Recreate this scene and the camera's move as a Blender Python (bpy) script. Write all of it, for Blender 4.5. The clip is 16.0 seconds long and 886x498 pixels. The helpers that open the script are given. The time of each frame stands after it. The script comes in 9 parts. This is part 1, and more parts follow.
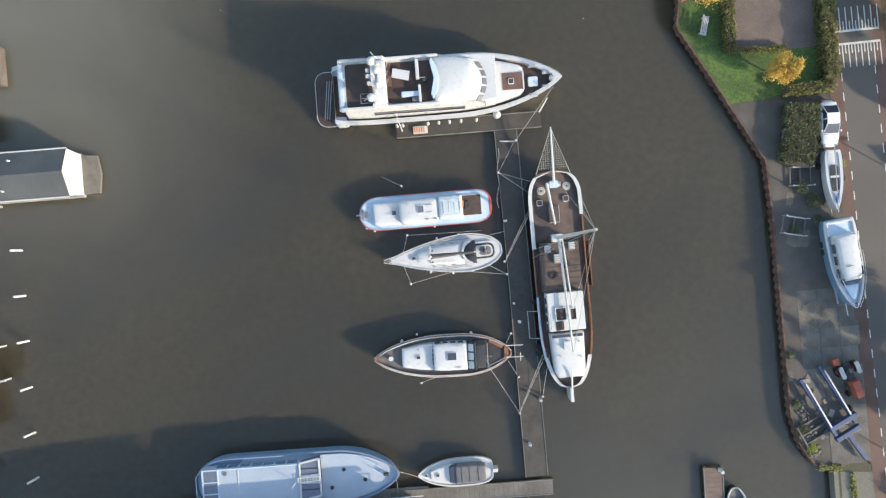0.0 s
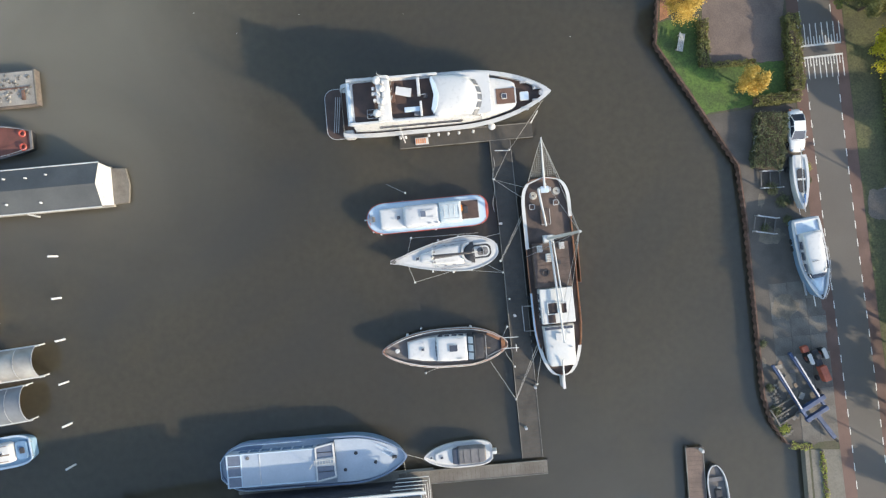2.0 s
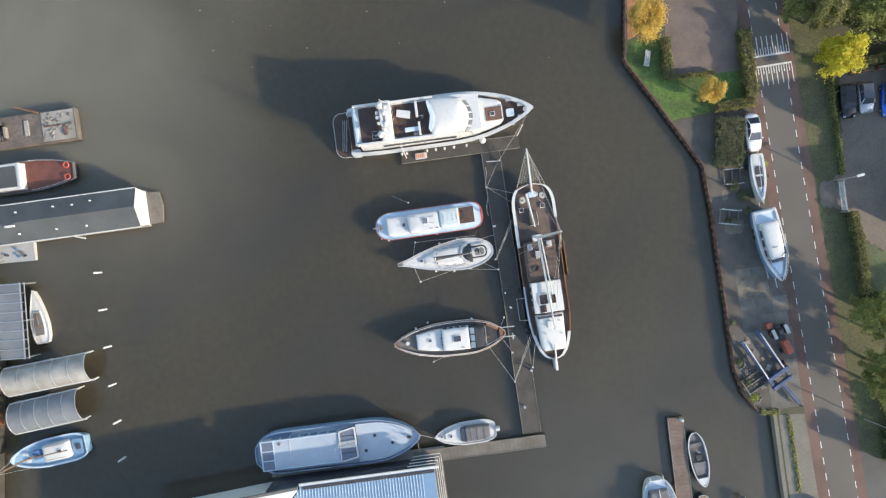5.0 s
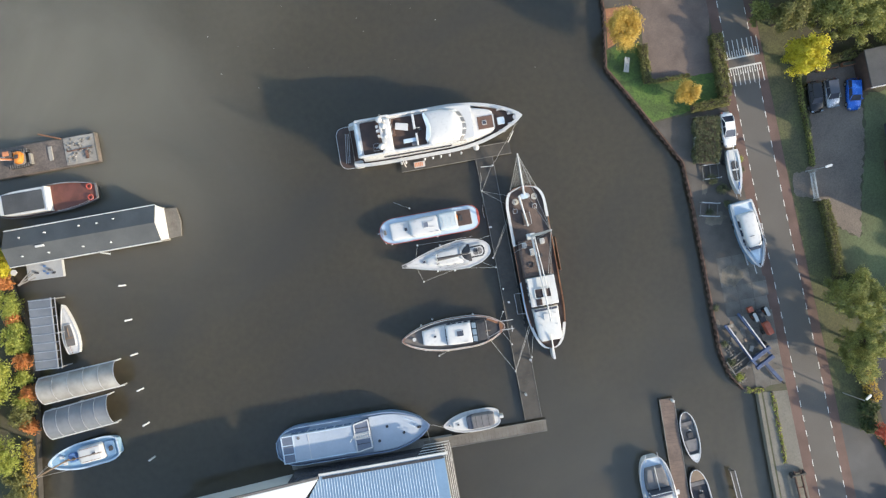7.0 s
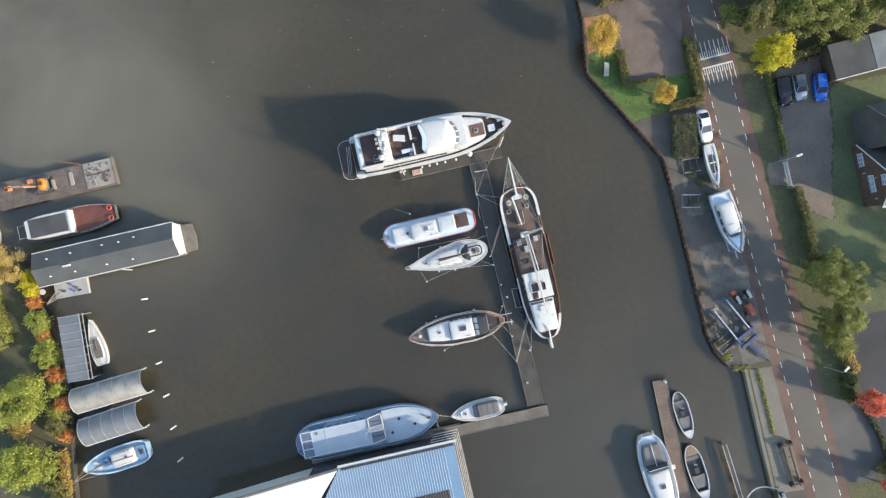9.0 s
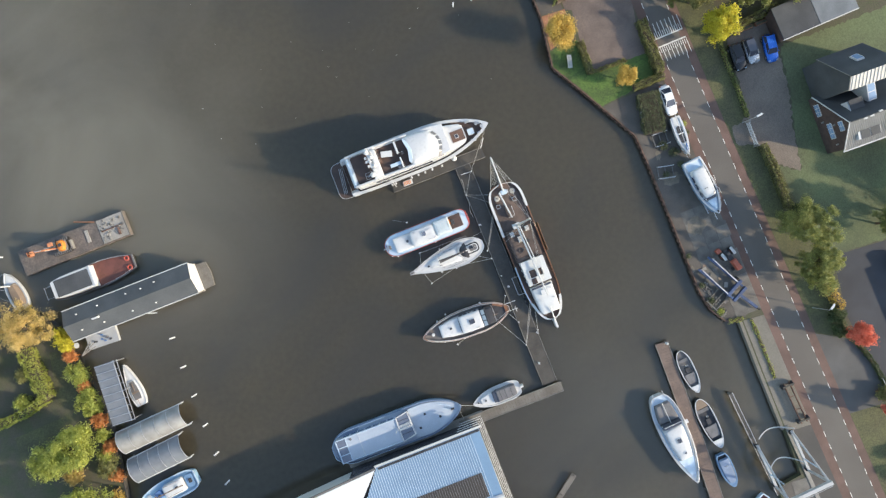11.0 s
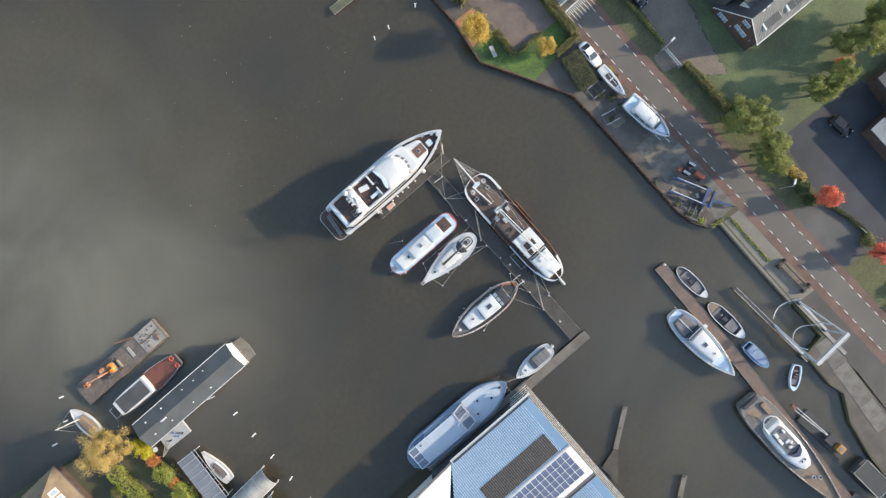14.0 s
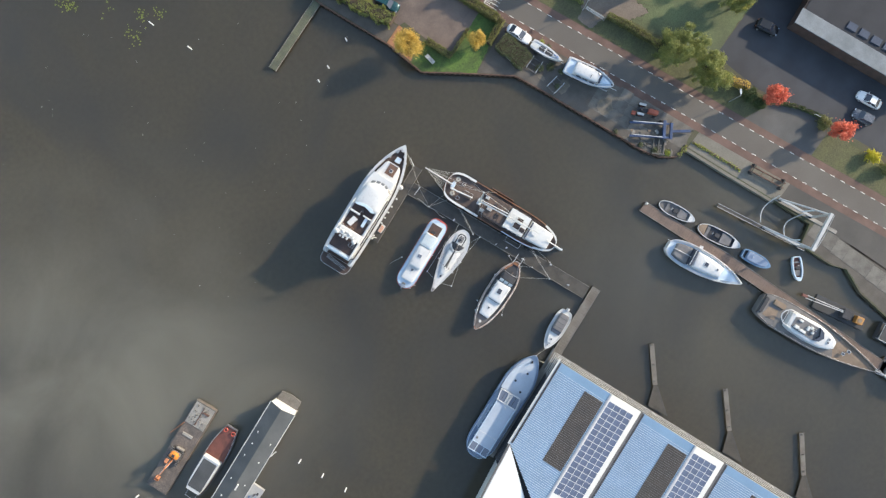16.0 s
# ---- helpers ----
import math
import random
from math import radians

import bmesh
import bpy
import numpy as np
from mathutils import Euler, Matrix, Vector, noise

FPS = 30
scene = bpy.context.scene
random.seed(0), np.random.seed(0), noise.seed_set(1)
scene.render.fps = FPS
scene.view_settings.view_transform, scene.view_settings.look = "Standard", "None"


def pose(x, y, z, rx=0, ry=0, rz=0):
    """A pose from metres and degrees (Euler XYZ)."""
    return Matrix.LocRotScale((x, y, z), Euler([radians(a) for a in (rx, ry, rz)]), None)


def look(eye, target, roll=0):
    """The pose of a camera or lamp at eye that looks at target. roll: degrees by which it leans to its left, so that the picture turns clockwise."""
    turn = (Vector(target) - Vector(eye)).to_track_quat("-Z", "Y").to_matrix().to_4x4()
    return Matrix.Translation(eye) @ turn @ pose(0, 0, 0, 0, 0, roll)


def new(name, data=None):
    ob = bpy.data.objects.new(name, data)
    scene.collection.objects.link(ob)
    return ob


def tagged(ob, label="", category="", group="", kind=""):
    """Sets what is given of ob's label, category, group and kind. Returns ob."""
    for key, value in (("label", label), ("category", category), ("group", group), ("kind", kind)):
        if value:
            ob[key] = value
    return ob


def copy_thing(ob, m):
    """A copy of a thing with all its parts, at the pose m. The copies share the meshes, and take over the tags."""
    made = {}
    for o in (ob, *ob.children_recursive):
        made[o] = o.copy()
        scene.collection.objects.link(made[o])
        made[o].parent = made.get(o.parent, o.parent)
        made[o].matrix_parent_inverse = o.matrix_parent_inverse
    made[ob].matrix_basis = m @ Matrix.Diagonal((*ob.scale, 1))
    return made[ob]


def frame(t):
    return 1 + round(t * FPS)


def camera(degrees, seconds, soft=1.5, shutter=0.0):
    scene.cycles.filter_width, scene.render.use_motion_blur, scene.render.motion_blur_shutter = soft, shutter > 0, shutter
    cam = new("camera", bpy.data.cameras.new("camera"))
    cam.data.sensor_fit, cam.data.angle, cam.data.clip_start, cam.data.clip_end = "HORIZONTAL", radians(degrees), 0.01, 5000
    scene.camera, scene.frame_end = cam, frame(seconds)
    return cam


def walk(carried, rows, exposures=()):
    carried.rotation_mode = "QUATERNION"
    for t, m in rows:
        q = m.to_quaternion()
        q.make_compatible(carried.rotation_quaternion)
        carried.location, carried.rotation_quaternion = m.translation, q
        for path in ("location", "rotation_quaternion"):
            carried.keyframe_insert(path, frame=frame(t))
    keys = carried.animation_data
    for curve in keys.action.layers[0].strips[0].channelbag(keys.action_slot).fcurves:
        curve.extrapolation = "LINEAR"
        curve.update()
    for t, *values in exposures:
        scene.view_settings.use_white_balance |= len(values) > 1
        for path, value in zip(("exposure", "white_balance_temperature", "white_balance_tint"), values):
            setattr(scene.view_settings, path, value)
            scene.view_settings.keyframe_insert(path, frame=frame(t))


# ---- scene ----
cam = camera(70.0, 16.0, 1.3)
# seconds, x, y, height, turn in degrees; the lens looks straight down
ROWS = [
    (0.0, 0.00, 0.00, 66.51, 0.00),
    (0.5, -0.02, 0.02, 68.01, -0.12),
    (1.0, -0.05, 0.05, 69.48, -0.23),
    (1.5, -0.07, 0.07, 70.96, -0.44),
    (2.0, -0.11, 0.12, 72.46, -0.73),
    (2.5, -0.14, 0.17, 73.95, -1.09),
    (3.0, -0.17, 0.21, 75.46, -1.49),
    (3.5, -0.21, 0.26, 76.98, -1.89),
    (4.0, -0.22, 0.30, 78.45, -2.33),
    (6.5, -0.28, 0.53, 85.68, -4.88),
    (7.0, -0.29, 0.57, 87.10, -5.57),
    (7.5, -0.29, 0.61, 88.55, -6.26),
    (8.0, -0.29, 0.66, 89.99, -6.96),
    (8.5, -0.28, 0.70, 91.44, -7.64),
    (9.0, -0.28, 0.75, 92.88, -8.36),
    (9.6, -0.23, 0.81, 94.74, -9.85),
    (10.2, -0.19, 0.87, 96.50, -12.40),
    (10.9, -0.13, 0.95, 98.56, -16.20),
    (11.5, -0.09, 1.01, 100.25, -19.71),
    (12.0, -0.05, 1.06, 101.69, -22.70),
    (12.5, -0.01, 1.11, 103.16, -25.72),
    (13.0, 0.13, 1.19, 104.62, -28.80),
    (13.5, 0.27, 1.26, 106.09, -32.20),
    (14.0, 0.40, 1.33, 107.56, -36.52),
    (14.5, 0.54, 1.41, 109.03, -40.92),
    (15.0, 0.73, 1.43, 110.48, -45.29),
    (15.5, 0.93, 1.44, 111.93, -49.65),
    (16.0, 1.12, 1.46, 113.00, -54.02),
]
walk(cam, [(t, pose(x, y, h, 0, 0, a)) for t, x, y, h, a in ROWS], [(0.0, 1.2), (16.0, 1.2)])

# ---- light: a low autumn sun from the east-south-east, hazy sky ----
SUN_AZ, SUN_EL = 119.0, 22.0
world = bpy.data.worlds.new("sky")
scene.world = world
world.use_nodes = True
wn, wl = world.node_tree.nodes, world.node_tree.links
sky = wn.new("ShaderNodeTexSky")
sky.sky_type = "NISHITA"
sky.sun_disc = False
sky.sun_elevation, sky.sun_rotation = radians(SUN_EL), radians(SUN_AZ)
sky.dust_density, sky.air_density = 0.9, 1.3
wl.new(sky.outputs[0], wn["Background"].inputs[0])
wn["Background"].inputs[1].default_value = 0.15
sun_data = bpy.data.lights.new("sun", "SUN")
sun_data.energy, sun_data.angle, sun_data.color = 2.95, radians(1.0), (1.0, 0.85, 0.64)
sun = new("sun", sun_data)
_d = Vector((math.sin(radians(SUN_AZ)) * math.cos(radians(SUN_EL)), math.cos(radians(SUN_AZ)) * math.cos(radians(SUN_EL)), math.sin(radians(SUN_EL))))
sun.matrix_world = look(_d * 300, (0, 0, 0))


# ---- materials ----
def mat(name, col, rough=0.6, metal=0.0, var=0.3, scale=0.6, fine=9.0, bump=0.15, col2=None, spec=0.5, rand=0.0, lo=0.35, hi=0.7):
    """Base colour broken by a coarse and a fine noise, roughness and relief by the fine one."""
    m = bpy.data.materials.new(name)
    m.use_nodes = True
    n, l = m.node_tree.nodes, m.node_tree.links
    b = n["Principled BSDF"]
    tc = n.new("ShaderNodeTexCoord")
    n1, n2 = n.new("ShaderNodeTexNoise"), n.new("ShaderNodeTexNoise")
    n1.inputs["Scale"].default_value, n1.inputs["Detail"].default_value = scale, 6
    n2.inputs["Scale"].default_value, n2.inputs["Detail"].default_value = fine, 5
    l.new(tc.outputs["Object"], n1.inputs["Vector"])
    l.new(tc.outputs["Object"], n2.inputs["Vector"])
    r = n.new("ShaderNodeMapRange")
    r.inputs[1].default_value, r.inputs[2].default_value = lo, hi
    l.new(n1.outputs[0], r.inputs[0])
    mix = n.new("ShaderNodeMix")
    mix.data_type = "RGBA"
    c2 = col2 or tuple(c * (1 - var) for c in col)
    mix.inputs[6].default_value, mix.inputs[7].default_value = (*col, 1), (*c2, 1)
    l.new(r.outputs[0], mix.inputs[0])
    hsv = n.new("ShaderNodeHueSaturation")
    l.new(mix.outputs[2], hsv.inputs["Color"])
    v = n.new("ShaderNodeMapRange")
    v.inputs[1].default_value, v.inputs[2].default_value, v.inputs[3].default_value, v.inputs[4].default_value = 0.3, 0.7, 1 - var * 0.5, 1 + var * 0.4
    l.new(n2.outputs[0], v.inputs[0])
    val = v.outputs[0]
    if rand:
        oi, rr, mu = n.new("ShaderNodeObjectInfo"), n.new("ShaderNodeMapRange"), n.new("ShaderNodeMath")
        rr.inputs[3].default_value, rr.inputs[4].default_value = 1 - rand, 1 + rand
        l.new(oi.outputs["Random"], rr.inputs[0])
        mu.operation = "MULTIPLY"
        l.new(v.outputs[0], mu.inputs[0])
        l.new(rr.outputs[0], mu.inputs[1])
        val = mu.outputs[0]
    l.new(val, hsv.inputs["Value"])
    l.new(hsv.outputs[0], b.inputs["Base Color"])
    q = n.new("ShaderNodeMapRange")
    q.inputs[3].default_value, q.inputs[4].default_value = max(0.02, rough - 0.12), min(1, rough + 0.12)
    l.new(n2.outputs[0], q.inputs[0])
    l.new(q.outputs[0], b.inputs["Roughness"])
    b.inputs["Metallic"].default_value = metal
    b.inputs["Specular IOR Level"].default_value = spec
    if bump:
        bp = n.new("ShaderNodeBump")
        bp.inputs["Strength"].default_value, bp.inputs["Distance"].default_value = bump, 0.05
        l.new(n2.outputs[0], bp.inputs["Height"])
        l.new(bp.outputs[0], b.inputs["Normal"])
    return m


def leaf_mat(name, cols, glow=0.35):
    """Leaves: colour by island and by clump-sized noise, some light let through."""
    m = bpy.data.materials.new(name)
    m.use_nodes = True
    n, l = m.node_tree.nodes, m.node_tree.links
    b, out = n["Principled BSDF"], n["Material Output"]
    geo, tc, nz = n.new("ShaderNodeNewGeometry"), n.new("ShaderNodeTexCoord"), n.new("ShaderNodeTexNoise")
    nz.inputs["Scale"].default_value = 0.5
    l.new(tc.outputs["Object"], nz.inputs["Vector"])
    add = n.new("ShaderNodeMath")
    add.operation = "MULTIPLY_ADD"
    add.inputs[1].default_value = 0.55
    l.new(geo.outputs["Random Per Island"], add.inputs[0])
    sh = n.new("ShaderNodeMapRange")
    sh.inputs[1].default_value, sh.inputs[2].default_value, sh.inputs[4].default_value = 0.3, 0.7, 0.45
    l.new(nz.outputs[0], sh.inputs[0])
    l.new(sh.outputs[0], add.inputs[2])
    ramp = n.new("ShaderNodeValToRGB")
    ramp.color_ramp.elements[0].color, ramp.color_ramp.elements[1].color = (*cols[0], 1), (*cols[-1], 1)
    for i, c in enumerate(cols[1:-1]):
        ramp.color_ramp.elements.new((i + 1) / (len(cols) - 1)).color = (*c, 1)
    l.new(add.outputs[0], ramp.inputs[0])
    l.new(ramp.outputs[0], b.inputs["Base Color"])
    b.inputs["Roughness"].default_value = 0.6
    tr, ms = n.new("ShaderNodeBsdfTranslucent"), n.new("ShaderNodeMixShader")
    l.new(ramp.outputs[0], tr.inputs["Color"])
    ms.inputs[0].default_value = glow
    l.new(b.outputs[0], ms.inputs[1])
    l.new(tr.outputs[0], ms.inputs[2])
    l.new(ms.outputs[0], out.inputs[0])
    return m


def glass_mat(name, col, rough=0.05):
    m = mat(name, col, rough, 0.0, 0.15, 0.5, 3.0, 0.02, spec=0.8)
    return m


WATER = mat("murky_water", (0.073, 0.0625, 0.042), 0.14, 0, 0.18, 0.02, 1.2, 0.055, col2=(0.056, 0.048, 0.033), spec=0.5)


def mist_tint(m):
    """Mist haze put into the murky water's colour as broad pale blobs, and light scattered under its surface."""
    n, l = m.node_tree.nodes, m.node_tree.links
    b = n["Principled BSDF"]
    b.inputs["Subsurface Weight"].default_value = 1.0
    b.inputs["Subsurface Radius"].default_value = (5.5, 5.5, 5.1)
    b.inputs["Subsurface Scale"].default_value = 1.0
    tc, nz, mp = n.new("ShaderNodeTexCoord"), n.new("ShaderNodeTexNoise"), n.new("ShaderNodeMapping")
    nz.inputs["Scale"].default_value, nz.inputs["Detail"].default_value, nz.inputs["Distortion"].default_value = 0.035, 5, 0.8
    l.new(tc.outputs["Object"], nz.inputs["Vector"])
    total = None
    # centre, radius and strength of each blob of haze in the colour
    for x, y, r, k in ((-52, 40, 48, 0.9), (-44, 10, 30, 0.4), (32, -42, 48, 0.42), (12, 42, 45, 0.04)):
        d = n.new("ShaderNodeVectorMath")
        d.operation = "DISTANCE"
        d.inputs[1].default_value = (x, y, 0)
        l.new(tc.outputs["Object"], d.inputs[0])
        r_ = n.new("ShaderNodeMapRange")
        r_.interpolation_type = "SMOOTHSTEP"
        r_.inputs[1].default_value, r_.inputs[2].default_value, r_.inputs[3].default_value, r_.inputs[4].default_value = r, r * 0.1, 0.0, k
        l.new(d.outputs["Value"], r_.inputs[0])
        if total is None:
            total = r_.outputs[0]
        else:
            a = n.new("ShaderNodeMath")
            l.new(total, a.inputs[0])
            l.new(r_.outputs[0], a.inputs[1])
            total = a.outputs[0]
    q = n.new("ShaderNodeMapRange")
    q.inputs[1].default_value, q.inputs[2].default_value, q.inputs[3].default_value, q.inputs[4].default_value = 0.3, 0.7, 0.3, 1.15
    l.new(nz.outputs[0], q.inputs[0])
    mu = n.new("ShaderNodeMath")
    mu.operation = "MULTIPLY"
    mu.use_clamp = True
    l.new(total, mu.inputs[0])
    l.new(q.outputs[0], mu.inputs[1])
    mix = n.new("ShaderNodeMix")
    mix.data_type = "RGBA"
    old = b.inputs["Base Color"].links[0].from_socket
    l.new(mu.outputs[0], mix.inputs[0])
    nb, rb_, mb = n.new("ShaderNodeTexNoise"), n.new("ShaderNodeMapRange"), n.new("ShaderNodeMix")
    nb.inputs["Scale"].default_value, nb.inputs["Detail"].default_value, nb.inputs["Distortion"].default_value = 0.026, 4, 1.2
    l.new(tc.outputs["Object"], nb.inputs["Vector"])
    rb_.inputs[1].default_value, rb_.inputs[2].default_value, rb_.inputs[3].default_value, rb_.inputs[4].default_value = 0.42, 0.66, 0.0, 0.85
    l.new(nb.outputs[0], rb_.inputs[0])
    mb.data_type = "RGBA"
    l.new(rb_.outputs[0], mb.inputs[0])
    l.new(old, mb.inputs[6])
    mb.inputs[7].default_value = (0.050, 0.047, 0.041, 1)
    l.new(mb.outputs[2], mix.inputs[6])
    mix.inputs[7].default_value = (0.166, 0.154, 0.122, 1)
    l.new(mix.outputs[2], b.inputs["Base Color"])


mist_tint(WATER)
ASPHALT = mat("asphalt", (0.126, 0.114, 0.101), 0.9, 0, 0.35, 0.12, 14, 0.3, col2=(0.104, 0.092, 0.081))
YARDASPH = mat("brown_yard_asphalt", (0.082, 0.076, 0.070), 0.9, 0, 0.35, 0.3, 12, 0.3, col2=(0.062, 0.058, 0.055))
# car park asphalt with the shade lying on it put into the colour
LOT = mat("shaded_asphalt", (0.050, 0.053, 0.062), 0.9, 0, 0.3, 0.2, 14, 0.3)
SHOPROOF = mat("grey_roof_felt", (0.19, 0.21, 0.23), 0.9, 0, 0.3, 0.5, 8, 0.2)
REDLANE = mat("red_asphalt", (0.152, 0.095, 0.078), 0.9, 0, 0.35, 0.4, 14, 0.3)
CLINKER = mat("clinker_paving", (0.17, 0.13, 0.11), 0.9, 0, 0.4, 0.35, 8, 0.35, col2=(0.11, 0.085, 0.075))
PATHDARK = mat("dark_path", (0.105, 0.092, 0.080), 0.9, 0, 0.35, 0.4, 9, 0.3)
GRASS = mat("grass", (0.085, 0.145, 0.03), 0.95, 0, 0.7, 0.45, 5, 0.8, col2=(0.05, 0.075, 0.025))
# haze over the garden is put into this paler, greyer green
GARDENGRASS = mat("hazed_lawn", (0.112, 0.138, 0.066), 0.95, 0, 0.5, 0.16, 5, 0.6, col2=(0.082, 0.092, 0.05))
DIRTSUN = mat("sandy_dirt_and_sun", (0.19, 0.16, 0.125), 0.95, 0, 0.45, 0.8, 9, 0.5, col2=(0.10, 0.088, 0.07))
GRASSDARK = mat("verge_grass", (0.098, 0.102, 0.044), 0.95, 0, 0.7, 0.3, 5, 0.8, col2=(0.075, 0.072, 0.04))
SOIL = mat("garden_soil", (0.085, 0.075, 0.052), 0.95, 0, 0.5, 0.5, 7, 0.5, col2=(0.065, 0.075, 0.035))
CONCRETE = mat("concrete", (0.30, 0.28, 0.25), 0.9, 0, 0.35, 0.5, 7, 0.3, rand=0.15)
SLABC = mat("slab_concrete", (0.155, 0.145, 0.13), 0.9, 0, 0.45, 0.6, 6, 0.3, rand=0.2, col2=(0.10, 0.09, 0.08))
QUAYSTONE = mat("mossy_quay_paving", (0.18, 0.165, 0.14), 0.95, 0, 0.4, 0.3, 7, 0.3, col2=(0.145, 0.135, 0.11))
PAINT = mat("road_paint", (0.75, 0.74, 0.70), 0.7, 0, 0.3, 1.5, 12, 0.1)
RUST = mat("rusty_sheet_pile", (0.175, 0.105, 0.082), 0.85, 0.2, 0.5, 1.2, 8, 0.3, col2=(0.09, 0.05, 0.035))
BRICKBED = mat("orange_brick", (0.36, 0.17, 0.09), 0.9, 0, 0.35, 1.5, 12, 0.3)
PLANK = mat("weathered_planks", (0.165, 0.152, 0.135), 0.85, 0, 0.4, 0.7, 10, 0.3, col2=(0.11, 0.095, 0.08))
EDGEWOOD = mat("pale_worn_edge", (0.24, 0.225, 0.20), 0.85, 0, 0.5, 0.6, 6, 0.3, col2=(0.13, 0.12, 0.105))
PLANKDARK = mat("wet_shaded_planks", (0.066, 0.060, 0.053), 0.75, 0, 0.4, 0.7, 10, 0.3)
PLANKMOSS = mat("mossy_planks", (0.12, 0.125, 0.075), 0.85, 0, 0.4, 0.7, 10, 0.3, col2=(0.08, 0.085, 0.06))
PALELEAF = mat("pale_fallen_leaf", (0.42, 0.41, 0.34), 0.8, 0, 0.3, 2, 8, 0.0)
PLANKRED = mat("reddish_planks", (0.165, 0.118, 0.098), 0.85, 0, 0.4, 0.7, 10, 0.3, col2=(0.115, 0.085, 0.073))
WHITE = mat("white_gelcoat", (0.55, 0.55, 0.55), 0.3, 0, 0.05, 0.35, 2.5, 0.0)
OFFWHITE = mat("white_paint", (0.57, 0.57, 0.56), 0.5, 0, 0.10, 0.5, 4, 0.02, col2=(0.51, 0.51, 0.50))
RIVERBLUE = mat("chalky_blue_paint", (0.40, 0.45, 0.52), 0.5, 0, 0.10, 0.5, 6, 0.05, col2=(0.36, 0.41, 0.48))
GREYGLASS = glass_mat("grey_blue_glass", (0.15, 0.17, 0.22), 0.08)
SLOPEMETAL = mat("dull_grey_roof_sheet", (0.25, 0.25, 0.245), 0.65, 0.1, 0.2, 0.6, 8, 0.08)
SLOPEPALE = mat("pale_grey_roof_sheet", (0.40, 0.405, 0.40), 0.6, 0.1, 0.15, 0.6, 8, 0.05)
# the sky's reflection is put into this blue base colour
SKYGLASS = glass_mat("sky_coloured_glass", (0.22, 0.33, 0.50), 0.06)
BLUEGLASS = glass_mat("blue_side_glass", (0.13, 0.20, 0.30), 0.1)
SIDEASPH = mat("worn_street_asphalt", (0.10, 0.098, 0.096), 0.9, 0, 0.35, 0.2, 12, 0.3)
HALLWALL = mat("grey_white_cladding", (0.40, 0.41, 0.42), 0.6, 0, 0.2, 0.5, 8, 0.1)
PALEBLUE = mat("pale_blue_paint", (0.50, 0.60, 0.70), 0.4, 0, 0.12, 0.7, 6, 0.04)
HULLBLUE = mat("dusty_blue_paint", (0.19, 0.25, 0.36), 0.5, 0, 0.2, 0.7, 6, 0.04)
BLUEHULL = mat("mid_blue_paint", (0.16, 0.27, 0.42), 0.4, 0, 0.2, 0.7, 6, 0.04)
SKYBLUE = mat("sky_blue_paint", (0.27, 0.42, 0.56), 0.45, 0, 0.15, 0.7, 6, 0.04)
REDHULL = mat("orange_red_paint", (0.50, 0.09, 0.06), 0.5, 0, 0.3, 1.2, 7, 0.05)
MAROON = mat("maroon_deck_paint", (0.17, 0.062, 0.045), 0.6, 0, 0.3, 0.8, 7, 0.08)
TEAK = mat("dark_teak_deck", (0.082, 0.050, 0.041), 0.7, 0, 0.35, 0.9, 12, 0.1, col2=(0.052, 0.035, 0.03))
PADTEAK = mat("brown_teak_pad", (0.15, 0.085, 0.062), 0.7, 0, 0.3, 0.9, 12, 0.1)
TINT = mat("tinted_pane", (0.13, 0.135, 0.15), 0.2, 0, 0.3, 1.5, 6, 0.02)
VARNISH = mat("varnished_wood", (0.28, 0.13, 0.065), 0.35, 0, 0.35, 1.0, 12, 0.05)
TANDECK = mat("tan_teak_deck", (0.22, 0.16, 0.115), 0.75, 0, 0.3, 0.8, 12, 0.1)
GREYDECK = mat("grey_deck_paint", (0.16, 0.15, 0.145), 0.75, 0, 0.3, 0.9, 10, 0.1)
DARKHULL = mat("black_hull_paint", (0.03, 0.032, 0.036), 0.4, 0, 0.3, 0.7, 6, 0.05)
CANVAS = mat("dark_grey_canvas", (0.055, 0.055, 0.062), 0.95, 0, 0.35, 1.5, 14, 0.3)
GREYCANVAS = mat("grey_canvas", (0.17, 0.165, 0.17), 0.95, 0, 0.3, 1.2, 12, 0.3)
BLUECANVAS = mat("blue_canvas", (0.10, 0.20, 0.42), 0.9, 0, 0.3, 1.2, 12, 0.3)
GLASS = glass_mat("dark_window_glass", (0.06, 0.065, 0.085))
PALEGLASS = glass_mat("pale_window_glass", (0.30, 0.36, 0.42), 0.1)
STEEL = mat("galvanised_steel", (0.55, 0.55, 0.56), 0.45, 0.7, 0.2, 2, 14, 0.05)
ROPE = mat("pale_rope", (0.5, 0.48, 0.43), 0.9, 0, 0.3, 5, 30, 0.2)
RUBBER = mat("black_rubber", (0.025, 0.025, 0.027), 0.85, 0, 0.3, 3, 20, 0.2)
# sky light on the hall's shaded north slopes is put into this blue
ROOFMETAL = mat("sky_tinted_metal", (0.235, 0.35, 0.48), 0.45, 0.15, 0.12, 0.25, 5, 0.05)
ROOFWHITE = mat("white_roof_membrane", (0.74, 0.75, 0.74), 0.6, 0, 0.08, 0.25, 5, 0.05)
SKYLIGHT = mat("brown_corrugated_sheet", (0.055, 0.047, 0.043), 0.7, 0, 0.4, 0.4, 8, 0.15, col2=(0.075, 0.06, 0.05))
# ribs carry the same sky tint in their colour
ROOFRIB = mat("sky_tinted_rib", (0.46, 0.55, 0.62), 0.45, 0.1, 0.1, 0.5, 5, 0.03)
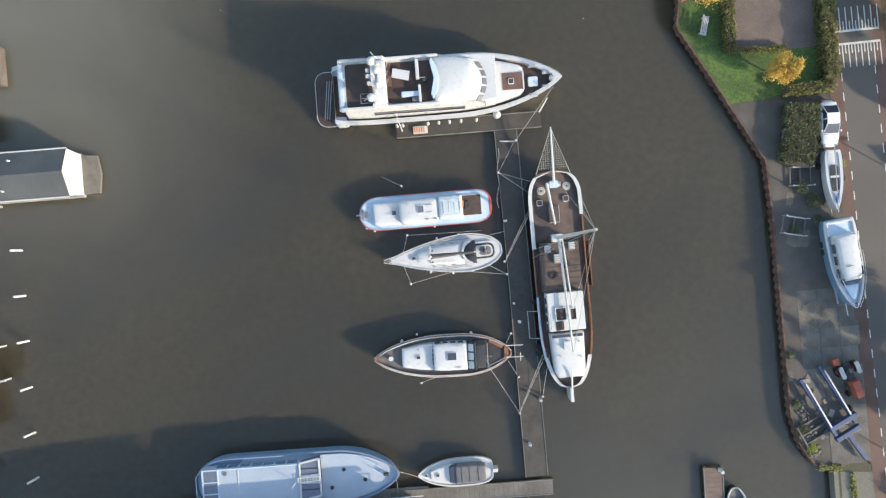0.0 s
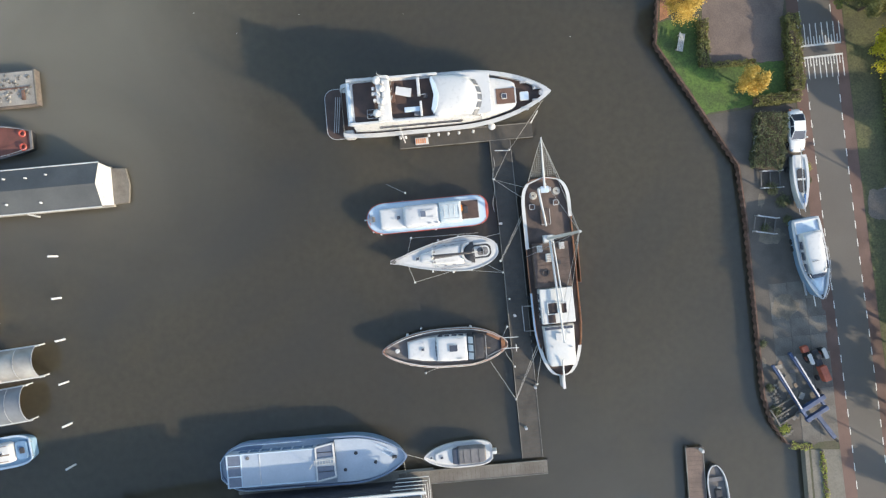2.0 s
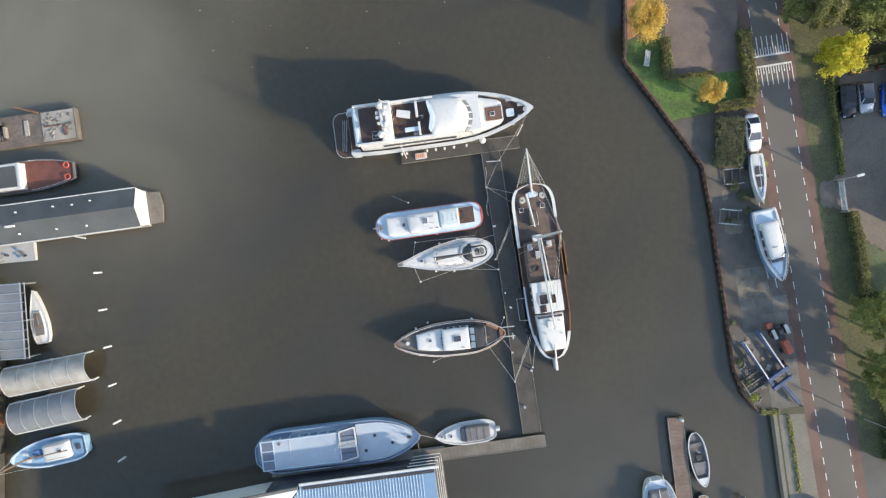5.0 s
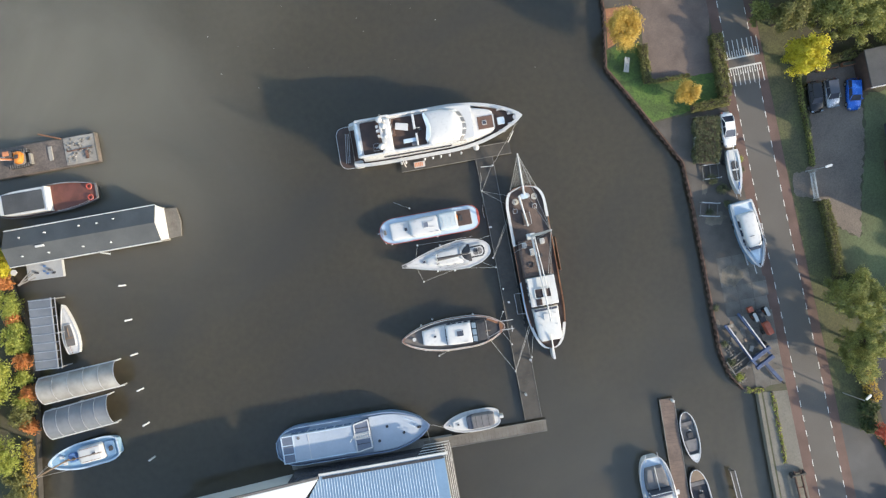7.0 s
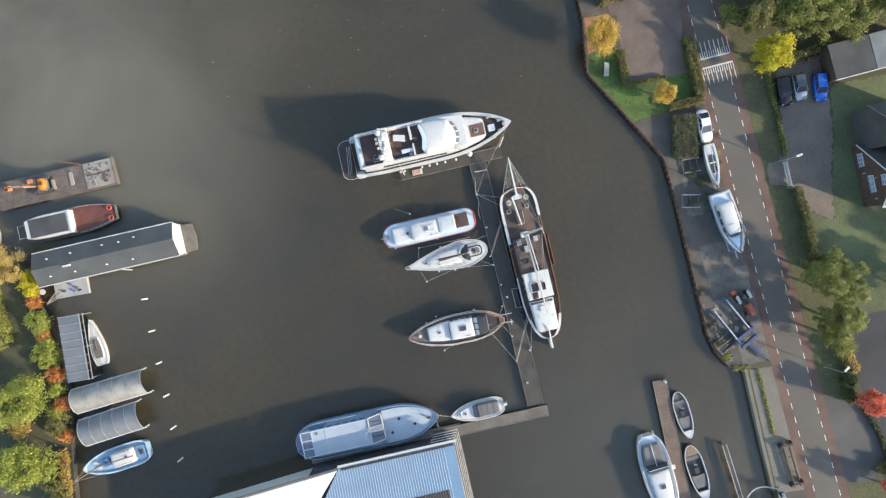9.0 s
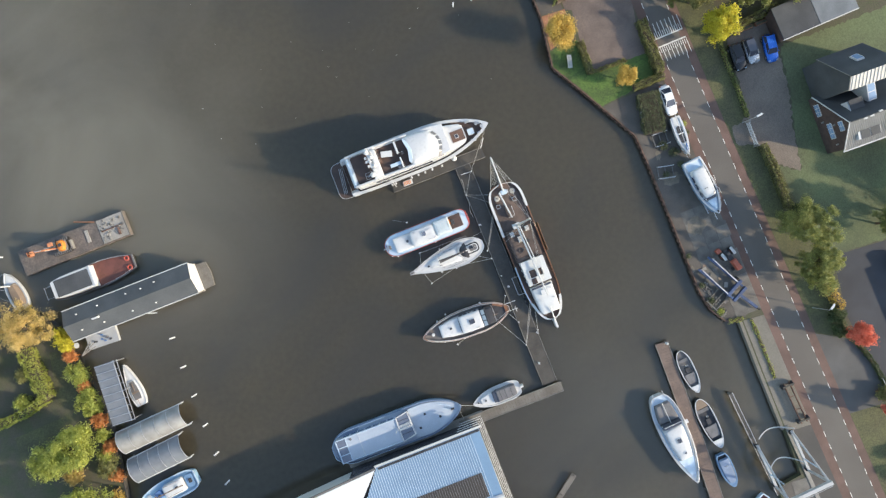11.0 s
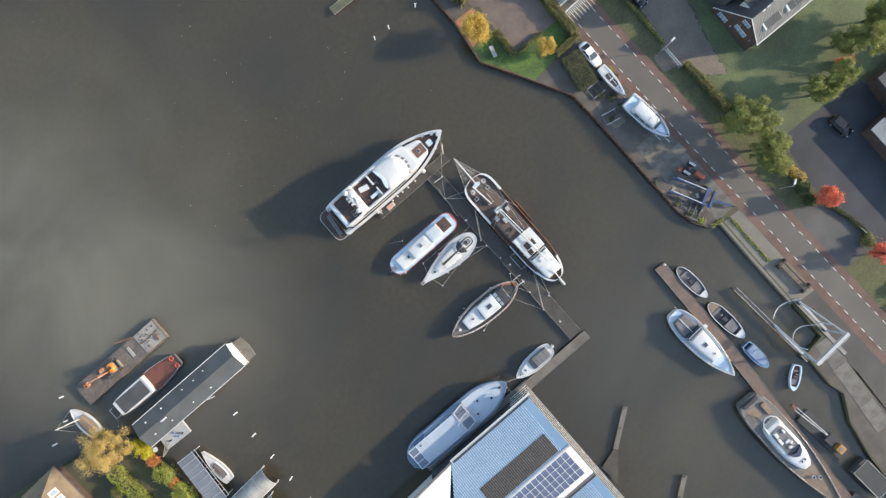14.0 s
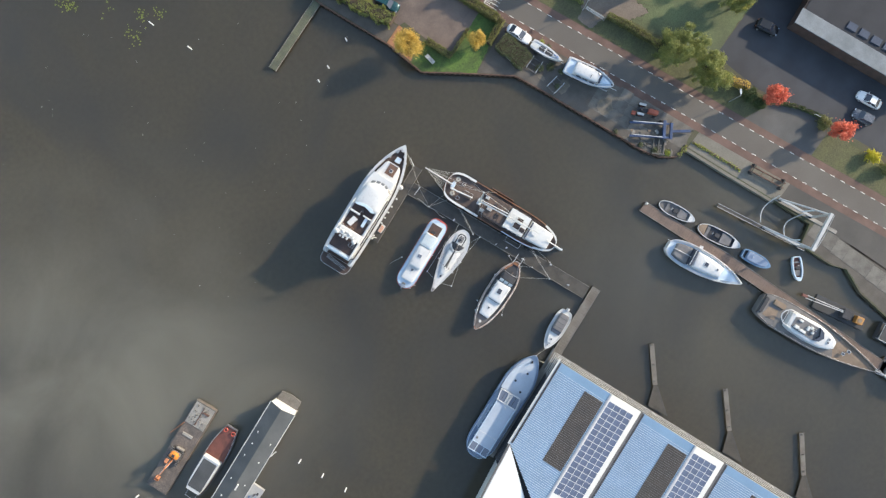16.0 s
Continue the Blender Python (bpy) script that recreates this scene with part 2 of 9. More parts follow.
SOLAR = mat("solar_cells", (0.095, 0.12, 0.19), 0.15, 0, 0.25, 0.8, 10, 0.02, rand=0.12)
# felt darkened to navy: shade over the low building's roof, as colour
NAVYFELT = mat("shaded_roof_felt", (0.016, 0.019, 0.027), 0.9, 0, 0.4, 0.3, 9, 0.2, col2=(0.024, 0.027, 0.036))
ROOFDARK = mat("blue_black_roofing", (0.045, 0.046, 0.048), 0.9, 0, 0.4, 0.35, 9, 0.25, col2=(0.06, 0.06, 0.062))
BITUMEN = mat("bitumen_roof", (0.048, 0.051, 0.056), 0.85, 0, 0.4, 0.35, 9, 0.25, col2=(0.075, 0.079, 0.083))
ROOFFELT = mat("grey_felt", (0.082, 0.088, 0.092), 0.85, 0, 0.3, 0.35, 9, 0.2, col2=(0.06, 0.065, 0.07))
DRIVE = mat("driveway_clinker", (0.185, 0.152, 0.125), 0.9, 0, 0.5, 0.3, 7, 0.3, col2=(0.14, 0.115, 0.096))
BARGEDECK = mat("worn_brown_deck", (0.12, 0.085, 0.07), 0.75, 0, 0.4, 0.8, 10, 0.12, col2=(0.06, 0.045, 0.04))
RUSTDECK = mat("worn_steel_deck", (0.155, 0.125, 0.108), 0.85, 0, 0.6, 0.7, 5, 0.25, col2=(0.085, 0.075, 0.068))
BRICK = mat("dark_brick_wall", (0.085, 0.055, 0.047), 0.9, 0, 0.35, 1.0, 14, 0.35)
TILEROOF = mat("tan_tiled_roof", (0.22, 0.165, 0.11), 0.85, 0, 0.35, 0.6, 9, 0.3)
POLY = mat("milky_plastic_sheet", (0.36, 0.35, 0.325), 0.35, 0, 0.15, 0.35, 2.0, 0.02, col2=(0.19, 0.18, 0.165))
POLYDARK = mat("grey_plastic_sheet", (0.19, 0.20, 0.215), 0.4, 0, 0.15, 0.35, 2.0, 0.02, col2=(0.13, 0.14, 0.155))
AMBER = mat("dull_amber_paint", (0.42, 0.20, 0.05), 0.6, 0, 0.3, 1.5, 10, 0.1)
TRACTRED = mat("faded_tractor_red", (0.34, 0.085, 0.05), 0.6, 0, 0.35, 1.5, 10, 0.1)
ORANGE = mat("excavator_orange", (0.72, 0.24, 0.035), 0.5, 0, 0.35, 1.5, 10, 0.05)
OLDORANGE = mat("faded_orange_paint", (0.60, 0.23, 0.10), 0.7, 0, 0.5, 2.0, 8, 0.15, col2=(0.32, 0.14, 0.08))
CARWHITE = mat("white_car_paint", (0.78, 0.78, 0.77), 0.2, 0, 0.05, 0.8, 5, 0.0)
CARBLACK = mat("black_car_paint", (0.02, 0.021, 0.024), 0.2, 0.2, 0.1, 0.8, 5, 0.0)
CARGREY = mat("grey_car_paint", (0.13, 0.14, 0.16), 0.25, 0.4, 0.1, 0.8, 5, 0.0)
SILVER = mat("silver_car_paint", (0.42, 0.44, 0.47), 0.25, 0.5, 0.08, 0.8, 5, 0.0)
FROST = mat("frosted_pane", (0.50, 0.56, 0.58), 0.3, 0, 0.12, 0.8, 6, 0.02)
CARBLUE = mat("bright_blue_car_paint", (0.03, 0.15, 0.60), 0.25, 0.2, 0.1, 0.8, 5, 0.0)
CARTEAL = mat("dark_teal_car_paint", (0.02, 0.07, 0.08), 0.25, 0.2, 0.1, 0.8, 5, 0.0)
# blue paint darkened: tree shade over the trailer is put into it
TRAILBLUE = mat("blue_trailer_paint", (0.038, 0.07, 0.16), 0.5, 0.1, 0.35, 1.5, 9, 0.1)
BARK = mat("bark", (0.10, 0.075, 0.055), 0.95, 0, 0.4, 2, 14, 0.5)
L_GREEN = leaf_mat("olive_leaves", [(0.09, 0.115, 0.04), (0.22, 0.245, 0.07), (0.42, 0.42, 0.14)], 0.45)
L_FRESH = leaf_mat("fresh_green_leaves", [(0.17, 0.20, 0.04), (0.34, 0.38, 0.08), (0.54, 0.54, 0.14)], 0.45)
L_YELLOW = leaf_mat("yellow_green_leaves", [(0.308, 0.286, 0.022), (0.550, 0.484, 0.033), (0.715, 0.638, 0.066)])
L_ORANGE = leaf_mat("golden_leaves", [(0.36, 0.24, 0.045), (0.58, 0.40, 0.085), (0.72, 0.54, 0.15)])
L_RED = leaf_mat("red_leaves", [(0.42, 0.08, 0.05), (0.70, 0.17, 0.10), (0.75, 0.28, 0.18)])
L_RUST = leaf_mat("pale_rust_leaves", [(0.28, 0.25, 0.07), (0.56, 0.41, 0.14), (0.68, 0.52, 0.26)], 0.45)
L_SHRUB = leaf_mat("grey_green_leaves", [(0.05, 0.06, 0.03), (0.12, 0.135, 0.065), (0.25, 0.25, 0.13)])
L_HEDGE = leaf_mat("hedge_leaves", [(0.075, 0.085, 0.03), (0.18, 0.18, 0.06), (0.33, 0.31, 0.11)])
L_DARK = leaf_mat("dark_ivy_leaves", [(0.027, 0.045, 0.018), (0.060, 0.090, 0.030), (0.135, 0.165, 0.053)])
L_RUSTRED = leaf_mat("orange_rust_leaves", [(0.32, 0.12, 0.03), (0.55, 0.22, 0.07), (0.60, 0.33, 0.13)])
L_LILY = leaf_mat("lily_pads", [(0.12, 0.15, 0.02), (0.25, 0.27, 0.04)])


# ---- shapes ----
class Shape:
    """Vertices and faces gathered for one mesh."""

    def __init__(self):
        self.v, self.f = [], []

    def add(self, v, f):
        o = len(self.v)
        self.v += [tuple(p) for p in v]
        self.f += [tuple(i + o for i in q) for q in f]
        return self

    def box(self, x0, x1, y0, y1, z0, z1):
        return self.prism([(x0, y0), (x1, y0), (x1, y1), (x0, y1)], z0, z1)

    def prism(self, pts, z0, z1, top=None, rake=(0, 0)):
        """An upright solid over the outline pts; top: scale of the upper outline; rake: its shift."""
        n = len(pts)
        cx, cy = sum(p[0] for p in pts) / n, sum(p[1] for p in pts) / n
        k = (1, 1) if top is None else (top if isinstance(top, tuple) else (top, top))
        up = [(cx + (x - cx) * k[0] + rake[0], cy + (y - cy) * k[1] + rake[1]) for x, y in pts]
        area = sum(pts[i][0] * pts[(i + 1) % n][1] - pts[(i + 1) % n][0] * pts[i][1] for i in range(n))
        v = [(x, y, z0) for x, y in pts] + [(x, y, z1) for x, y in up]
        f = [tuple(range(n))[::-1], tuple(range(n, 2 * n))] + [(i, (i + 1) % n, n + (i + 1) % n, n + i) for i in range(n)]
        if area < 0:
            f = [q[::-1] for q in f]
        return self.add(v, f)

    def tube(self, path, r, seg=6, r1=None):
        path = [Vector(p) for p in path]
        v, f, m = [], [], len(path)
        for i, p in enumerate(path):
            d = (path[min(i + 1, m - 1)] - path[max(i - 1, 0)]).normalized()
            a = d.orthogonal().normalized() if abs(d.z) < 0.9 else d.cross(Vector((1, 0, 0))).normalized()
            if abs(d.z) < 0.9:
                a = d.cross(Vector((0, 0, 1))).normalized()
            b = d.cross(a)
            rr = r if r1 is None else r + (r1 - r) * i / (m - 1)
            for k in range(seg):
                t = 2 * math.pi * k / seg
                v.append(p + a * rr * math.cos(t) + b * rr * math.sin(t))
        for i in range(m - 1):
            for k in range(seg):
                k2 = (k + 1) % seg
                f.append((i * seg + k, i * seg + k2, (i + 1) * seg + k2, (i + 1) * seg + k))
        f += [tuple(range(seg))[::-1], tuple((m - 1) * seg + k for k in range(seg))]
        return self.add(v, f)

    def ball(self, c, r, seg=10, rings=6, sz=1.0):
        v, f = [(c[0], c[1], c[2] + r * sz)], []
        for i in range(1, rings):
            a = math.pi * i / rings
            v += [(c[0] + r * math.sin(a) * math.cos(2 * math.pi * k / seg), c[1] + r * math.sin(a) * math.sin(2 * math.pi * k / seg), c[2] + r * sz * math.cos(a)) for k in range(seg)]
        v.append((c[0], c[1], c[2] - r * sz))
        f += [(0, 1 + k, 1 + (k + 1) % seg) for k in range(seg)]
        for i in range(rings - 2):
            o = 1 + i * seg
            f += [(o + k, o + seg + k, o + seg + (k + 1) % seg, o + (k + 1) % seg) for k in range(seg)]
        o = 1 + (rings - 2) * seg
        f += [(o + k, len(v) - 1, o + (k + 1) % seg) for k in range(seg)]
        return self.add(v, f)

    def ring(self, c, r, t, axis="z", seg=16):
        pts = []
        for k in range(seg + 1):
            a = 2 * math.pi * k / seg
            u, w = r * math.cos(a), r * math.sin(a)
            pts.append({"z": (c[0] + u, c[1] + w, c[2]), "x": (c[0], c[1] + u, c[2] + w), "y": (c[0] + u, c[1], c[2] + w)}[axis])
        return self.tube(pts, t, 5)


def mesh_of(shape, material, bevel=0.0, smooth=False, name="mesh"):
    me = bpy.data.meshes.new(name)
    me.from_pydata(shape.v, [], shape.f)
    if bevel:
        bm = bmesh.new()
        bm.from_mesh(me)
        bmesh.ops.remove_doubles(bm, verts=bm.verts, dist=0.0005)
        bmesh.ops.bevel(bm, geom=[e for e in bm.edges if e.is_manifold and e.calc_face_angle(0) > 0.5], offset=bevel, segments=2, profile=0.6, affect="EDGES")
        bm.to_mesh(me)
        bm.free()
    if smooth:
        me.polygons.foreach_set("use_smooth", [True] * len(me.polygons))
    me.materials.append(material)
    return me


def part(name, shape, material, parent=None, label="", bevel=0.0, smooth=False, at=None, mesh=None):
    ob = new(name, mesh or mesh_of(shape, material, bevel, smooth, name))
    if parent:
        ob.parent = parent
    if at is not None:
        ob.matrix_basis = at
    if label:
        ob["label"] = label
    return ob


def thing(name, at, label, category, group="", kind=""):
    ob = new(name)
    ob.matrix_basis = at
    ob.empty_display_size = 0.3
    return tagged(ob, label, category, group, kind)


def rounded(x0, x1, y0, y1, r, n=4):
    """Outline of a rectangle with rounded corners."""
    out = []
    for cx, cy, a0 in ((x1 - r, y1 - r, 0), (x0 + r, y1 - r, 90), (x0 + r, y0 + r, 180), (x1 - r, y0 + r, 270)):
        out += [(cx + r * math.cos(radians(a0 + 90 * i / n)), cy + r * math.sin(radians(a0 + 90 * i / n))) for i in range(n + 1)]
    return out


def ribbon(line, w0, w1):
    """Outline of a strip along a line, from w0 to w1 to the right of it."""
    pts = [Vector(p) for p in line]
    side = []
    for i, p in enumerate(pts):
        d = (pts[min(i + 1, len(pts) - 1)] - pts[max(i - 1, 0)]).normalized()
        side.append(Vector((d.y, -d.x)))
    return [tuple(p + s * w0) for p, s in zip(pts, side)] + [tuple(p + s * w1) for p, s in reversed(list(zip(pts, side)))]


def strip(line, w0, w1, z0, z1):
    s, o = Shape(), ribbon(line, w0, w1)
    n = len(line)
    v = [(x, y, z0) for x, y in o] + [(x, y, z1) for x, y in o]
    f = []
    for i in range(n - 1):
        j = 2 * n - 1 - i
        f += [(2 * n + i, 2 * n + i + 1, 2 * n + j - 1, 2 * n + j), (i, i + 1, 2 * n + i + 1, 2 * n + i), (j - 1, j, 2 * n + j, 2 * n + j - 1)]
    f += [(0, 2 * n, 4 * n - 1, 2 * n - 1), (n - 1, n, 3 * n, 3 * n - 1)]
    s.add(v, [q[::-1] for q in f])
    return s


# ---- water, banks, road ----
LAND = 0.9
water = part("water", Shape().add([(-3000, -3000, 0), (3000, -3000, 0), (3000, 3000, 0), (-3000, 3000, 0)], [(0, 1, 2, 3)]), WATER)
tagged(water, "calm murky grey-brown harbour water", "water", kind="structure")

QUAY = [(22.4, 140), (23.4, 60), (23.6, 44.9), (24.8, 31), (24.3, 23), (28.6, 16.7), (33.5, 9.2), (34.3, 3.3), (35.4, -9), (36.1, -17), (37.1, -20.3), (38.6, -22.3), (40.9, -23.0),
        (41.5, -31), (42.4, -41), (42.9, -48.5), (38.9, -49.4), (39.2, -56), (40.2, -58.5), (38.2, -63), (37.4, -70), (38, -90), (42, -200)]
east = QUAY + [(900, -200), (900, 140)]
ground = part("ground", Shape().prism(east, -2.5, LAND), SOIL)
tagged(ground, "earth and grass bank behind the quay", "ground", kind="structure")
WBANK = [(-120, 13), (-80, 11), (-70, 9.5), (-64, 10), (-60.4, 6.5), (-59.2, 0), (-57.6, -5), (-57.2, -11), (-57.9, -20), (-58.3, -27), (-60, -60), (-70, -200)]
west = WBANK + [(-900, -200), (-900, 13)]
ground_w = part("ground", Shape().prism(west, -2.5, LAND), SOIL)
tagged(ground_w, "dark garden soil of the opposite bank", "ground", kind="structure")


def sheet(name, pts, material, dz, label, category, parent=None, uneven=0.0):
    """A flat surface of the ground; uneven: how far its overgrown edge wanders."""
    if uneven:
        rng, out = random.Random(len(label)), []
        for (xa, ya), (xb, yb) in zip(pts, pts[1:] + pts[:1]):
            n = max(1, int(math.hypot(xb - xa, yb - ya) / .45))
            for i in range(n):
                out.append((xa + (xb - xa) * i / n + rng.uniform(-uneven, uneven), ya + (yb - ya) * i / n + rng.uniform(-uneven, uneven)))
        pts = out
    ob = part(name, Shape().prism(pts, LAND - 0.05, LAND + dz), material, parent)
    return tagged(ob, label, category, kind="structure")


# rusty sheet piling along the quay: real corrugations and a cap
def sheet_pile(line, material, label):
    s = Shape()
    pts, base, k = [], [], 0
    for (x0, y0), (x1, y1) in zip(line, line[1:]):
        d = Vector((x1 - x0, y1 - y0))
        n = max(1, int(d.length / 0.22))
        u = d.normalized()
        o = Vector((u.y, -u.x))
        for i in range(n):
            p = Vector((x0, y0)) + d * i / n - o * (0.03, 0.03, 0.17, 0.17)[k % 4]
            pts.append(p)
            base.append(Vector((x0, y0)) + d * i / n)
            k += 1
    v, f = [], []
    for p in pts:
        v += [(p.x, p.y, -1.2), (p.x, p.y, LAND + 0.06)]
    for i in range(len(pts) - 1):
        f.append((2 * i, 2 * i + 2, 2 * i + 3, 2 * i + 1))
    m = len(v)
    v += [(p.x, p.y, LAND + 0.06) for p in base]
    for i in range(len(pts) - 1):
        f.append((2 * i + 1, 2 * i + 3, m + i + 1, m + i))
    s.add(v, f)
    ob = part("sheet_pile_wall", s, material)
    tagged(ob, label, "quay wall", kind="structure")
    cap = strip(line, -0.12, 0.03, LAND - 0.02, LAND + 0.075)
    part("cap", cap, material, ob)
    return ob


sheet_pile([(p[0], p[1]) for p in QUAY[1:13]][::-1], RUST, "rusty corrugated sheet pile quay wall")
kerb = part("concrete_quay_edge", strip(QUAY[12:15][::-1], -0.4, 0.06, -1.0, LAND + 0.025), QUAYSTONE)
tagged(kerb, "pale concrete quay edge along the harbour basin", "quay wall", kind="structure")
bankboards = part("timber_bank_edge", strip(WBANK[3:11], -0.06, 0.12, -1.0, LAND + 0.1), PLANKDARK)
tagged(bankboards, "dark timber boards holding the garden bank", "bank edge", kind="structure")

# road with red cycle lanes
CENTRE = [(37.0, 85), (40.3, 46), (41.9, 30), (43.4, 15), (44.95, 0.5), (46.2, -10), (47.75, -23.5), (48.5, -31), (49.8, -42), (51.2, -54), (51.9, -60), (56, -98), (66, -190)]


def smooth_line(line, n):
    a = np.array(line)
    t = np.r_[0, np.cumsum(np.hypot(*np.diff(a, axis=0).T))]
    q = np.linspace(0, t[-1], n)
    x, y = np.interp(q, t, a[:, 0]), np.interp(q, t, a[:, 1])
    for _ in range(4):
        x[1:-1] = (x[:-2] + 2 * x[1:-1] + x[2:]) / 4
        y[1:-1] = (y[:-2] + 2 * y[1:-1] + y[2:]) / 4
    return list(zip(x.tolist(), y.tolist()))


ROADLINE = smooth_line(CENTRE, 90)
road = part("road", strip(ROADLINE, -1.8, 1.8, LAND - 0.1, LAND + 0.02), ASPHALT)
tagged(road, "grey asphalt road with dashed white lines", "road", kind="structure")
for nm, a, b in (("cycle_lane", -3.05, -1.8), ("cycle_lane", 1.8, 3.15)):
    o = part(nm, strip(ROADLINE, a, b, LAND - 0.1, LAND + 0.022), REDLANE)
    tagged(o, "worn red asphalt cycle lane beside the road", "cycle lane", kind="structure")


def along(y):
    """Road centre and direction at that y."""
    for p, q in zip(ROADLINE, ROADLINE[1:]):
        if q[1] <= y <= p[1]:
            k = (p[1] - y) / (p[1] - q[1])
            return p[0] + (q[0] - p[0]) * k, math.atan2(q[1] - p[1], q[0] - p[0])
    return ROADLINE[-1][0], -1.5


dash = mesh_of(Shape().box(-0.45, 0.45, -0.042, 0.042, -0.02, 0.006), PAINT)
for side, y0 in ((-1.77, 0.07), (1.77, -0.39)):
    for k in range(-30, 41):
        y = y0 - 2.045 * k
        if not 18.6 < y < 25.6:
            x, a = along(y)
            part("lane_dash", None, None, road, mesh=dash, at=pose(x + math.sin(a) * side, y - math.cos(a) * side, LAND + 0.026, 0, 0, math.degrees(a)))
# speed hump: two combs of white teeth
for xa, ya, xb, yb, sgn in ((40.55, 22.5, 45.15, 22.95, 1), (40.7, 21.16, 45.3, 21.63, -1)):
    turn = math.degrees(math.atan2(yb - ya, xb - xa))
    part("hump_bar", Shape().box(-2.36, 2.36, -0.11, 0.11, -0.02, 0.007), PAINT, road, at=pose((xa + xb) / 2, (ya + yb) / 2, LAND + 0.03, 0, 0, turn))
    for i in range(15):
        ln = 2.45 if i % 2 == 0 else 1.0
        part("hump_tooth", Shape().box(-0.05, 0.05, min(0, sgn * ln), max(0, sgn * ln), -0.02, 0.007), PAINT, road, at=pose(xa + (xb - xa) * i / 14, ya + (yb - ya) * i / 14, LAND + 0.03, 0, 0, turn))

# surfaces of the east bank
sheet("parking_court", [(28.0, 47), (28.6, 31), (29.6, 30.6), (29.4, 20.2), (38.9, 21.0), (38.6, 26), (39.2, 31.5), (38.0, 47)], CLINKER, 0.012, "brown clinker paved parking court", "paving")
sheet("quay_path", [(23.7, 47), (24.9, 31.2), (28.4, 31.1), (27.2, 39), (26.4, 47)], PATHDARK, 0.013, "dark damp path along the quay", "path")
sheet("lawn", [(24.5, 25.5), (24.4, 23), (28.7, 16.8), (29.9, 15.0), (35.2, 16.0), (40.3, 16.4), (39.8, 21), (29.4, 20.3), (29.0, 26)], GRASS, 0.014, "bright green mown grass at the quay corner", "grass", uneven=.1)
sheet("brick_bed", [(24.9, 31.0), (28.6, 31.1), (28.6, 30.3), (26.2, 29.9), (25.7, 26), (24.7, 25.6)], BRICKBED, 0.016, "orange brick edging round a tree bed", "paving")
sheet("quay_apron", [(29.9, 14.9), (40.0, 16.1), (40.6, 10), (41.6, 3), (44.6, -21), (40.9, -22.9), (38.7, -22.2), (37.2, -20.2), (36.2, -17.0), (35.5, -9), (34.4, 3.3), (33.6, 9.2)], PATHDARK, 0.011, "dirty dark quay yard with damp patches", "yard")
sheet("verge", ribbon(smooth_line(CENTRE, 60)[8:52], -8.2, -3.15), GRASSDARK, 0.010, "shaded grass verge beside the road", "grass")
sheet("quay_strip", [(41.2, -23.1), (44.8, -23.1), (47.2, -41.5), (42.7, -41.5), (41.8, -31)], QUAYSTONE, 0.017, "grey paved strip between quay and road", "paving")
sheet("driveway", [(51.2, 19.5), (58.6, 20.3), (58.2, 9), (57.0, 2), (56.6, -3.5), (52.6, -1.0), (51.4, 2.4), (48.2, 3.2), (48.0, 6.0), (51.2, 7.0)], DRIVE, 0.013, "brown paved driveway in front of the house", "paving", uneven=.22)
sheet("garden_lawn", [(52.7, -1.2), (56.6, -3.6), (57.2, 2), (58.4, 9), (58.8, 16), (90, 18), (95, -10), (78, -17.4), (57.2, -17.4), (53.5, -9)], GARDENGRASS, 0.009, "mossy green lawn round the house", "grass", uneven=.22)
sheet("asphalt_lot", [(57.3, -17.5), (64, -17.5), (74, -17.5), (80, -50), (60.6, -54), (59.3, -41), (56.8, -27)], LOT, 0.010, "dark blue-grey asphalt car park", "car park")
sheet("side_street", [(50.9, -28), (55.6, -30.2), (58.6, -34.8), (59.6, -41.6), (52.5, -41.6), (51.5, -36)], SIDEASPH, 0.015, "asphalt side street meeting the road", "road")
sheet("slipway_concrete", [(39.0, -49.5), (42.6, -48.8), (44.2, -57), (44.4, -66), (41.0, -67.5), (40.4, -58.5)], PATHDARK, 0.012, "damp brown ground behind the dock", "yard")
sheet("yard_edge", [(39.2, -49.6), (40.3, -49.4), (40.6, -58.4), (41.1, -67.6), (44.4, -66.2), (44.6, -90), (38.3, -89), (37.7, -70), (38.5, -63.1), (40.3, -58.6), (39.5, -56)], PATHDARK, 0.009, "damp brown yard edge behind the moorings", "yard", uneven=.1)
sheet("boatyard", [(43.1, -41.4), (47.4, -41.4), (48.2, -47), (50.6, -70), (44.4, -70), (43.6, -49)], YARDASPH, 0.012, "dark boatyard asphalt", "yard")

# worn concrete slabs behind the dock, laid end to end
apron = thing("slab_strip", pose(0, 0, LAND), "strip of pale worn concrete slabs behind the dock", "paving", kind="structure")
rs = random.Random(21)
slab_long = mesh_of(Shape().prism([(-1.42, -1.27), (1.42, -1.27), (1.42, 1.27), (-1.42, 1.27)], -0.08, 0.0), SLABC, 0.015)
for i in range(7):
    part("slab", None, None, apron, mesh=slab_long, at=pose(42.55 - .05 * i + rs.uniform(-.04, .04), -50.4 - 2.58 * i, 0.045 + rs.uniform(-.008, .008), rs.uniform(-.3, .3), rs.uniform(-.3, .3), 1.5 + rs.uniform(-.6, .6)))

# worn patches of sand and dirt on the yard; those between the trailer arms paint sunlit concrete
rp = random.Random(12)
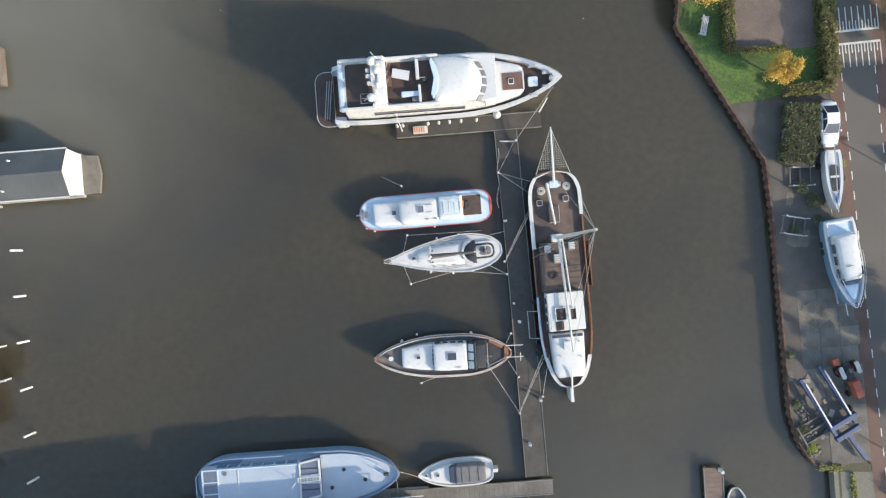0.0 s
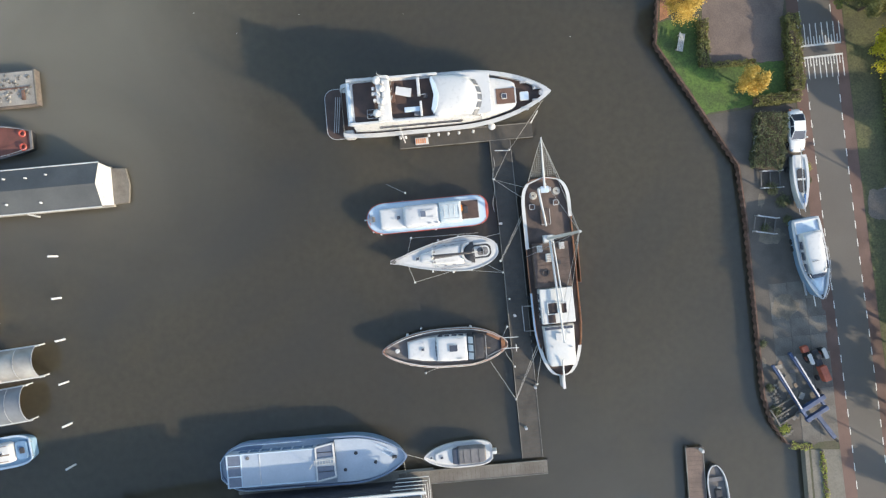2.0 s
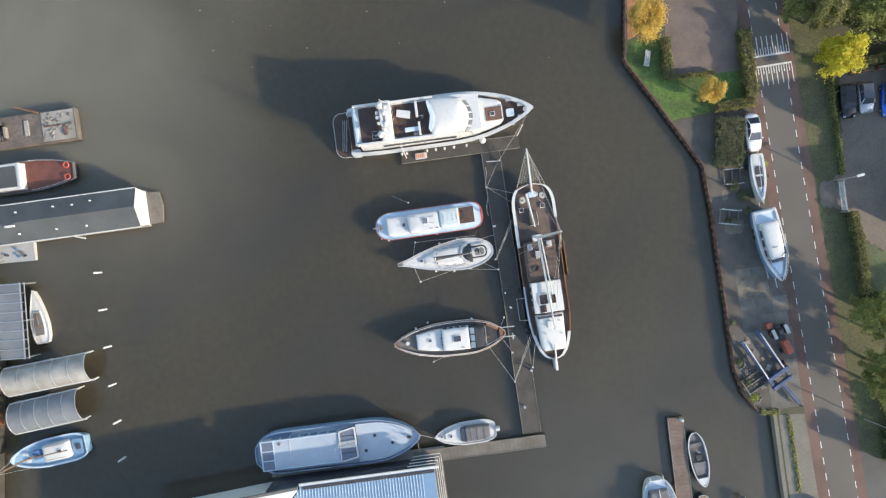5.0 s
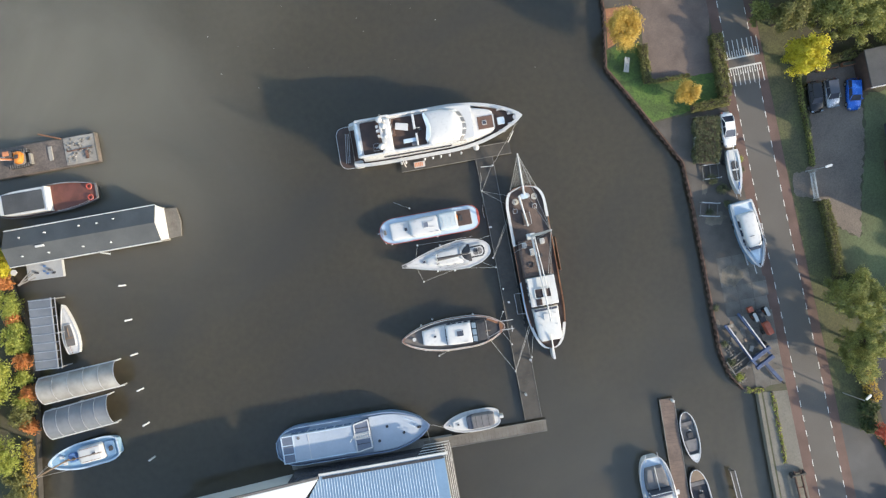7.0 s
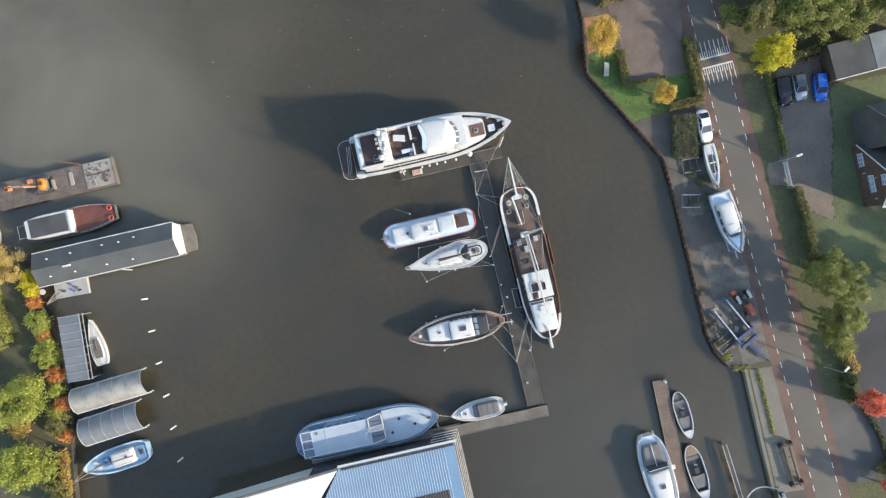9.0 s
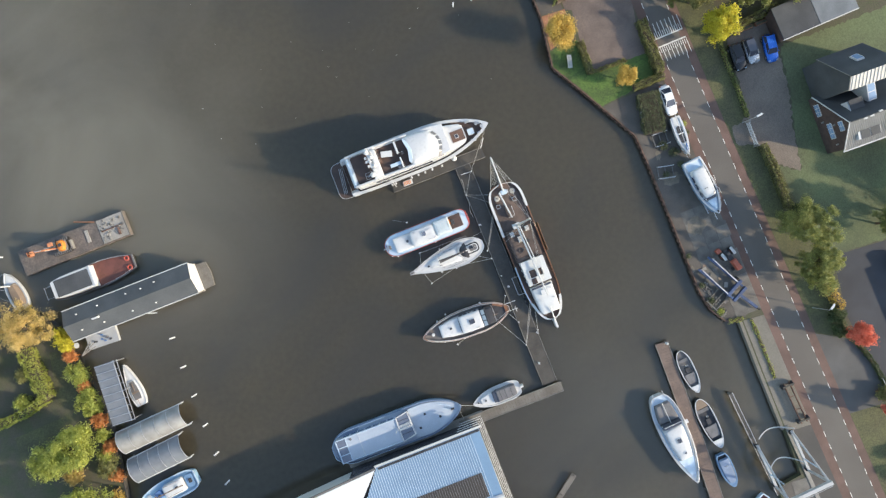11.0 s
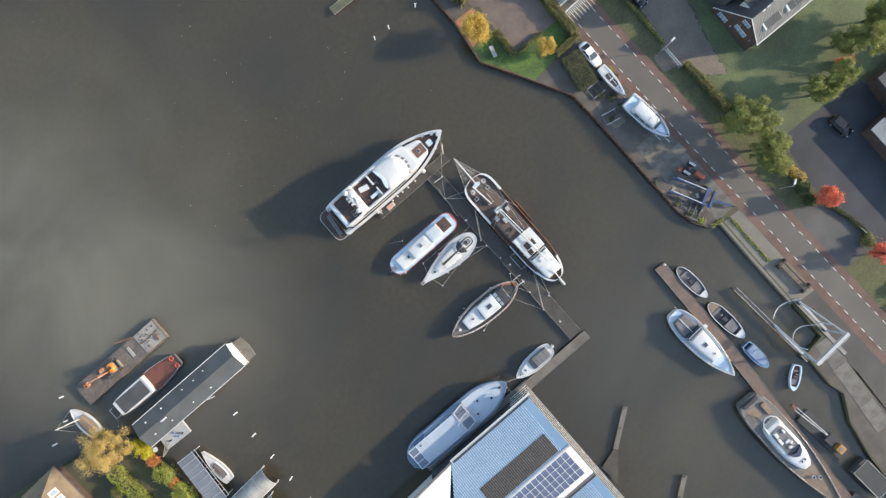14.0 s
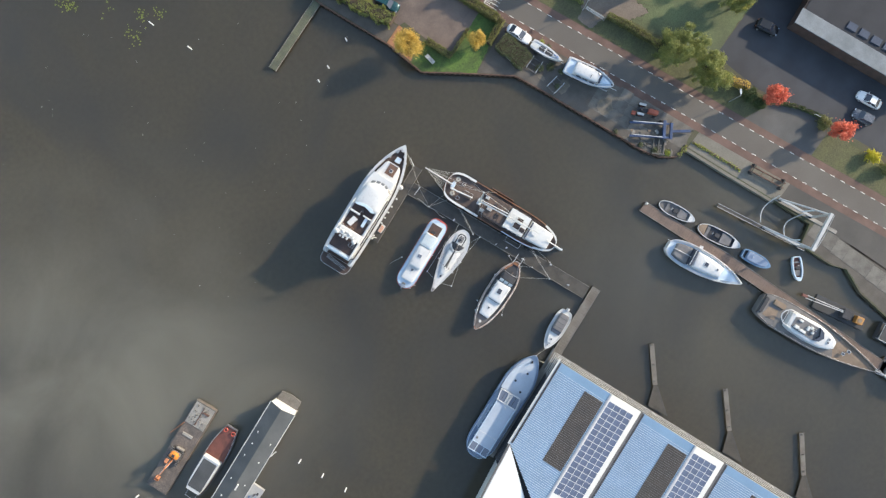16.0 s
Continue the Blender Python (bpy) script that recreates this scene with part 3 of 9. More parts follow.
for x, y, r, sx in ((38.4, -6.9, 1.5, 1.25), (37.0, 1.2, 1.1, 1.6), (38.7, -15.6, 1.1, .8), (39.8, -16.9, .7, .9), (37.6, -19.2, 1.2, .7), (41.2, -19.6, 1.3, .9), (36.0, -13.2, .7, .5), (40.6, 4.6, .6, .6), (35.9, 5.2, .8, .6)):
    q = [(x + r * sx * rp.uniform(.65, 1.15) * math.cos(k * math.pi / 9), y + r * rp.uniform(.65, 1.15) * math.sin(k * math.pi / 9)) for k in range(18)]
    sheet("dirt_patch", q, DIRTSUN, 0.045 if abs(x - 38.4) < .1 else 0.019, "sandy dirt lying on the quay yard", "dirt")
# concrete slabs on the yard, one by one
slab_holder = thing("slab_paving", pose(0, 0, LAND), "cracked concrete slabs on the quay yard", "paving", kind="structure")
rs = random.Random(4)
slabm = [mesh_of(Shape().prism([(-1.0 + rs.uniform(-.01, .01), -1.0), (1.0, -1.0), (1.0, 1.0), (-1.0, 1.0)], -0.08, 0.0), SLABC, 0.012) for _ in range(2)]
for i in range(3):
    for j in range(9):
        x, y = 37.7 + 2.05 * i + 0.19 * j, -7.3 + 0.19 * i - 2.03 * (j - 1)
        if i == 0 and j > 5:
            continue
        part("slab", None, None, slab_holder, mesh=slabm[(i + j) % 2], at=pose(x, y, 0.03 + rs.uniform(-.008, .008), rs.uniform(-.3, .3), rs.uniform(-.3, .3), 5.3 + rs.uniform(-.4, .4)))


# ---- piers ----
def pier(name, line, w, z, material, label, boards=True, parent_posts=True):
    """A plank deck along a line with edge beams and piles under it."""
    top = thing(name, pose(0, 0, 0), label, "jetty", kind="structure")
    d = Vector(line[-1]) - Vector(line[0])
    part("deck", strip(line, -w / 2, w / 2, z - 0.12, z), material, top)
    for s in (-1, 1):
        part("edge_beam", strip(line, s * w / 2 - 0.035, s * w / 2 + 0.035, z - 0.2, z + 0.05), EDGEWOOD, top)
    n = max(2, int(d.length / 3.0) + 1)
    pm = mesh_of(Shape().tube([(0, 0, -2), (0, 0, z - 0.05)], 0.13, 8), PLANKDARK)
    u = d.normalized()
    for i in range(n):
        for s in (-1, 1):
            p = Vector(line[0]) + d * (i / (n - 1)) * 0.98 + Vector((u.y, -u.x)) * s * (w / 2 - 0.15)
            part("pile", None, None, top, mesh=pm, at=pose(p.x, p.y, 0))
    if boards:
        k = int(d.length / 0.5)
        gap = Shape()
        for i in range(1, k):
            p = Vector(line[0]) + d * i / k
            o = Vector((u.y, -u.x)) * (w / 2 - 0.16)
            q = u * 0.012
            gap.add([(*(p - o - q), z + 0.004), (*(p + o - q), z + 0.004), (*(p + o + q), z + 0.004), (*(p - o + q), z + 0.004)], [(0, 1, 2, 3)])
        g = part("board_joints", gap, BARK, top)
        g["kind"] = "stuff"
    return top


pier("jetty", [(-4.85, 12.35), (10.2, 13.55)], 1.6, 0.6, PLANKDARK, "dark wet plank jetty beside the white motor yacht")
# deck colour holds the sailing barge's shade as well as wet wood
pier("jetty", [(6.5, 12.4), (7.9, -2.0), (9.8, -23.7)], 2.3, 0.55, PLANKDARK, "long dark plank jetty with boats on both sides")
pier("jetty", [(11.45, -24.75), (-5.4, -26.05)], 1.5, 0.62, PLANK, "grey weathered plank jetty in the sun")
pier("jetty", [(28.15, -22.8), (29.2, -40), (29.6, -54), (30.2, -80)], 1.95, 0.55, PLANKRED, "reddish plank jetty with motor boats moored on it")
pier("jetty", [(23.5, 45.4), (9.2, 44.8)], 1.4, 0.6, PLANKMOSS, "greenish weathered plank jetty running from the bank")

# small mooring posts with white caps beside the boats
pm, cm = mesh_of(Shape().tube([(0, 0, -2), (0, 0, 1.5)], 0.09, 8), PLANKDARK), mesh_of(Shape().tube([(0, 0, 1.5), (0, 0, 1.56), (0, 0, 1.62)], 0.12, 8, 0.05), OFFWHITE)
first = None
for x, y in ((-3.7, 1.4), (-4.3, 6.5), (-3.3, -3.6), (6.35, -1.3), (6.6, -2.6), (6.3, 2.9), (7.0, -8.7), (-2.7, -8.8), (-2.2, -13.8), (7.8, -13.2), (7.9, -16.9), (10.3, -15.2), (5.7, 7.9), (7.5, 11.2), (7.3, -5.6)):
    if not first:
        first = thing("mooring_post", pose(x, y, -0.2), "thin dark mooring post with a white cap in the water", "mooring post", "mooring posts by the jetty")
        part("post", None, None, first, mesh=pm)
        part("cap", None, None, first, mesh=cm)
    else:
        copy_thing(first, pose(x, y, -0.2))
# white posts out in the water
wm, wc = mesh_of(Shape().tube([(0, 0, -2), (0, 0, 1.75)], 0.115, 10), OFFWHITE, smooth=True), mesh_of(Shape().tube([(0, 0, 1.75), (0, 0, 1.8)], 0.125, 10, 0.1), WHITE)
first = None
for x, y, k in ((-44.26, -0.14, 1), (-43.9, -4.9, 1), (-43.55, -9.65, 1), (-43.2, -14.5, 1), (-42.85, -19.25, 1), (-42.5, -24.0, 1), (3.1, 66.8, 1), (3.6, 58.7, 1), (21.1, 37.2, .9), (15.3, 36.9, .9), (12.3, 36.8, .9), (-66.4, 19.6, .7), (-68.2, 15.9, .7), (-72.0, 13.8, .8)):
    if not first:
        first = thing("white_post", pose(x, y, 0), "white round mooring post standing in open water", "mooring post", "white posts in the water")
        part("post", None, None, first, mesh=wm)
        part("cap", None, None, first, mesh=wc)
    else:
        copy_thing(first, pose(x, y, -2.25 * (1 - k)))
# ---- the boat hall: gabled bays with corrugated and solar slopes ----
hall = thing("boat_hall", pose(-2.75, -25.85, 0, 0, 0, 4.4), "long boat hall with pale corrugated roof bays and solar panels", "boat hall")
# local: x runs west as minus, y south as minus; east edge at x = 0, north eave at y = 0
EAVE, RIDGE, BAY, NS = 5.4, 7.3, 16.55, 9.75
XW = -46.0


def hall_roof(b):
    y0 = -BAY * b
    yr, y1 = y0 - NS, y0 - BAY
    xw0 = -16.2 if b == 0 else XW
    xwr = -23.6 if b == 0 else XW
    s = Shape()
    s.add([(0, y0, EAVE), (xw0, y0, EAVE), (xwr, yr, RIDGE), (0, yr, RIDGE), (0, y0, EAVE - .15), (xw0, y0, EAVE - .15), (xwr, yr, RIDGE - .15), (0, yr, RIDGE - .15)],
          [(0, 3, 2, 1), (4, 5, 6, 7), (0, 1, 5, 4), (1, 2, 6, 5), (3, 7, 6, 2), (0, 4, 7, 3)])
    part("roof_slope", s, ROOFMETAL, hall, "corrugated metal roof slope tinted blue for sky light")
    # raised corrugation ribs
    r = Shape()
    k = (RIDGE - EAVE) / NS
    x = -1.5
    while x > (XW if b else -23.0):
        ya = y0 - 0.05
        if x < xw0:
            ya = y0 - NS * (xw0 - x) / (xw0 - xwr) if xwr != xw0 else ya
        za = EAVE + (y0 - ya) * k
        if yr + 0.1 < ya:
            h = 0.05
            r.add([(x, ya, za), (x - .10, ya, za), (x - .08, ya, za + h), (x - .02, ya, za + h), (x, yr, RIDGE), (x - .10, yr, RIDGE), (x - .08, yr, RIDGE + h), (x - .02, yr, RIDGE + h)],
                  [(0, 3, 7, 4), (3, 2, 6, 7), (2, 1, 5, 6), (0, 1, 2, 3)])
        x -= 0.36
    part("corrugation", r, ROOFRIB, hall)["kind"] = "stuff"
    # brown translucent strip above the ridge line
    q = Shape()
    xa, xb = (-1.9, -15.5) if b == 0 else (-2.1, -17.5)
    ya, yb = y0 - 5.9, yr + 0.45
    za, zb = EAVE + (y0 - ya) * k + 0.07, EAVE + (y0 - yb) * k + 0.07
    q.add([(xa, ya, za), (xb, ya, za), (xb, yb, zb), (xa, yb, zb), (xa, ya, za - .1), (xb, ya, za - .1), (xb, yb, zb - .1), (xa, yb, zb - .1)], [(0, 3, 2, 1), (0, 1, 5, 4), (1, 2, 6, 5), (2, 3, 7, 6), (3, 0, 4, 7)])
    sk = part("roof_light", q, SKYLIGHT, hall, "brown corrugated roof light strip")
    rr = Shape()
    x = -2.06
    while x > xb + 0.1:
        rr.add([(x, ya, za), (x - .03, ya, za + .05), (x - .06, ya, za), (x, yb, zb), (x - .03, yb, zb + .05), (x - .06, yb, zb)], [(0, 1, 4, 3), (1, 2, 5, 4)])
        x -= 0.36
    part("rib", rr, GREYDECK, sk)
    part("eave_gutter", Shape().box(xw0 + .2, -.05, y0 - .42, y0 - .1, EAVE - .02, EAVE + .15), CANVAS, hall, "dark gutter behind the eave")
    # south slope, pale, with the solar field
    s = Shape()
    s.add([(0, yr, RIDGE), (XW if b else -23.6, yr, RIDGE), (XW if b else -30, y1, EAVE), (0, y1, EAVE), (0, yr, RIDGE - .15), (XW if b else -23.6, yr, RIDGE - .15), (XW if b else -30, y1, EAVE - .15), (0, y1, EAVE - .15)],
          [(0, 3, 2, 1), (4, 5, 6, 7), (0, 4, 7, 3), (1, 2, 6, 5)])
    part("roof_slope", s, OFFWHITE, hall, "pale metal roof slope under the solar panels")
    part("valley_gutter", Shape().box(XW if b else -29.5, 0.2, y1 - 0.1, y1 + 0.3, EAVE - 0.05, EAVE + 0.1), GREYDECK, hall)
    part("ridge_cap", Shape().prism([(XW if b else -23.4, yr - .18), (0.1, yr - .18), (0.1, yr + .18), (XW if b else -23.4, yr + .18)], RIDGE - .03, RIDGE + .07), STEEL, hall)


for b in range(4):
    hall_roof(b)
# solar panels, one object each, on rails of pale frame
slope = math.atan2(RIDGE - EAVE, BAY - NS)
pan = Shape().prism([(-0.485, -0.635), (0.485, -0.635), (0.485, 0.635), (-0.485, 0.635)], 0, 0.016)
panm = mesh_of(pan, SOLAR, 0.004)
for b, cols in ((0, 17), (1, 18), (2, 12)):
    x0 = -1.1
    for i in range(cols):
        for j in range(4):
            u = 1.05 + 1.36 * j
            y = -BAY * b - NS - u * math.cos(slope)
            z = RIDGE - u * math.sin(slope)
            part("solar_panel", None, None, hall, mesh=panm, at=Matrix.Translation((x0 - 0.55 - 1.06 * i, y, z + 0.008)) @ pose(0, 0, 0, math.degrees(slope), 0, 0))
# walls, gutters, stepped white boards on the east side
yS = -BAY * 4
# solid east wall; its dark colour stands for shade inside an open side
part("wall", Shape().box(-0.25, 0.0, yS, -0.1, -1, EAVE - 0.1), BITUMEN, hall, "wall coloured dark for the open side's shade")
part("wall", Shape().box(-20.5, -0.25, -0.35, -0.1, -1, EAVE - 0.1), GLASS, hall, "dark glazed wall facing the water")
part("wall", Shape().box(XW, XW + .25, yS, -12, -1, EAVE - 0.1), OFFWHITE, hall)
part("wall", Shape().box(XW, 0, yS, yS + .25, -1, EAVE - 0.1), OFFWHITE, hall)
for b in range(4):
    y0 = -BAY * b
    part("gable", Shape().add([(0.02, y0, EAVE - .1), (0.02, y0 - NS, RIDGE - .1), (0.02, y0 - BAY, EAVE - .1), (-.2, y0, EAVE - .1), (-.2, y0 - NS, RIDGE - .1), (-.2, y0 - BAY, EAVE - .1)],
                              [(0, 2, 1), (3, 4, 5), (0, 1, 4, 3), (1, 2, 5, 4), (2, 0, 3, 5)]), HALLWALL, hall)
part("gutter", Shape().box(-16.4, 0.5, -0.02, 0.28, EAVE - 0.2, EAVE + 0.06), OFFWHITE, hall)
for z, x in ((4.7, .22), (3.9, .42), (3.0, .62), (2.0, .8)):
    part("rail_line", Shape().tube([(x, yS, z), (x, .4, z)],   .04, 5), OFFWHITE, hall, "white rail along the gallery")
    part("rail_line", Shape().tube([(x, .3 + x * .4, z), (-3.5 + x, .3 + x * .4, z)], .05, 5), OFFWHITE, hall)
for i in range(10):
    part("stanchion", Shape().tube([(.7, -2 - 6.0 * i, 0), (.7, -2 - 6.0 * i, 2.6)], 0.04), STEEL, hall)
part("walkway", Shape().box(-21, 1.3, -0.1, 1.0, 0.35, 0.5), CONCRETE, hall)
part("walkway", Shape().box(0.0, .9, yS, 0.3, 0.3, 0.45), GREYDECK, hall)
# white flat wing west of the hall
wing = thing("white_wing", pose(0, 0, 0), "white flat-roofed wing beside the boat hall", "building")
part("wall", Shape().prism([(-19.4, -27.6), (-40, -30.6), (-41, -60), (-26.5, -36.6)], -1, 6.0), OFFWHITE, wing)
part("roof", Shape().prism([(-19.05, -27.2), (-40.4, -30.2), (-41.4, -60.5), (-26.4, -36.2)], 6.0, 6.22), ROOFWHITE, wing, "bright white roof membrane", bevel=0.03)
part("gutter", strip([(-19.1, -27.0), (-40.4, -30.0)], -0.12, 0.12, 5.95, 6.3), GREYDECK, wing)

# finger piers east of the hall
for i, (tx, ty, bx, by) in enumerate(((9.3, -38.5, 0.3, -46.2), (10.5, -53.8, 1.4, -61.8), (12.1, -69.4, 2.6, -77))):
    f = thing("finger_pier", pose(0, 0, 0), "narrow grey plank finger pier with a wide foot", "jetty", "finger piers beside the hall", "structure")
    kx, ky = bx + (tx - bx) * 0.38, by + (ty - by) * 0.38
    part("deck", strip([(kx, ky), (tx, ty)], -0.42, 0.42, 0.35, 0.5), PLANK, f)
    part("foot", Shape().prism([(kx + .2, ky + .3), (kx + .1, ky - .6), (bx + .2, by - 2.2), (bx - .3, by + 1.8)], 0.3, 0.46), PLANKDARK, f)
    for k in (0.1, 0.5, 0.97):
        part("pile", Shape().tube([(kx + (tx - kx) * k, ky + (ty - ky) * k, -2), (kx + (tx - kx) * k, ky + (ty - ky) * k, 0.9)], 0.14, 8), PLANK, f)

# ---- house: two gabled roofs, pale ribbed south slopes, north slopes coloured dark for shade, brick west gable ----
house = thing("house", pose(60.8, 1.5, LAND, 0, 0, 3.0), "brick house with pale ribbed south slopes and shade-coloured north slopes", "house")


def gable_wall(x, pts, parent, label, material=BRICK):
    """An upright brick wall across the house, given by (y, z) corners."""
    n = len(pts)
    v = [(x, y, z) for y, z in pts] + [(x + .28, y, z) for y, z in pts]
    part("wall", Shape().add(v, [tuple(range(n)), tuple(range(2 * n - 1, n - 1, -1))] + [(i, (i + 1) % n, n + (i + 1) % n, n + i) for i in range(n)]), material, parent, label)


def slope_sheet(x0, x1, ya, za, yb, zb, material, parent, label):
    part("roof_slope", Shape().add([(x0, ya, za), (x1, ya, za), (x1, yb, zb), (x0, yb, zb), (x0, ya, za - .18), (x1, ya, za - .18), (x1, yb, zb - .18), (x0, yb, zb - .18)],
                                   [(0, 1, 2, 3), (7, 6, 5, 4), (0, 4, 5, 1), (1, 5, 6, 2), (2, 6, 7, 3), (3, 7, 4, 0)]), material, parent, label)


def ribbed(x0, x1, ya, za, yb, zb, step, material, parent, label):
    """A sloping sheet with standing ribs; a is the lower edge."""
    s = Shape()
    s.add([(x0, ya, za), (x1, ya, za), (x1, yb, zb), (x0, yb, zb), (x0, ya + .12, za - .1), (x1, ya + .12, za - .1), (x1, yb, zb - .2), (x0, yb, zb - .2)], [(0, 1, 2, 3), (7, 6, 5, 4), (0, 4, 5, 1), (1, 5, 6, 2), (2, 6, 7, 3), (3, 7, 4, 0)])
    ob = part("ribbed_slope", s, material, parent, label)
    o = Vector((0, -(zb - za), yb - ya)).normalized() * 0.08
    rib = mesh_of(Shape().add([(0, ya, za), (.07, ya, za), (.07, yb, zb), (0, yb, zb), (0, ya + o.y, za + o.z), (.07, ya + o.y, za + o.z), (.07, yb + o.y, zb + o.z), (0, yb + o.y, zb + o.z)],
                              [(4, 5, 6, 7), (0, 4, 7, 3), (1, 2, 6, 5)]), material)
    for i in range(int((x1 - x0) / step)):
        part("rib", None, None, ob, mesh=rib, at=pose(x0 + step * (i + .5), 0, 0))
    return ob


gable_wall(.1, [(-3.6, 0), (5.2, 0), (5.2, 1.3), (0, 7.4), (-3.6, 4.3)], house, "dark brick gable wall")
gable_wall(11.6, [(-3.6, 0), (5.2, 0), (5.2, 1.3), (0, 7.4), (-3.6, 4.3)], house, "dark brick gable wall")
part("wall", Shape().box(.3, 11.7, -3.6, -3.3, 0, 4.3), BRICK, house)
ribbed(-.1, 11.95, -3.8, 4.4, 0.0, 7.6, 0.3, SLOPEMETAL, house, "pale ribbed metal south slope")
# shade of the slope turned from the sun is put into its colour
slope_sheet(-.1, 11.95, 0.0, 7.6, 5.4, 1.35, BITUMEN, house, "north roof slope coloured dark for shade")
for x in (-.14, 11.98):
    part("verge", Shape().tube([(x, -3.8, 4.45), (x, 0, 7.68), (x, 5.4, 1.45)], 0.09, 6), WHITE, house, "white verge board")
part("gutter", Shape().box(-.2, 12.1, -4.0, -3.8, 4.25, 4.4), WHITE, house)
part("ridge", Shape().tube([(-.1, 0, 7.64), (11.95, 0, 7.64)], .08, 6), BITUMEN, house)
for x, y in ((2.2, -.2), (3.2, -.15), (4.6, .1)):
    part("ridge_vent", Shape().prism(rounded(x - .25, x + .25, y - .12, y + .12, .05, 2), 7.55, 7.8), OFFWHITE, house, "small pale ridge vent")
# the higher rear volume
for x in (.85, 7.7):
    gable_wall(x, [(4.4, 0), (10.1, 0), (10.1, 4.0), (6.0, 9.6), (4.4, 8.4)], house, "dark slated rear gable", BITUMEN)
part("wall", Shape().box(.9, 7.9, 4.4, 4.7, 1.0, 8.4), BITUMEN, house, "dark slated wall below the rear roof")
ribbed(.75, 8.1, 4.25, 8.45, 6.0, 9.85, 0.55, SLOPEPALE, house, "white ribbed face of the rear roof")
slope_sheet(.75, 8.1, 6.0, 9.85, 10.4, 4.0, BITUMEN, house, "north slope of the rear roof, coloured dark for shade")
part("verge", Shape().tube([(.72, 4.25, 8.5), (.72, 6.0, 9.92), (.72, 10.4, 4.08)], 0.05, 6), CONCRETE, house, "thin grey verge")
v = part("skylight", Shape().prism([(-.6, -.8), (.6, -.8), (.6, .8), (-.6, .8)], -.1, .22, .92), WHITE, house, "white framed roof window", bevel=0.02, at=Matrix.Translation((4.6, 8.4, 6.75)) @ pose(0, 0, 0, -53, 0, 0))
part("pane", Shape().box(-.46, .46, -.64, .64, .21, .24), SKYGLASS, v, "pane coloured blue for the reflected sky")
v = part("skylight", Shape().add([(4.85, 1.9, 5.0), (6.15, 1.9, 5.0), (6.15, 1.9, 5.7), (4.85, 1.9, 5.7), (4.75, 4.35, 3.0), (6.05, 4.35, 3.0), (6.05, 4.35, 6.5), (4.75, 4.35, 6.5)],
                                 [(0, 1, 2, 3), (2, 6, 7, 3), (0, 3, 7, 4), (1, 5, 6, 2), (4, 7, 6, 5)]), WHITE, house, "tall glazed rooflight between the roofs", bevel=.02)
for a, b in ((.06, .48), (.53, .95)):
    y0, y1, z0, z1 = 1.9 + 2.45 * a, 1.9 + 2.45 * b, 5.74 + .8 * a, 5.74 + .8 * b
    part("pane", Shape().add([(4.97 - .1 * a, y0, z0), (6.03 - .1 * a, y0, z0), (6.03 - .1 * b, y1, z1), (4.97 - .1 * b, y1, z1)], [(0, 1, 2, 3)]), SKYGLASS, v, "pane coloured blue for the reflected sky")
dm = part("dormer", Shape().add([(1.7, 2.9, 4.3), (1.7, 2.9, 5.75), (1.7, 1.5, 5.9), (3.9, 2.9, 4.3), (3.9, 2.9, 5.75), (3.9, 1.5, 5.9)], [(0, 1, 2), (3, 5, 4), (0, 3, 4, 1), (1, 4, 5, 2)]), WHITE, house, "small dormer with white cheeks")
part("dormer_roof", Shape().box(1.85, 3.95, 1.45, 3.0, 5.9, 5.98), BITUMEN, dm, "dark dormer roof")
for x0, x1 in ((1.5, 4.9), (6.25, 9.25)):
    dm = part("dormer", Shape().add([(x0, -2.9, 5.1), (x1, -2.9, 5.1), (x1, -2.9, 5.95), (x0, -2.9, 5.95), (x0, -1.75, 6.2), (x1, -1.75, 6.2)], [(0, 1, 2, 3), (3, 2, 5, 4), (0, 3, 4), (1, 5, 2)]), WHITE, house, "pale dormer window")
    for k in range(2):
        a, b = x0 + .35 + (x1 - x0 - .35) * k / 2, x0 + .35 + (x1 - x0 - .35) * (k + 1) / 2 - .1
        part("dormer_roof", Shape().add([(a, -2.95, 5.99), (b, -2.95, 5.99), (b, -1.7, 6.27), (a, -1.7, 6.27), (a, -2.95, 5.92), (b, -2.95, 5.92), (b, -1.7, 6.2), (a, -1.7, 6.2)],
                                        [(0, 1, 2, 3), (7, 6, 5, 4), (0, 4, 5, 1), (1, 5, 6, 2), (2, 6, 7, 3), (3, 7, 4, 0)]), BITUMEN, dm, "dark dormer roof")
for y, z, w, n, h in ((2.2, .9, 1.9, 3, 1.1), (-1.65, 2.3, 2.4, 3, 1.1), (-.9, 4.9, 1.5, 2, 1.0)):
    wd = part("window", Shape().box(.0, .12, y, y + w, z, z + h), WHITE, house, "white framed window", bevel=0.015)
    for i in range(n):
        for j in range(2):
            a, b = y + .08 + (w - .08) * i / n, y + (w - .08) * (i + 1) / n
            part("pane", Shape().box(-.03, .0, a, b, z + .08 + (h - .08) * j / 2, z + (h - .04) * (j + 1) / 2 - .04), SKYGLASS, wd)
for y, z in ((1.2, 1.6), (-2.6, 3.2), (.3, 3.9)):
    part("wall_lamp", Shape().box(-.2, .1, y - .12, y + .12, z, z + .25), CONCRETE, house, bevel=.03)
# garage
garage = thing("garage", pose(58.1, 16.3, LAND, 0, 0, 6.5), "low garage with a dark felt roof", "garage")
part("wall", Shape().box(0.1, 12, 0.1, 4.9, 0, 2.6), BRICK, garage)
part("roof", Shape().box(0, 6.0, 0, 5.05, 2.6, 2.8), BITUMEN, garage, bevel=0.03)
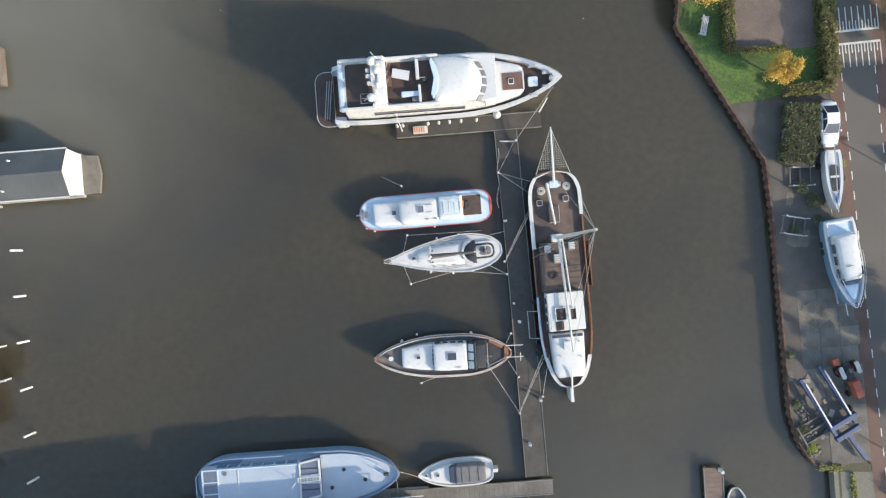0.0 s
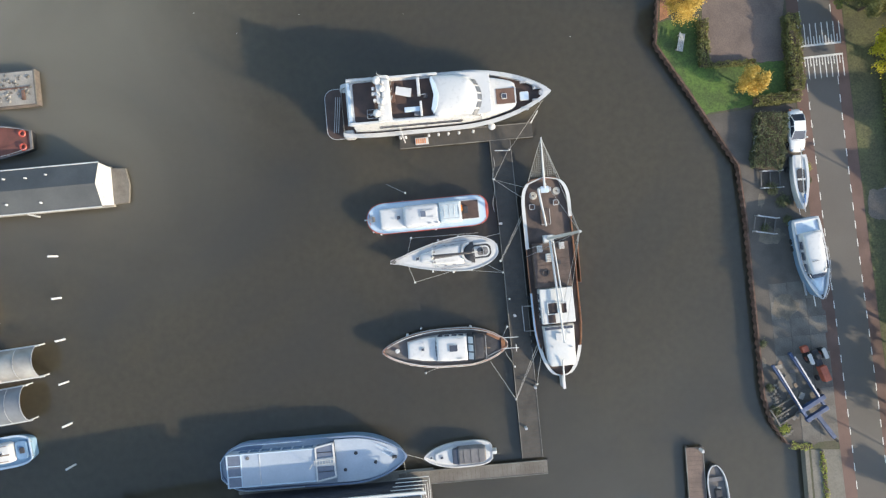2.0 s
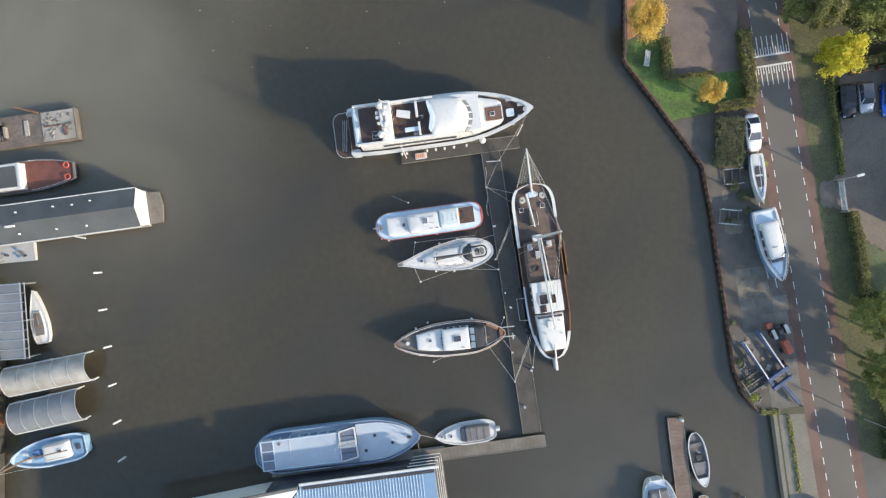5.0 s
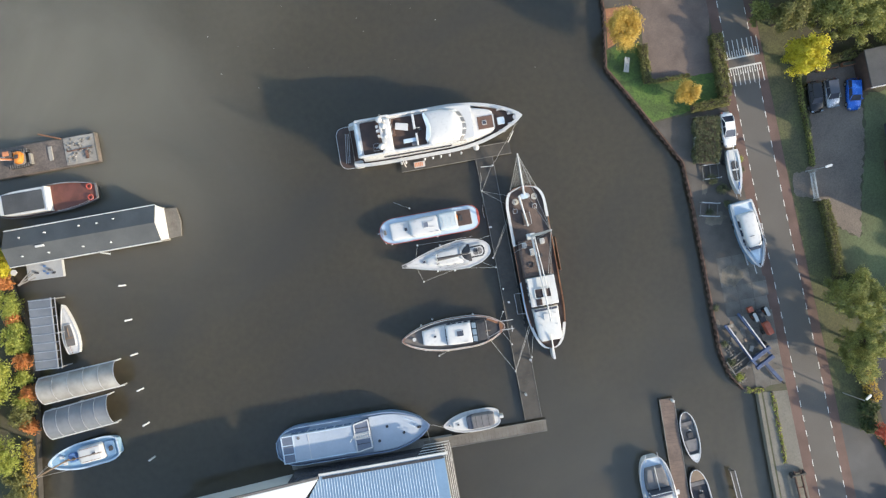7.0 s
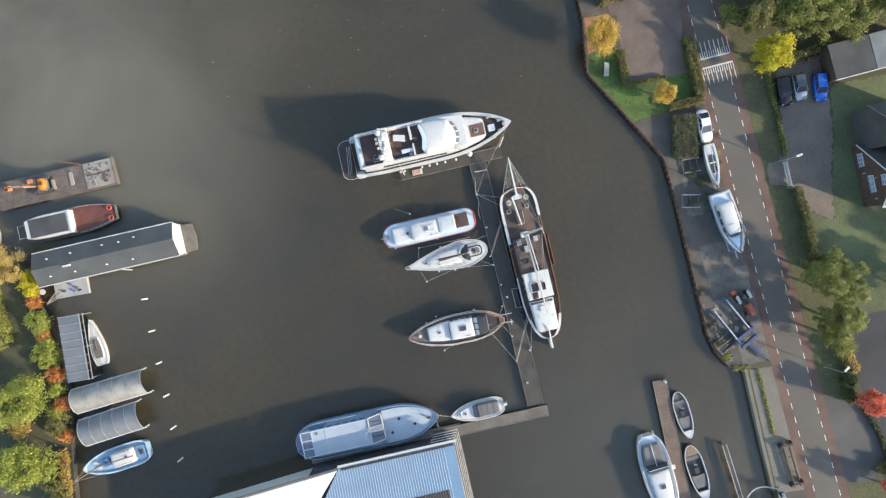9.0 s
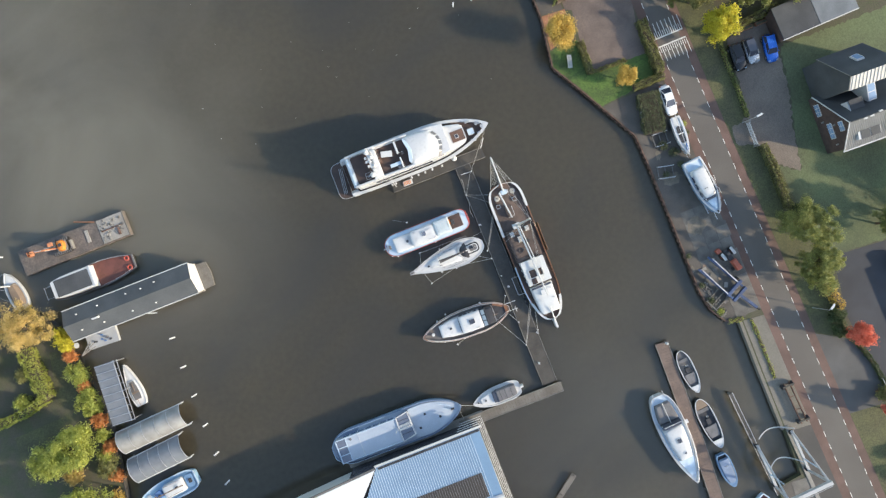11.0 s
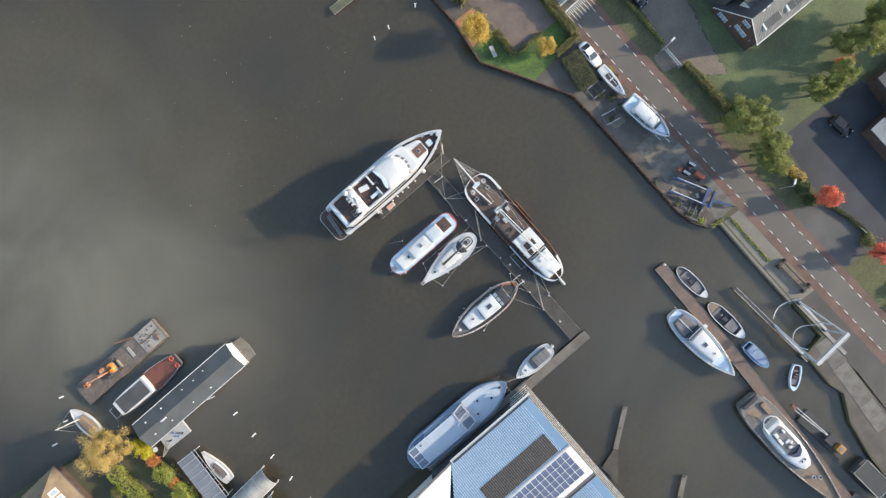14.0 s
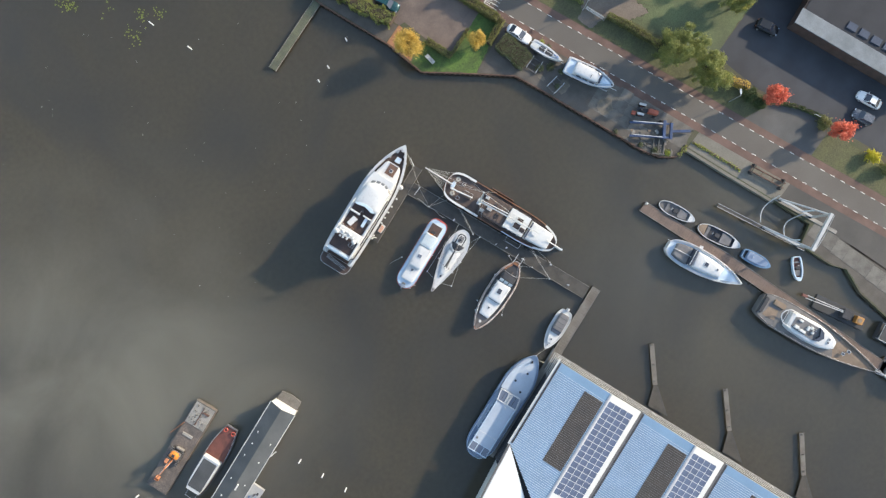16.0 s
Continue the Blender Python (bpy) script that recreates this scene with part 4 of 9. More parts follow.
part("roof", Shape().box(6.0, 12.2, 0, 5.05, 2.6, 2.85), SHOPROOF, garage, "grey roof half", bevel=0.03)
part("trim", Shape().box(-.05, 12.2, -.12, 0.0, 2.55, 2.9), WHITE, garage)
# building on the car park
shop = thing("low_building", pose(68.3, -24.6, LAND, 0, 0, -84.4), "long low building with pale concrete roof edge", "building")
part("wall", Shape().box(0.2, 26, 0.2, 12, 0, 3.0), BRICK, shop)
part("roof", Shape().box(0, 26.4, 0, 2.9, 3.0, 3.2), SHOPROOF, shop, "pale concrete roof strip", bevel=0.03)
part("roof", Shape().box(0.5, 26.4, 2.9, 14, 3.0, 3.15), NAVYFELT, shop, "bitumen roof coloured navy-dark for shade")
for i in range(5):
    part("roof_light", Shape().prism(rounded(8 + i * 2.4, 9.9 + i * 2.4, 3.6, 5.0, .1), 3.15, 3.35, 0.9), GLASS, shop)
# neighbouring flat shed further north-east
shed = thing("flat_shed", pose(74.3, -24.2, LAND, 0, 0, 2), "flat shed with a dark stained roof", "shed")
part("wall", Shape().box(0, 14, 0, 5.6, 0, 3.4), BRICK, shed)
part("roof", Shape().box(-.2, 14.2, -.2, 5.8, 3.4, 3.6), BITUMEN, shed, bevel=0.03)
# west house
wh = thing("house", pose(-72.0, 6.0, LAND, 0, 0, 7.7), "house with a tan tiled hipped roof and three roof windows", "house")
part("wall", Shape().box(-13.6, -.4, -4.4, 4.4, 0, 2.4), BRICK, wh)
part("roof", Shape().add([(0, -4.85, 2.3), (0, 4.85, 2.3), (-14, 4.85, 2.3), (-14, -4.85, 2.3), (-5, 0, 7.0), (-9, 0, 7.0)], [(0, 1, 4), (1, 2, 5, 4), (2, 3, 5), (3, 0, 4, 5), (0, 3, 2, 1)]), TILEROOF, wh, "tan tiled hipped roof")
part("ridge", Shape().tube([(-5, 0, 7.03), (-9, 0, 7.03)], .1, 6), TILEROOF, wh)
for sg in (-1, 1):
    part("hip", Shape().tube([(0, sg * 4.85, 2.33), (-5, 0, 7.03)], .09, 6), TILEROOF, wh)
part("gutter", Shape().box(-.05, .12, -4.9, 4.9, 2.15, 2.3), GREYDECK, wh)
for i in range(3):
    k = part("skylight", Shape().box(-.72, .72, -.55, .55, 0, .1), OFFWHITE, wh, "white framed roof window", at=Matrix.Translation((-1.8, 1.37 * (i - 1), 3.99)) @ pose(0, 0, 0, 0, 43.2, 0))
    part("pane", Shape().box(-.5, .5, -.36, .36, .1, .12), PALEGLASS, k)

# ---- boats ----
def between(stern, bow, z=0.0):
    """Pose with x from stern to bow; and the length."""
    d = Vector(bow) - Vector(stern)
    return pose(stern[0], stern[1], z, 0, 0, math.degrees(math.atan2(d.y, d.x))), d.length


def plan(L, B, bow=0.5, bp=2.0, bq=0.8, stern=0.25, sp=2.0, sq=0.5, sw=0.6, n=30, bw=0.0):
    """Stations (x, half width) from stern to bow."""
    out = []
    for i in range(n + 1):
        s = 0.5 - 0.5 * math.cos(math.pi * i / n)
        u = min(1.0, (1 - s) / bow)
        v = min(1.0, s / stern)
        f = bw + (1 - bw) * max(0.0, 1 - (1 - u) ** bp) ** bq
        g = sw + (1 - sw) * max(0.0, 1 - (1 - v) ** sp) ** sq
        out.append((s * L, max(0.02, B / 2 * f * g)))
    return out


def sheer(x, L, z0, z1):
    return z0 + (z1 - z0) * (x / L) ** 1.8


def hull(st, L, z0, z1, material, parent, deck_mat, rim_mat=None, rim=0.14, drop=0.35, flare=0.86, label="", deck_label="", rim_label="", rake=0.04, band=None):
    """Outer skin, gunwale ring and recessed deck, each a mesh. band: (material, height) of a belt under the gunwale."""
    ring = [(x, w) for x, w in st] + [(x, -w) for x, w in reversed(st)]
    m = len(ring)

    def level(k, f):
        vs = []
        for x, w in ring:
            zt = sheer(x, L, z0, z1)
            z = -0.45 + (zt + 0.45) * k
            xx = x - rake * L * (1 - k) * (x / L) ** 3
            vs.append((xx, w * (f + (1 - f) * k), z))
        return vs
    ks = [0.0, 0.35, 0.7, 1.0]
    s = Shape()
    v = []
    for k in ks:
        v += level(k, flare)
    f = []
    for a in range(len(ks) - 1):
        for i in range(m):
            j = (i + 1) % m
            f.append((a * m + j, a * m + i, (a + 1) * m + i, (a + 1) * m + j))
    f.append(tuple(range(m)))
    s.add(v, f)
    h = part("hull", s, material, parent, label, smooth=False)
    # gunwale: a closed ring with an inner and an outer wall
    s, v, f = Shape(), [], []
    for x, w in ring:
        zt = sheer(x, L, z0, z1)
        wi = max(0.0, abs(w) - rim) * (1 if w > 0 else -1)
        xi = min(max(x, rim), L - rim * 2.2)
        wo = w + (0.04 if w > 0 else -0.04)
        v += [(x, wo, zt - 0.12), (x, wo, zt + 0.05), (xi, wi, zt + 0.05), (xi, wi, zt - drop)]
    for i in range(m):
        j = (i + 1) % m
        for q in range(3):
            f.append((i * 4 + q, j * 4 + q, j * 4 + q + 1, i * 4 + q + 1))
    s.add(v, f)
    part("gunwale", s, rim_mat or material, parent, rim_label)
    if band:
        s, v, f = Shape(), [], []
        for x, w in ring:
            zt = sheer(x, L, z0, z1)
            sg = 1 if w > 0 else -1
            v += [(x + (0.06 if x > L * .99 else (-0.06 if x < L * .01 else 0)), w + sg * 0.10, zt - band[1]), (x + (0.06 if x > L * .99 else (-0.06 if x < L * .01 else 0)), w + sg * 0.12, zt - 0.06), (x, w, zt - 0.06)]
        for i in range(m):
            j = (i + 1) % m
            for q in range(2):
                f.append((i * 3 + q, j * 3 + q, j * 3 + q + 1, i * 3 + q + 1))
        part("rubbing_strake", s.add(v, f), band[0], parent, "painted rubbing strake")
    s, v, f = Shape(), [], []
    for x, w in st:
        zt = sheer(x, L, z0, z1) - drop + 0.01
        wi = max(0.005, w - rim * 0.5)
        v += [(x, wi, zt - 0.02), (x, 0, zt + 0.03), (x, -wi, zt - 0.02)]
    for i in range(len(st) - 1):
        for q in range(2):
            f.append((i * 3 + q, i * 3 + q + 1, i * 3 + q + 4, i * 3 + q + 3))
    part("deck", s.add(v, f), deck_mat, parent, deck_label)
    return h


def follow(st, x0, x1, inset, n=12, maxw=99.0, front=0.0):
    """Closed outline that follows the hull plan inset by a margin."""
    xs = np.array([p[0] for p in st])
    ws = np.array([p[1] for p in st])
    q = np.linspace(x0, x1, n)
    w = np.minimum(np.interp(q, xs, ws) - inset, maxw)
    w = np.maximum(w, 0.03)
    up = [(float(x), float(a)) for x, a in zip(q, w)]
    return up[::-1] + [(x, -a) for x, a in up]


def house_block(parent, pts, z0, z1, material, name="cabin", label="", top=0.93, bevel=0.06, rake=(0, 0)):
    return part(name, Shape().prism(pts, z0, z1, top, rake), material, parent, label, bevel=bevel)


def pane(parent, x0, x1, y0, y1, z, material=None, name="window", t=0.03, label=""):
    return part(name, Shape().prism(rounded(x0, x1, y0, y1, min(x1 - x0, y1 - y0) * 0.15, 3), z - 0.05, z + t), material or GLASS, parent, label)


def hatch(parent, x, y, z, w, d, frame_mat=None, pane_mat=None):
    h = part("hatch", Shape().prism(rounded(x - w / 2, x + w / 2, y - d / 2, y + d / 2, min(w, d) * .15, 3), z - 0.05, z + 0.09, 0.96), frame_mat or WHITE, parent, bevel=0.012)
    part("pane", Shape().box(x - w / 2 + .07, x + w / 2 - .07, y - d / 2 + .07, y + d / 2 - .07, z + .08, z + 0.105), pane_mat or GLASS, h)
    return h


def rail(parent, pts, h, r=0.022, posts=2, material=None, name="railing"):
    """A tube rail with stanchions along points on the deck."""
    s = Shape()
    s.tube([(x, y, z + h) for x, y, z in pts], r, 5)
    for x, y, z in pts[::posts]:
        s.tube([(x, y, z - 0.05), (x, y, z + h)], r * 0.8, 4)
    return part(name, s, material or STEEL, parent)


def edge_line(st, L, z0, z1, x0, x1, sg, inset=0.08, n=12):
    xs = np.array([p[0] for p in st])
    ws = np.array([p[1] for p in st])
    return [(float(x), float(sg * max(0.02, np.interp(x, xs, ws) - inset)), sheer(x, L, z0, z1)) for x in np.linspace(x0, x1, n)]


def fender(parent, x, y, z):
    return part("fender", Shape().tube([(x, y, z + .38), (x, y, z + .3), (x, y, z - .3), (x, y, z - .38)], 0.15, 8), WHITE, parent, smooth=True)


def cable(name, a, b, r, label, sag=0.15, material=None, cat="rope"):
    a, b = Vector(a), Vector(b)
    pts = [a.lerp(b, i / 8) - Vector((0, 0, sag * 4 * (i / 8) * (1 - i / 8))) for i in range(9)]
    return tagged(part(name, Shape().tube(pts, r, 5), material or ROPE), label, cat)


def loaf(pts, z0, z1, camber=0.15, edge=0.14, top=(0.97, 0.94), rake=(0, 0)):
    """A moulded block over a convex outline: upright sides, a rounded edge and a cambered top."""
    n = len(pts)
    cx, cy = (min(p[0] for p in pts) + max(p[0] for p in pts)) / 2, (min(p[1] for p in pts) + max(p[1] for p in pts)) / 2
    kx, ky = top
    rings = [(1, 1, z0, 0), (kx, ky, z1 - edge, 1), (kx * .99, ky * .98, z1 - edge * .35, 1), (kx * .97, ky * .94, z1, 1), (kx * .85, ky * .74, z1 + camber * .5, 1), (kx * .6, ky * .45, z1 + camber * .85, 1), (kx * .3, ky * .18, z1 + camber, 1)]
    v, f = [], []
    for a, b, z, r in rings:
        v += [(cx + (x - cx) * a + rake[0] * r, cy + (y - cy) * b + rake[1] * r, z) for x, y in pts]
    for k in range(len(rings) - 1):
        f += [(k * n + i, k * n + (i + 1) % n, (k + 1) * n + (i + 1) % n, (k + 1) * n + i) for i in range(n)]
    f.append(tuple((len(rings) - 1) * n + i for i in range(n)))
    if sum(pts[i][0] * pts[(i + 1) % n][1] - pts[(i + 1) % n][0] * pts[i][1] for i in range(n)) < 0:
        f = [q[::-1] for q in f]
    return Shape().add(v, f)


# -- the white motor yacht --
at, L = between((-12.95, 15.38), (11.85, 17.22))
yacht = thing("motor_yacht", at, "large white motor yacht with brown teak decks", "motor yacht")
st = plan(L - 1.9, 6.35, bow=0.47, bp=2.2, bq=0.85, stern=0.22, sp=2, sq=0.5, sw=0.88)
st = [(x + 1.9, w) for x, w in st]
hull(st, L, 2.4, 3.5, WHITE, yacht, TEAK, rim=0.40, drop=0.45, flare=0.8, label="white moulded hull", deck_label="dark teak side and fore deck", rake=0.07)
part("swim_platform", Shape().prism(rounded(-.25, 2.7, -2.75, 2.95, 1.1, 6), 0.35, 0.55), TEAK, yacht, "dark teak swim platform", bevel=0.02)
ol = rounded(-.25, 2.7, -2.75, 2.95, 1.1, 6)[6:22]
part("platform_rim", Shape().tube([(x, y, .58) for x, y in [(2.6, 2.95)] + ol + [(2.6, -2.75)]], 0.035, 6), WHITE, yacht)
for i in range(3):
    part("passerelle_bar", Shape().tube([(0.55 + .24 * i, -2.0, .75), (1.05 + .24 * i, 2.0, .75)], 0.04, 6), STEEL, yacht)
for sg in (-1, 1):
    part("stern_stair", loaf(rounded(1.7, 3.1, sg * 2.45 - .48, sg * 2.45 + .48, .4, 5), 0.5, 1.9, .2), WHITE, yacht, "white rounded stern stair", smooth=True)
    part("hull_side_window", Shape().box(9, 15, sg * 2.9 - .02, sg * 2.9 + .02, 1.3, 1.7), GLASS, yacht)
    part("transom_post", Shape().box(1.9, 3.0, sg * 1.45 - .08, sg * 1.45 + .08, 1.2, 1.5), WHITE, yacht, bevel=.03)
part("transom_frame", Shape().box(1.85, 2.1, -1.5, 1.5, 1.2, 1.5), WHITE, yacht, bevel=.03)
part("transom_well", Shape().box(2.1, 3.0, -1.38, 1.38, .9, 1.05), TEAK, yacht, "dark teak stern well")
# main saloon, glazed sides
saloon = house_block(yacht, follow(st, 3.2, 18.2, 0.62, 16, 2.55), 2.0, 5.4, WHITE, "saloon", "white saloon with dark side windows", top=(0.99, 0.93))
for sg in (-1, 1):
    part("side_window", Shape().box(6.0, 15.0, sg * 2.44 - .04, sg * 2.44 + .04, 3.3, 4.3), GLASS, saloon)
upper = part("upper_deck", Shape().prism(rounded(2.95, 13.4, -2.5, 2.45, .55, 5), 5.3, 5.6, 0.99), WHITE, yacht, "white upper deck overhang", bevel=0.08)
part("deck_floor", Shape().prism(rounded(3.6, 7.2, -2.1, 2.05, .25, 4), 5.59, 5.625), TEAK, upper, "brown teak floor")
part("deck_floor", Shape().prism(rounded(7.5, 12.1, -2.0, 1.95, .45, 5), 5.59, 5.63), TEAK, upper, "brown teak floor")
# coaming round the flybridge
for a, b, c, d in ((3.0, 12.6, 2.1, 2.42), (3.0, 12.6, -2.5, -2.15)):
    part("coaming", Shape().prism(rounded(a, b, c, d, .12, 3), 5.58, 6.15, (1, .8)), WHITE, upper, bevel=0.06)
# white coaming turned from the sun: its shade is the pale blue colour
part("coaming", Shape().prism([(2.7, -2.2), (3.4, -2.2), (3.4, 2.15), (2.7, 2.15)], 4.6, 5.95, (.5, .97), (.12, 0)), PALEBLUE, upper, "sloping stern coaming tinted pale blue for shade", bevel=.06)
rail(upper, [(3.1, y, 5.7) for y in (-2.2, -1.1, 0, 1.1, 2.15)], 0.85)
rail(upper, [(x, 2.3, 5.7) for x in (3.1, 4.0, 4.9, 5.8)], 0.85)
arch = part("radar_arch", loaf(rounded(6.25, 7.6, -2.3, 2.05, .35, 5), 6.5, 6.95, .1), WHITE, yacht, "white radar arch", smooth=True)
for sg in (-1, 1):
    part("arch_leg", Shape().prism(rounded(6.3, 7.7, sg * 2.2 - .2, sg * 2.2 + .2, .1, 3), 5.6, 6.7, 0.9, (-.2, 0)), WHITE, arch, bevel=0.05)
for x, y, r in ((6.3, 1.75, .42), (6.1, -1.65, .40), (6.75, 0.85, .34), (6.8, -.45, .3)):
    part("dome", Shape().ball((x, y, 7.25), r, 14, 10), WHITE, arch, "white satellite dome", smooth=True)
part("scanner", Shape().prism(rounded(6.2, 6.55, -.65, 1.45, .12, 3), 7.2, 7.36), WHITE, arch, bevel=0.04)
part("mast", Shape().tube([(6.6, .2, 6.9), (6.4, .2, 8.6)], 0.06), WHITE, arch)
for x, y, w, d, h in ((5.95, .4, .5, .35, .3), (6.0, -.3, .35, .3, .45), (5.9, .95, .35, .4, .25), (6.95, .2, .3, .8, .35), (6.9, 1.5, .25, .3, .5), (6.6, -1.1, .35, .35, .3)):
    part("instrument", Shape().prism(rounded(x - w / 2, x + w / 2, y - d / 2, y + d / 2, .08, 3), 6.85, 6.95 + h, .9), WHITE, arch, bevel=.03)
for y in (-2.0, -1.3, 1.2, 2.0):
    part("aerial", Shape().tube([(6.9, y, 6.9), (6.5, y, 9.2)], .022, 5), WHITE, arch)
for y in (1.3, .6, -.2):
    part("arch_strut", Shape().tube([(7.75, y + .6, 5.9), (7.65, y - .1, 6.8)], .05, 6), STEEL, arch)
part("table", Shape().prism([(8.25, 1.25), (9.85, .87), (9.67, -.03), (8.08, .4)], 6.12, 6.22), WHITE, upper, "white flybridge table", bevel=0.03)
part("table_leg", Shape().tube([(8.95, .6, 5.6), (8.95, .6, 6.15)], 0.12, 8), STEEL, upper)
part("bench", Shape().box(7.55, 8.0, -.3, 1.85, 5.6, 6.0), PADTEAK, upper, "brown slatted bench", bevel=.03)
part("sofa", Shape().box(8.9, 10.6, -1.5, -1.0, 5.6, 6.05), PALEBLUE, upper, "pale cushioned sofa", bevel=0.08)
part("sofa_back", Shape().box(10.55, 10.8, -2.1, -.5, 5.6, 6.3), OFFWHITE, upper, bevel=0.05)
part("side_seat", Shape().box(9.9, 10.55, -2.0, -1.5, 5.6, 6.0), GREYCANVAS, upper, bevel=.05)
part("console", Shape().box(10.4, 10.72, .1, 1.95, 5.6, 6.35), WHITE, upper, bevel=0.06)
part("console_rail", Shape().tube([(10.45, .12, 6.3), (11.25, .15, 6.3)], .03, 5), STEEL, upper)
part("helm_seat", Shape().box(11.0, 11.45, -.2, .3, 5.6, 6.2), CANVAS, upper, bevel=0.08)
fr = Shape().tube([(5.0, -1.85, 6.0), (6.3, -1.85, 6.0), (6.3, -.95, 6.0), (5.0, -.95, 6.0), (5.0, -1.85, 6.0)], .03).tube([(5.3, -1.6, 6.0), (6.2, -1.1, 6.0)], .06).tube([(5.0, -1.4, 6.0), (6.3, -1.4, 6.0)], .03)
part("davit_frame", fr, STEEL, upper, "steel davit frame")
# wheelhouse roof, windshield and the raked front panes
def nose(u):
    """Front edge of the wheelhouse: x at the side position u."""
    return 17.6 - .19 * (u + .35) ** 2


roof = part("wheelhouse", loaf(follow([(12.2, 2.35), (14.2, 2.3), (15.6, 1.95), (16.25, 1.5)], 12.1, 16.25, 0.0, 12), 5.2, 6.15, .3, .3, (.97, .93), (-.1, -.1)), WHITE, yacht, "white rounded wheelhouse roof", smooth=True)
part("windshield", Shape().prism([(11.95, -1.95), (12.4, -1.2), (12.6, 0), (12.35, 1.2), (11.95, 1.95), (11.8, 1.6), (12.1, 0), (11.75, -1.5)], 5.9, 6.55), PALEBLUE, yacht, "pale flybridge windshield", bevel=.03)
s, v, f = Shape(), [], []
for k in range(13):
    y = -2.4 + 4.3 * k / 12
    v += [(nose(y) - 1.6, y * .92, 5.98), (nose(y) - 1.15, y * .92, 5.85), (nose(y) + .25, y * .98, 4.9), (nose(y) + .35, y, 3.2)]
for k in range(12):
    for q in range(3):
        f.append((k * 4 + q, k * 4 + q + 1, k * 4 + q + 5, k * 4 + q + 4))
part("window_slope", s.add(v, f), WHITE, yacht, "white sloping front of the wheelhouse", smooth=True)
for i in range(5):
    y = 0.80 * (i - 2) - .45
    q = []
    for dx, dy, z in ((-.85, -.3, 5.71), (-.85, .3, 5.71), (.08, .34, 5.08), (.08, -.34, 5.08)):
        q.append((nose(y + dy) + dx, y + dy, z))
    k = Shape().add(q + [(a, b, c - .06) for a, b, c in q], [(0, 3, 2, 1), (0, 1, 5, 4), (1, 2, 6, 5), (2, 3, 7, 6), (3, 0, 4, 7)])
    part("front_window", k, TINT, yacht, "raked dark front pane")
trunk = part("fore_trunk", loaf(follow([(16.6, 2.35), (18.5, 2.1), (20.0, 1.72), (20.8, 1.45), (21.05, 1.15)], 16.6, 21.05, 0, 12), 2.7, 3.75, .12, .2), WHITE, yacht, "white foredeck trunk", smooth=True)
part("sun_pad", Shape().box(18.85, 20.85, -1.05, .6, 3.84, 3.93), PADTEAK, trunk, "brown teak pad", bevel=0.02)
part("trunk_front", Shape().box(20.85, 21.0, -1.1, .65, 3.5, 3.95), WHITE, trunk, bevel=.03)
hatch(trunk, 19.7, -.25, 3.95, .6, .6)
hatch(yacht, 22.0, -.22, 3.1, 1.0, 1.0, WHITE, PALEBLUE)
for x, y in ((22.0, 1.35), (23.35, .6), (23.25, -.85), (21.95, -1.6)):
    part("bollard", Shape().tube([(x - .25, y, 3.2), (x - .25, y, 3.65)], 0.11, 8).tube([(x + .25, y, 3.2), (x + .25, y, 3.65)], 0.11, 8).box(x - .4, x + .4, y - .2, y + .2, 3.15, 3.3), STEEL, yacht)
part("windlass", Shape().tube([(23.9, -.1, 3.0), (23.9, -.1, 3.5)], 0.22, 10).ring((23.9, -.1, 3.45), .3, .05), STEEL, yacht)
for sg in (-1, 1):
    rail(yacht, edge_line(st, L, 2.4, 3.5, 15.5, L - .4, sg, 0.12, 10), 0.7)
    rail(yacht, edge_line(st, L, 2.4, 3.5, 3.5, 9.5, sg, 0.12, 7), 0.7)
for x in (8.0, 8.6, 11.2, 12.3, 13.4, 14.6, 16.2):
    fender(yacht, x, -3.3, 1.3)
part("fender", Shape().ball((18.3, -2.95, 1.6), .42, 12, 8), OFFWHITE, yacht, "big round white fender", smooth=True)
part("gangway", Shape().prism(rounded(9.6, 11.1, -4.15, -3.4, .06, 2), 0.62, 0.86), OFFWHITE, yacht, "orange boarding steps", bevel=0.02)
part("side_gate", Shape().tube([(8.1, -2.5, 3.6), (8.3, -3.3, 3.4), (8.5, -3.9, 1.4)], .06), WHITE, yacht)
for i in range(5):
    part("step", Shape().box(9.7 + .24 * i, 9.82 + .24 * i, -4.05, -3.5, .86, .9), ORANGE, yacht, "orange tread")

# -- the blue and red steel barge yacht --
at, L = between((4.95, 4.62), (-8.55, 3.45))
tug = thing("dutch_barge", at, "blue steel barge with red bow and white cabin", "barge")
st = plan(L, 3.3, bow=0.16, bp=2.3, bq=0.5, stern=0.13, sp=2.3, sq=0.5, sw=0.15)
hull(st, L, 1.15, 1.35, REDHULL, tug, PALEBLUE, rim_mat=SKYBLUE, rim=0.1, drop=0.12, flare=0.97, label="red steel hull sides", deck_label="blue painted side decks", rake=0.01, band=(REDHULL, 0.35))
part("side_deck", Shape().prism(follow(st, 0.15, L - .15, 0.08, 30), 1.1, 1.30), PALEBLUE, tug, "pale blue deck")
for x0, x1 in ((-.1, .75), (L - .85, L + .12)):
    o = follow([(x - .1 if x < L / 2 else x + .1, w + .14) for x, w in st], x0, x1, 0, 10)
    part("end_strake", Shape().prism(o, 0.75, 1.12), REDHULL, tug, "red painted end")
for x0, x1 in ((.02, .22), (L - .3, L - .02)):
    part("end_cap", Shape().prism(follow(st, x0, x1, -.03, 8), 1.28, 1.33), REDHULL, tug, "red painted end deck")
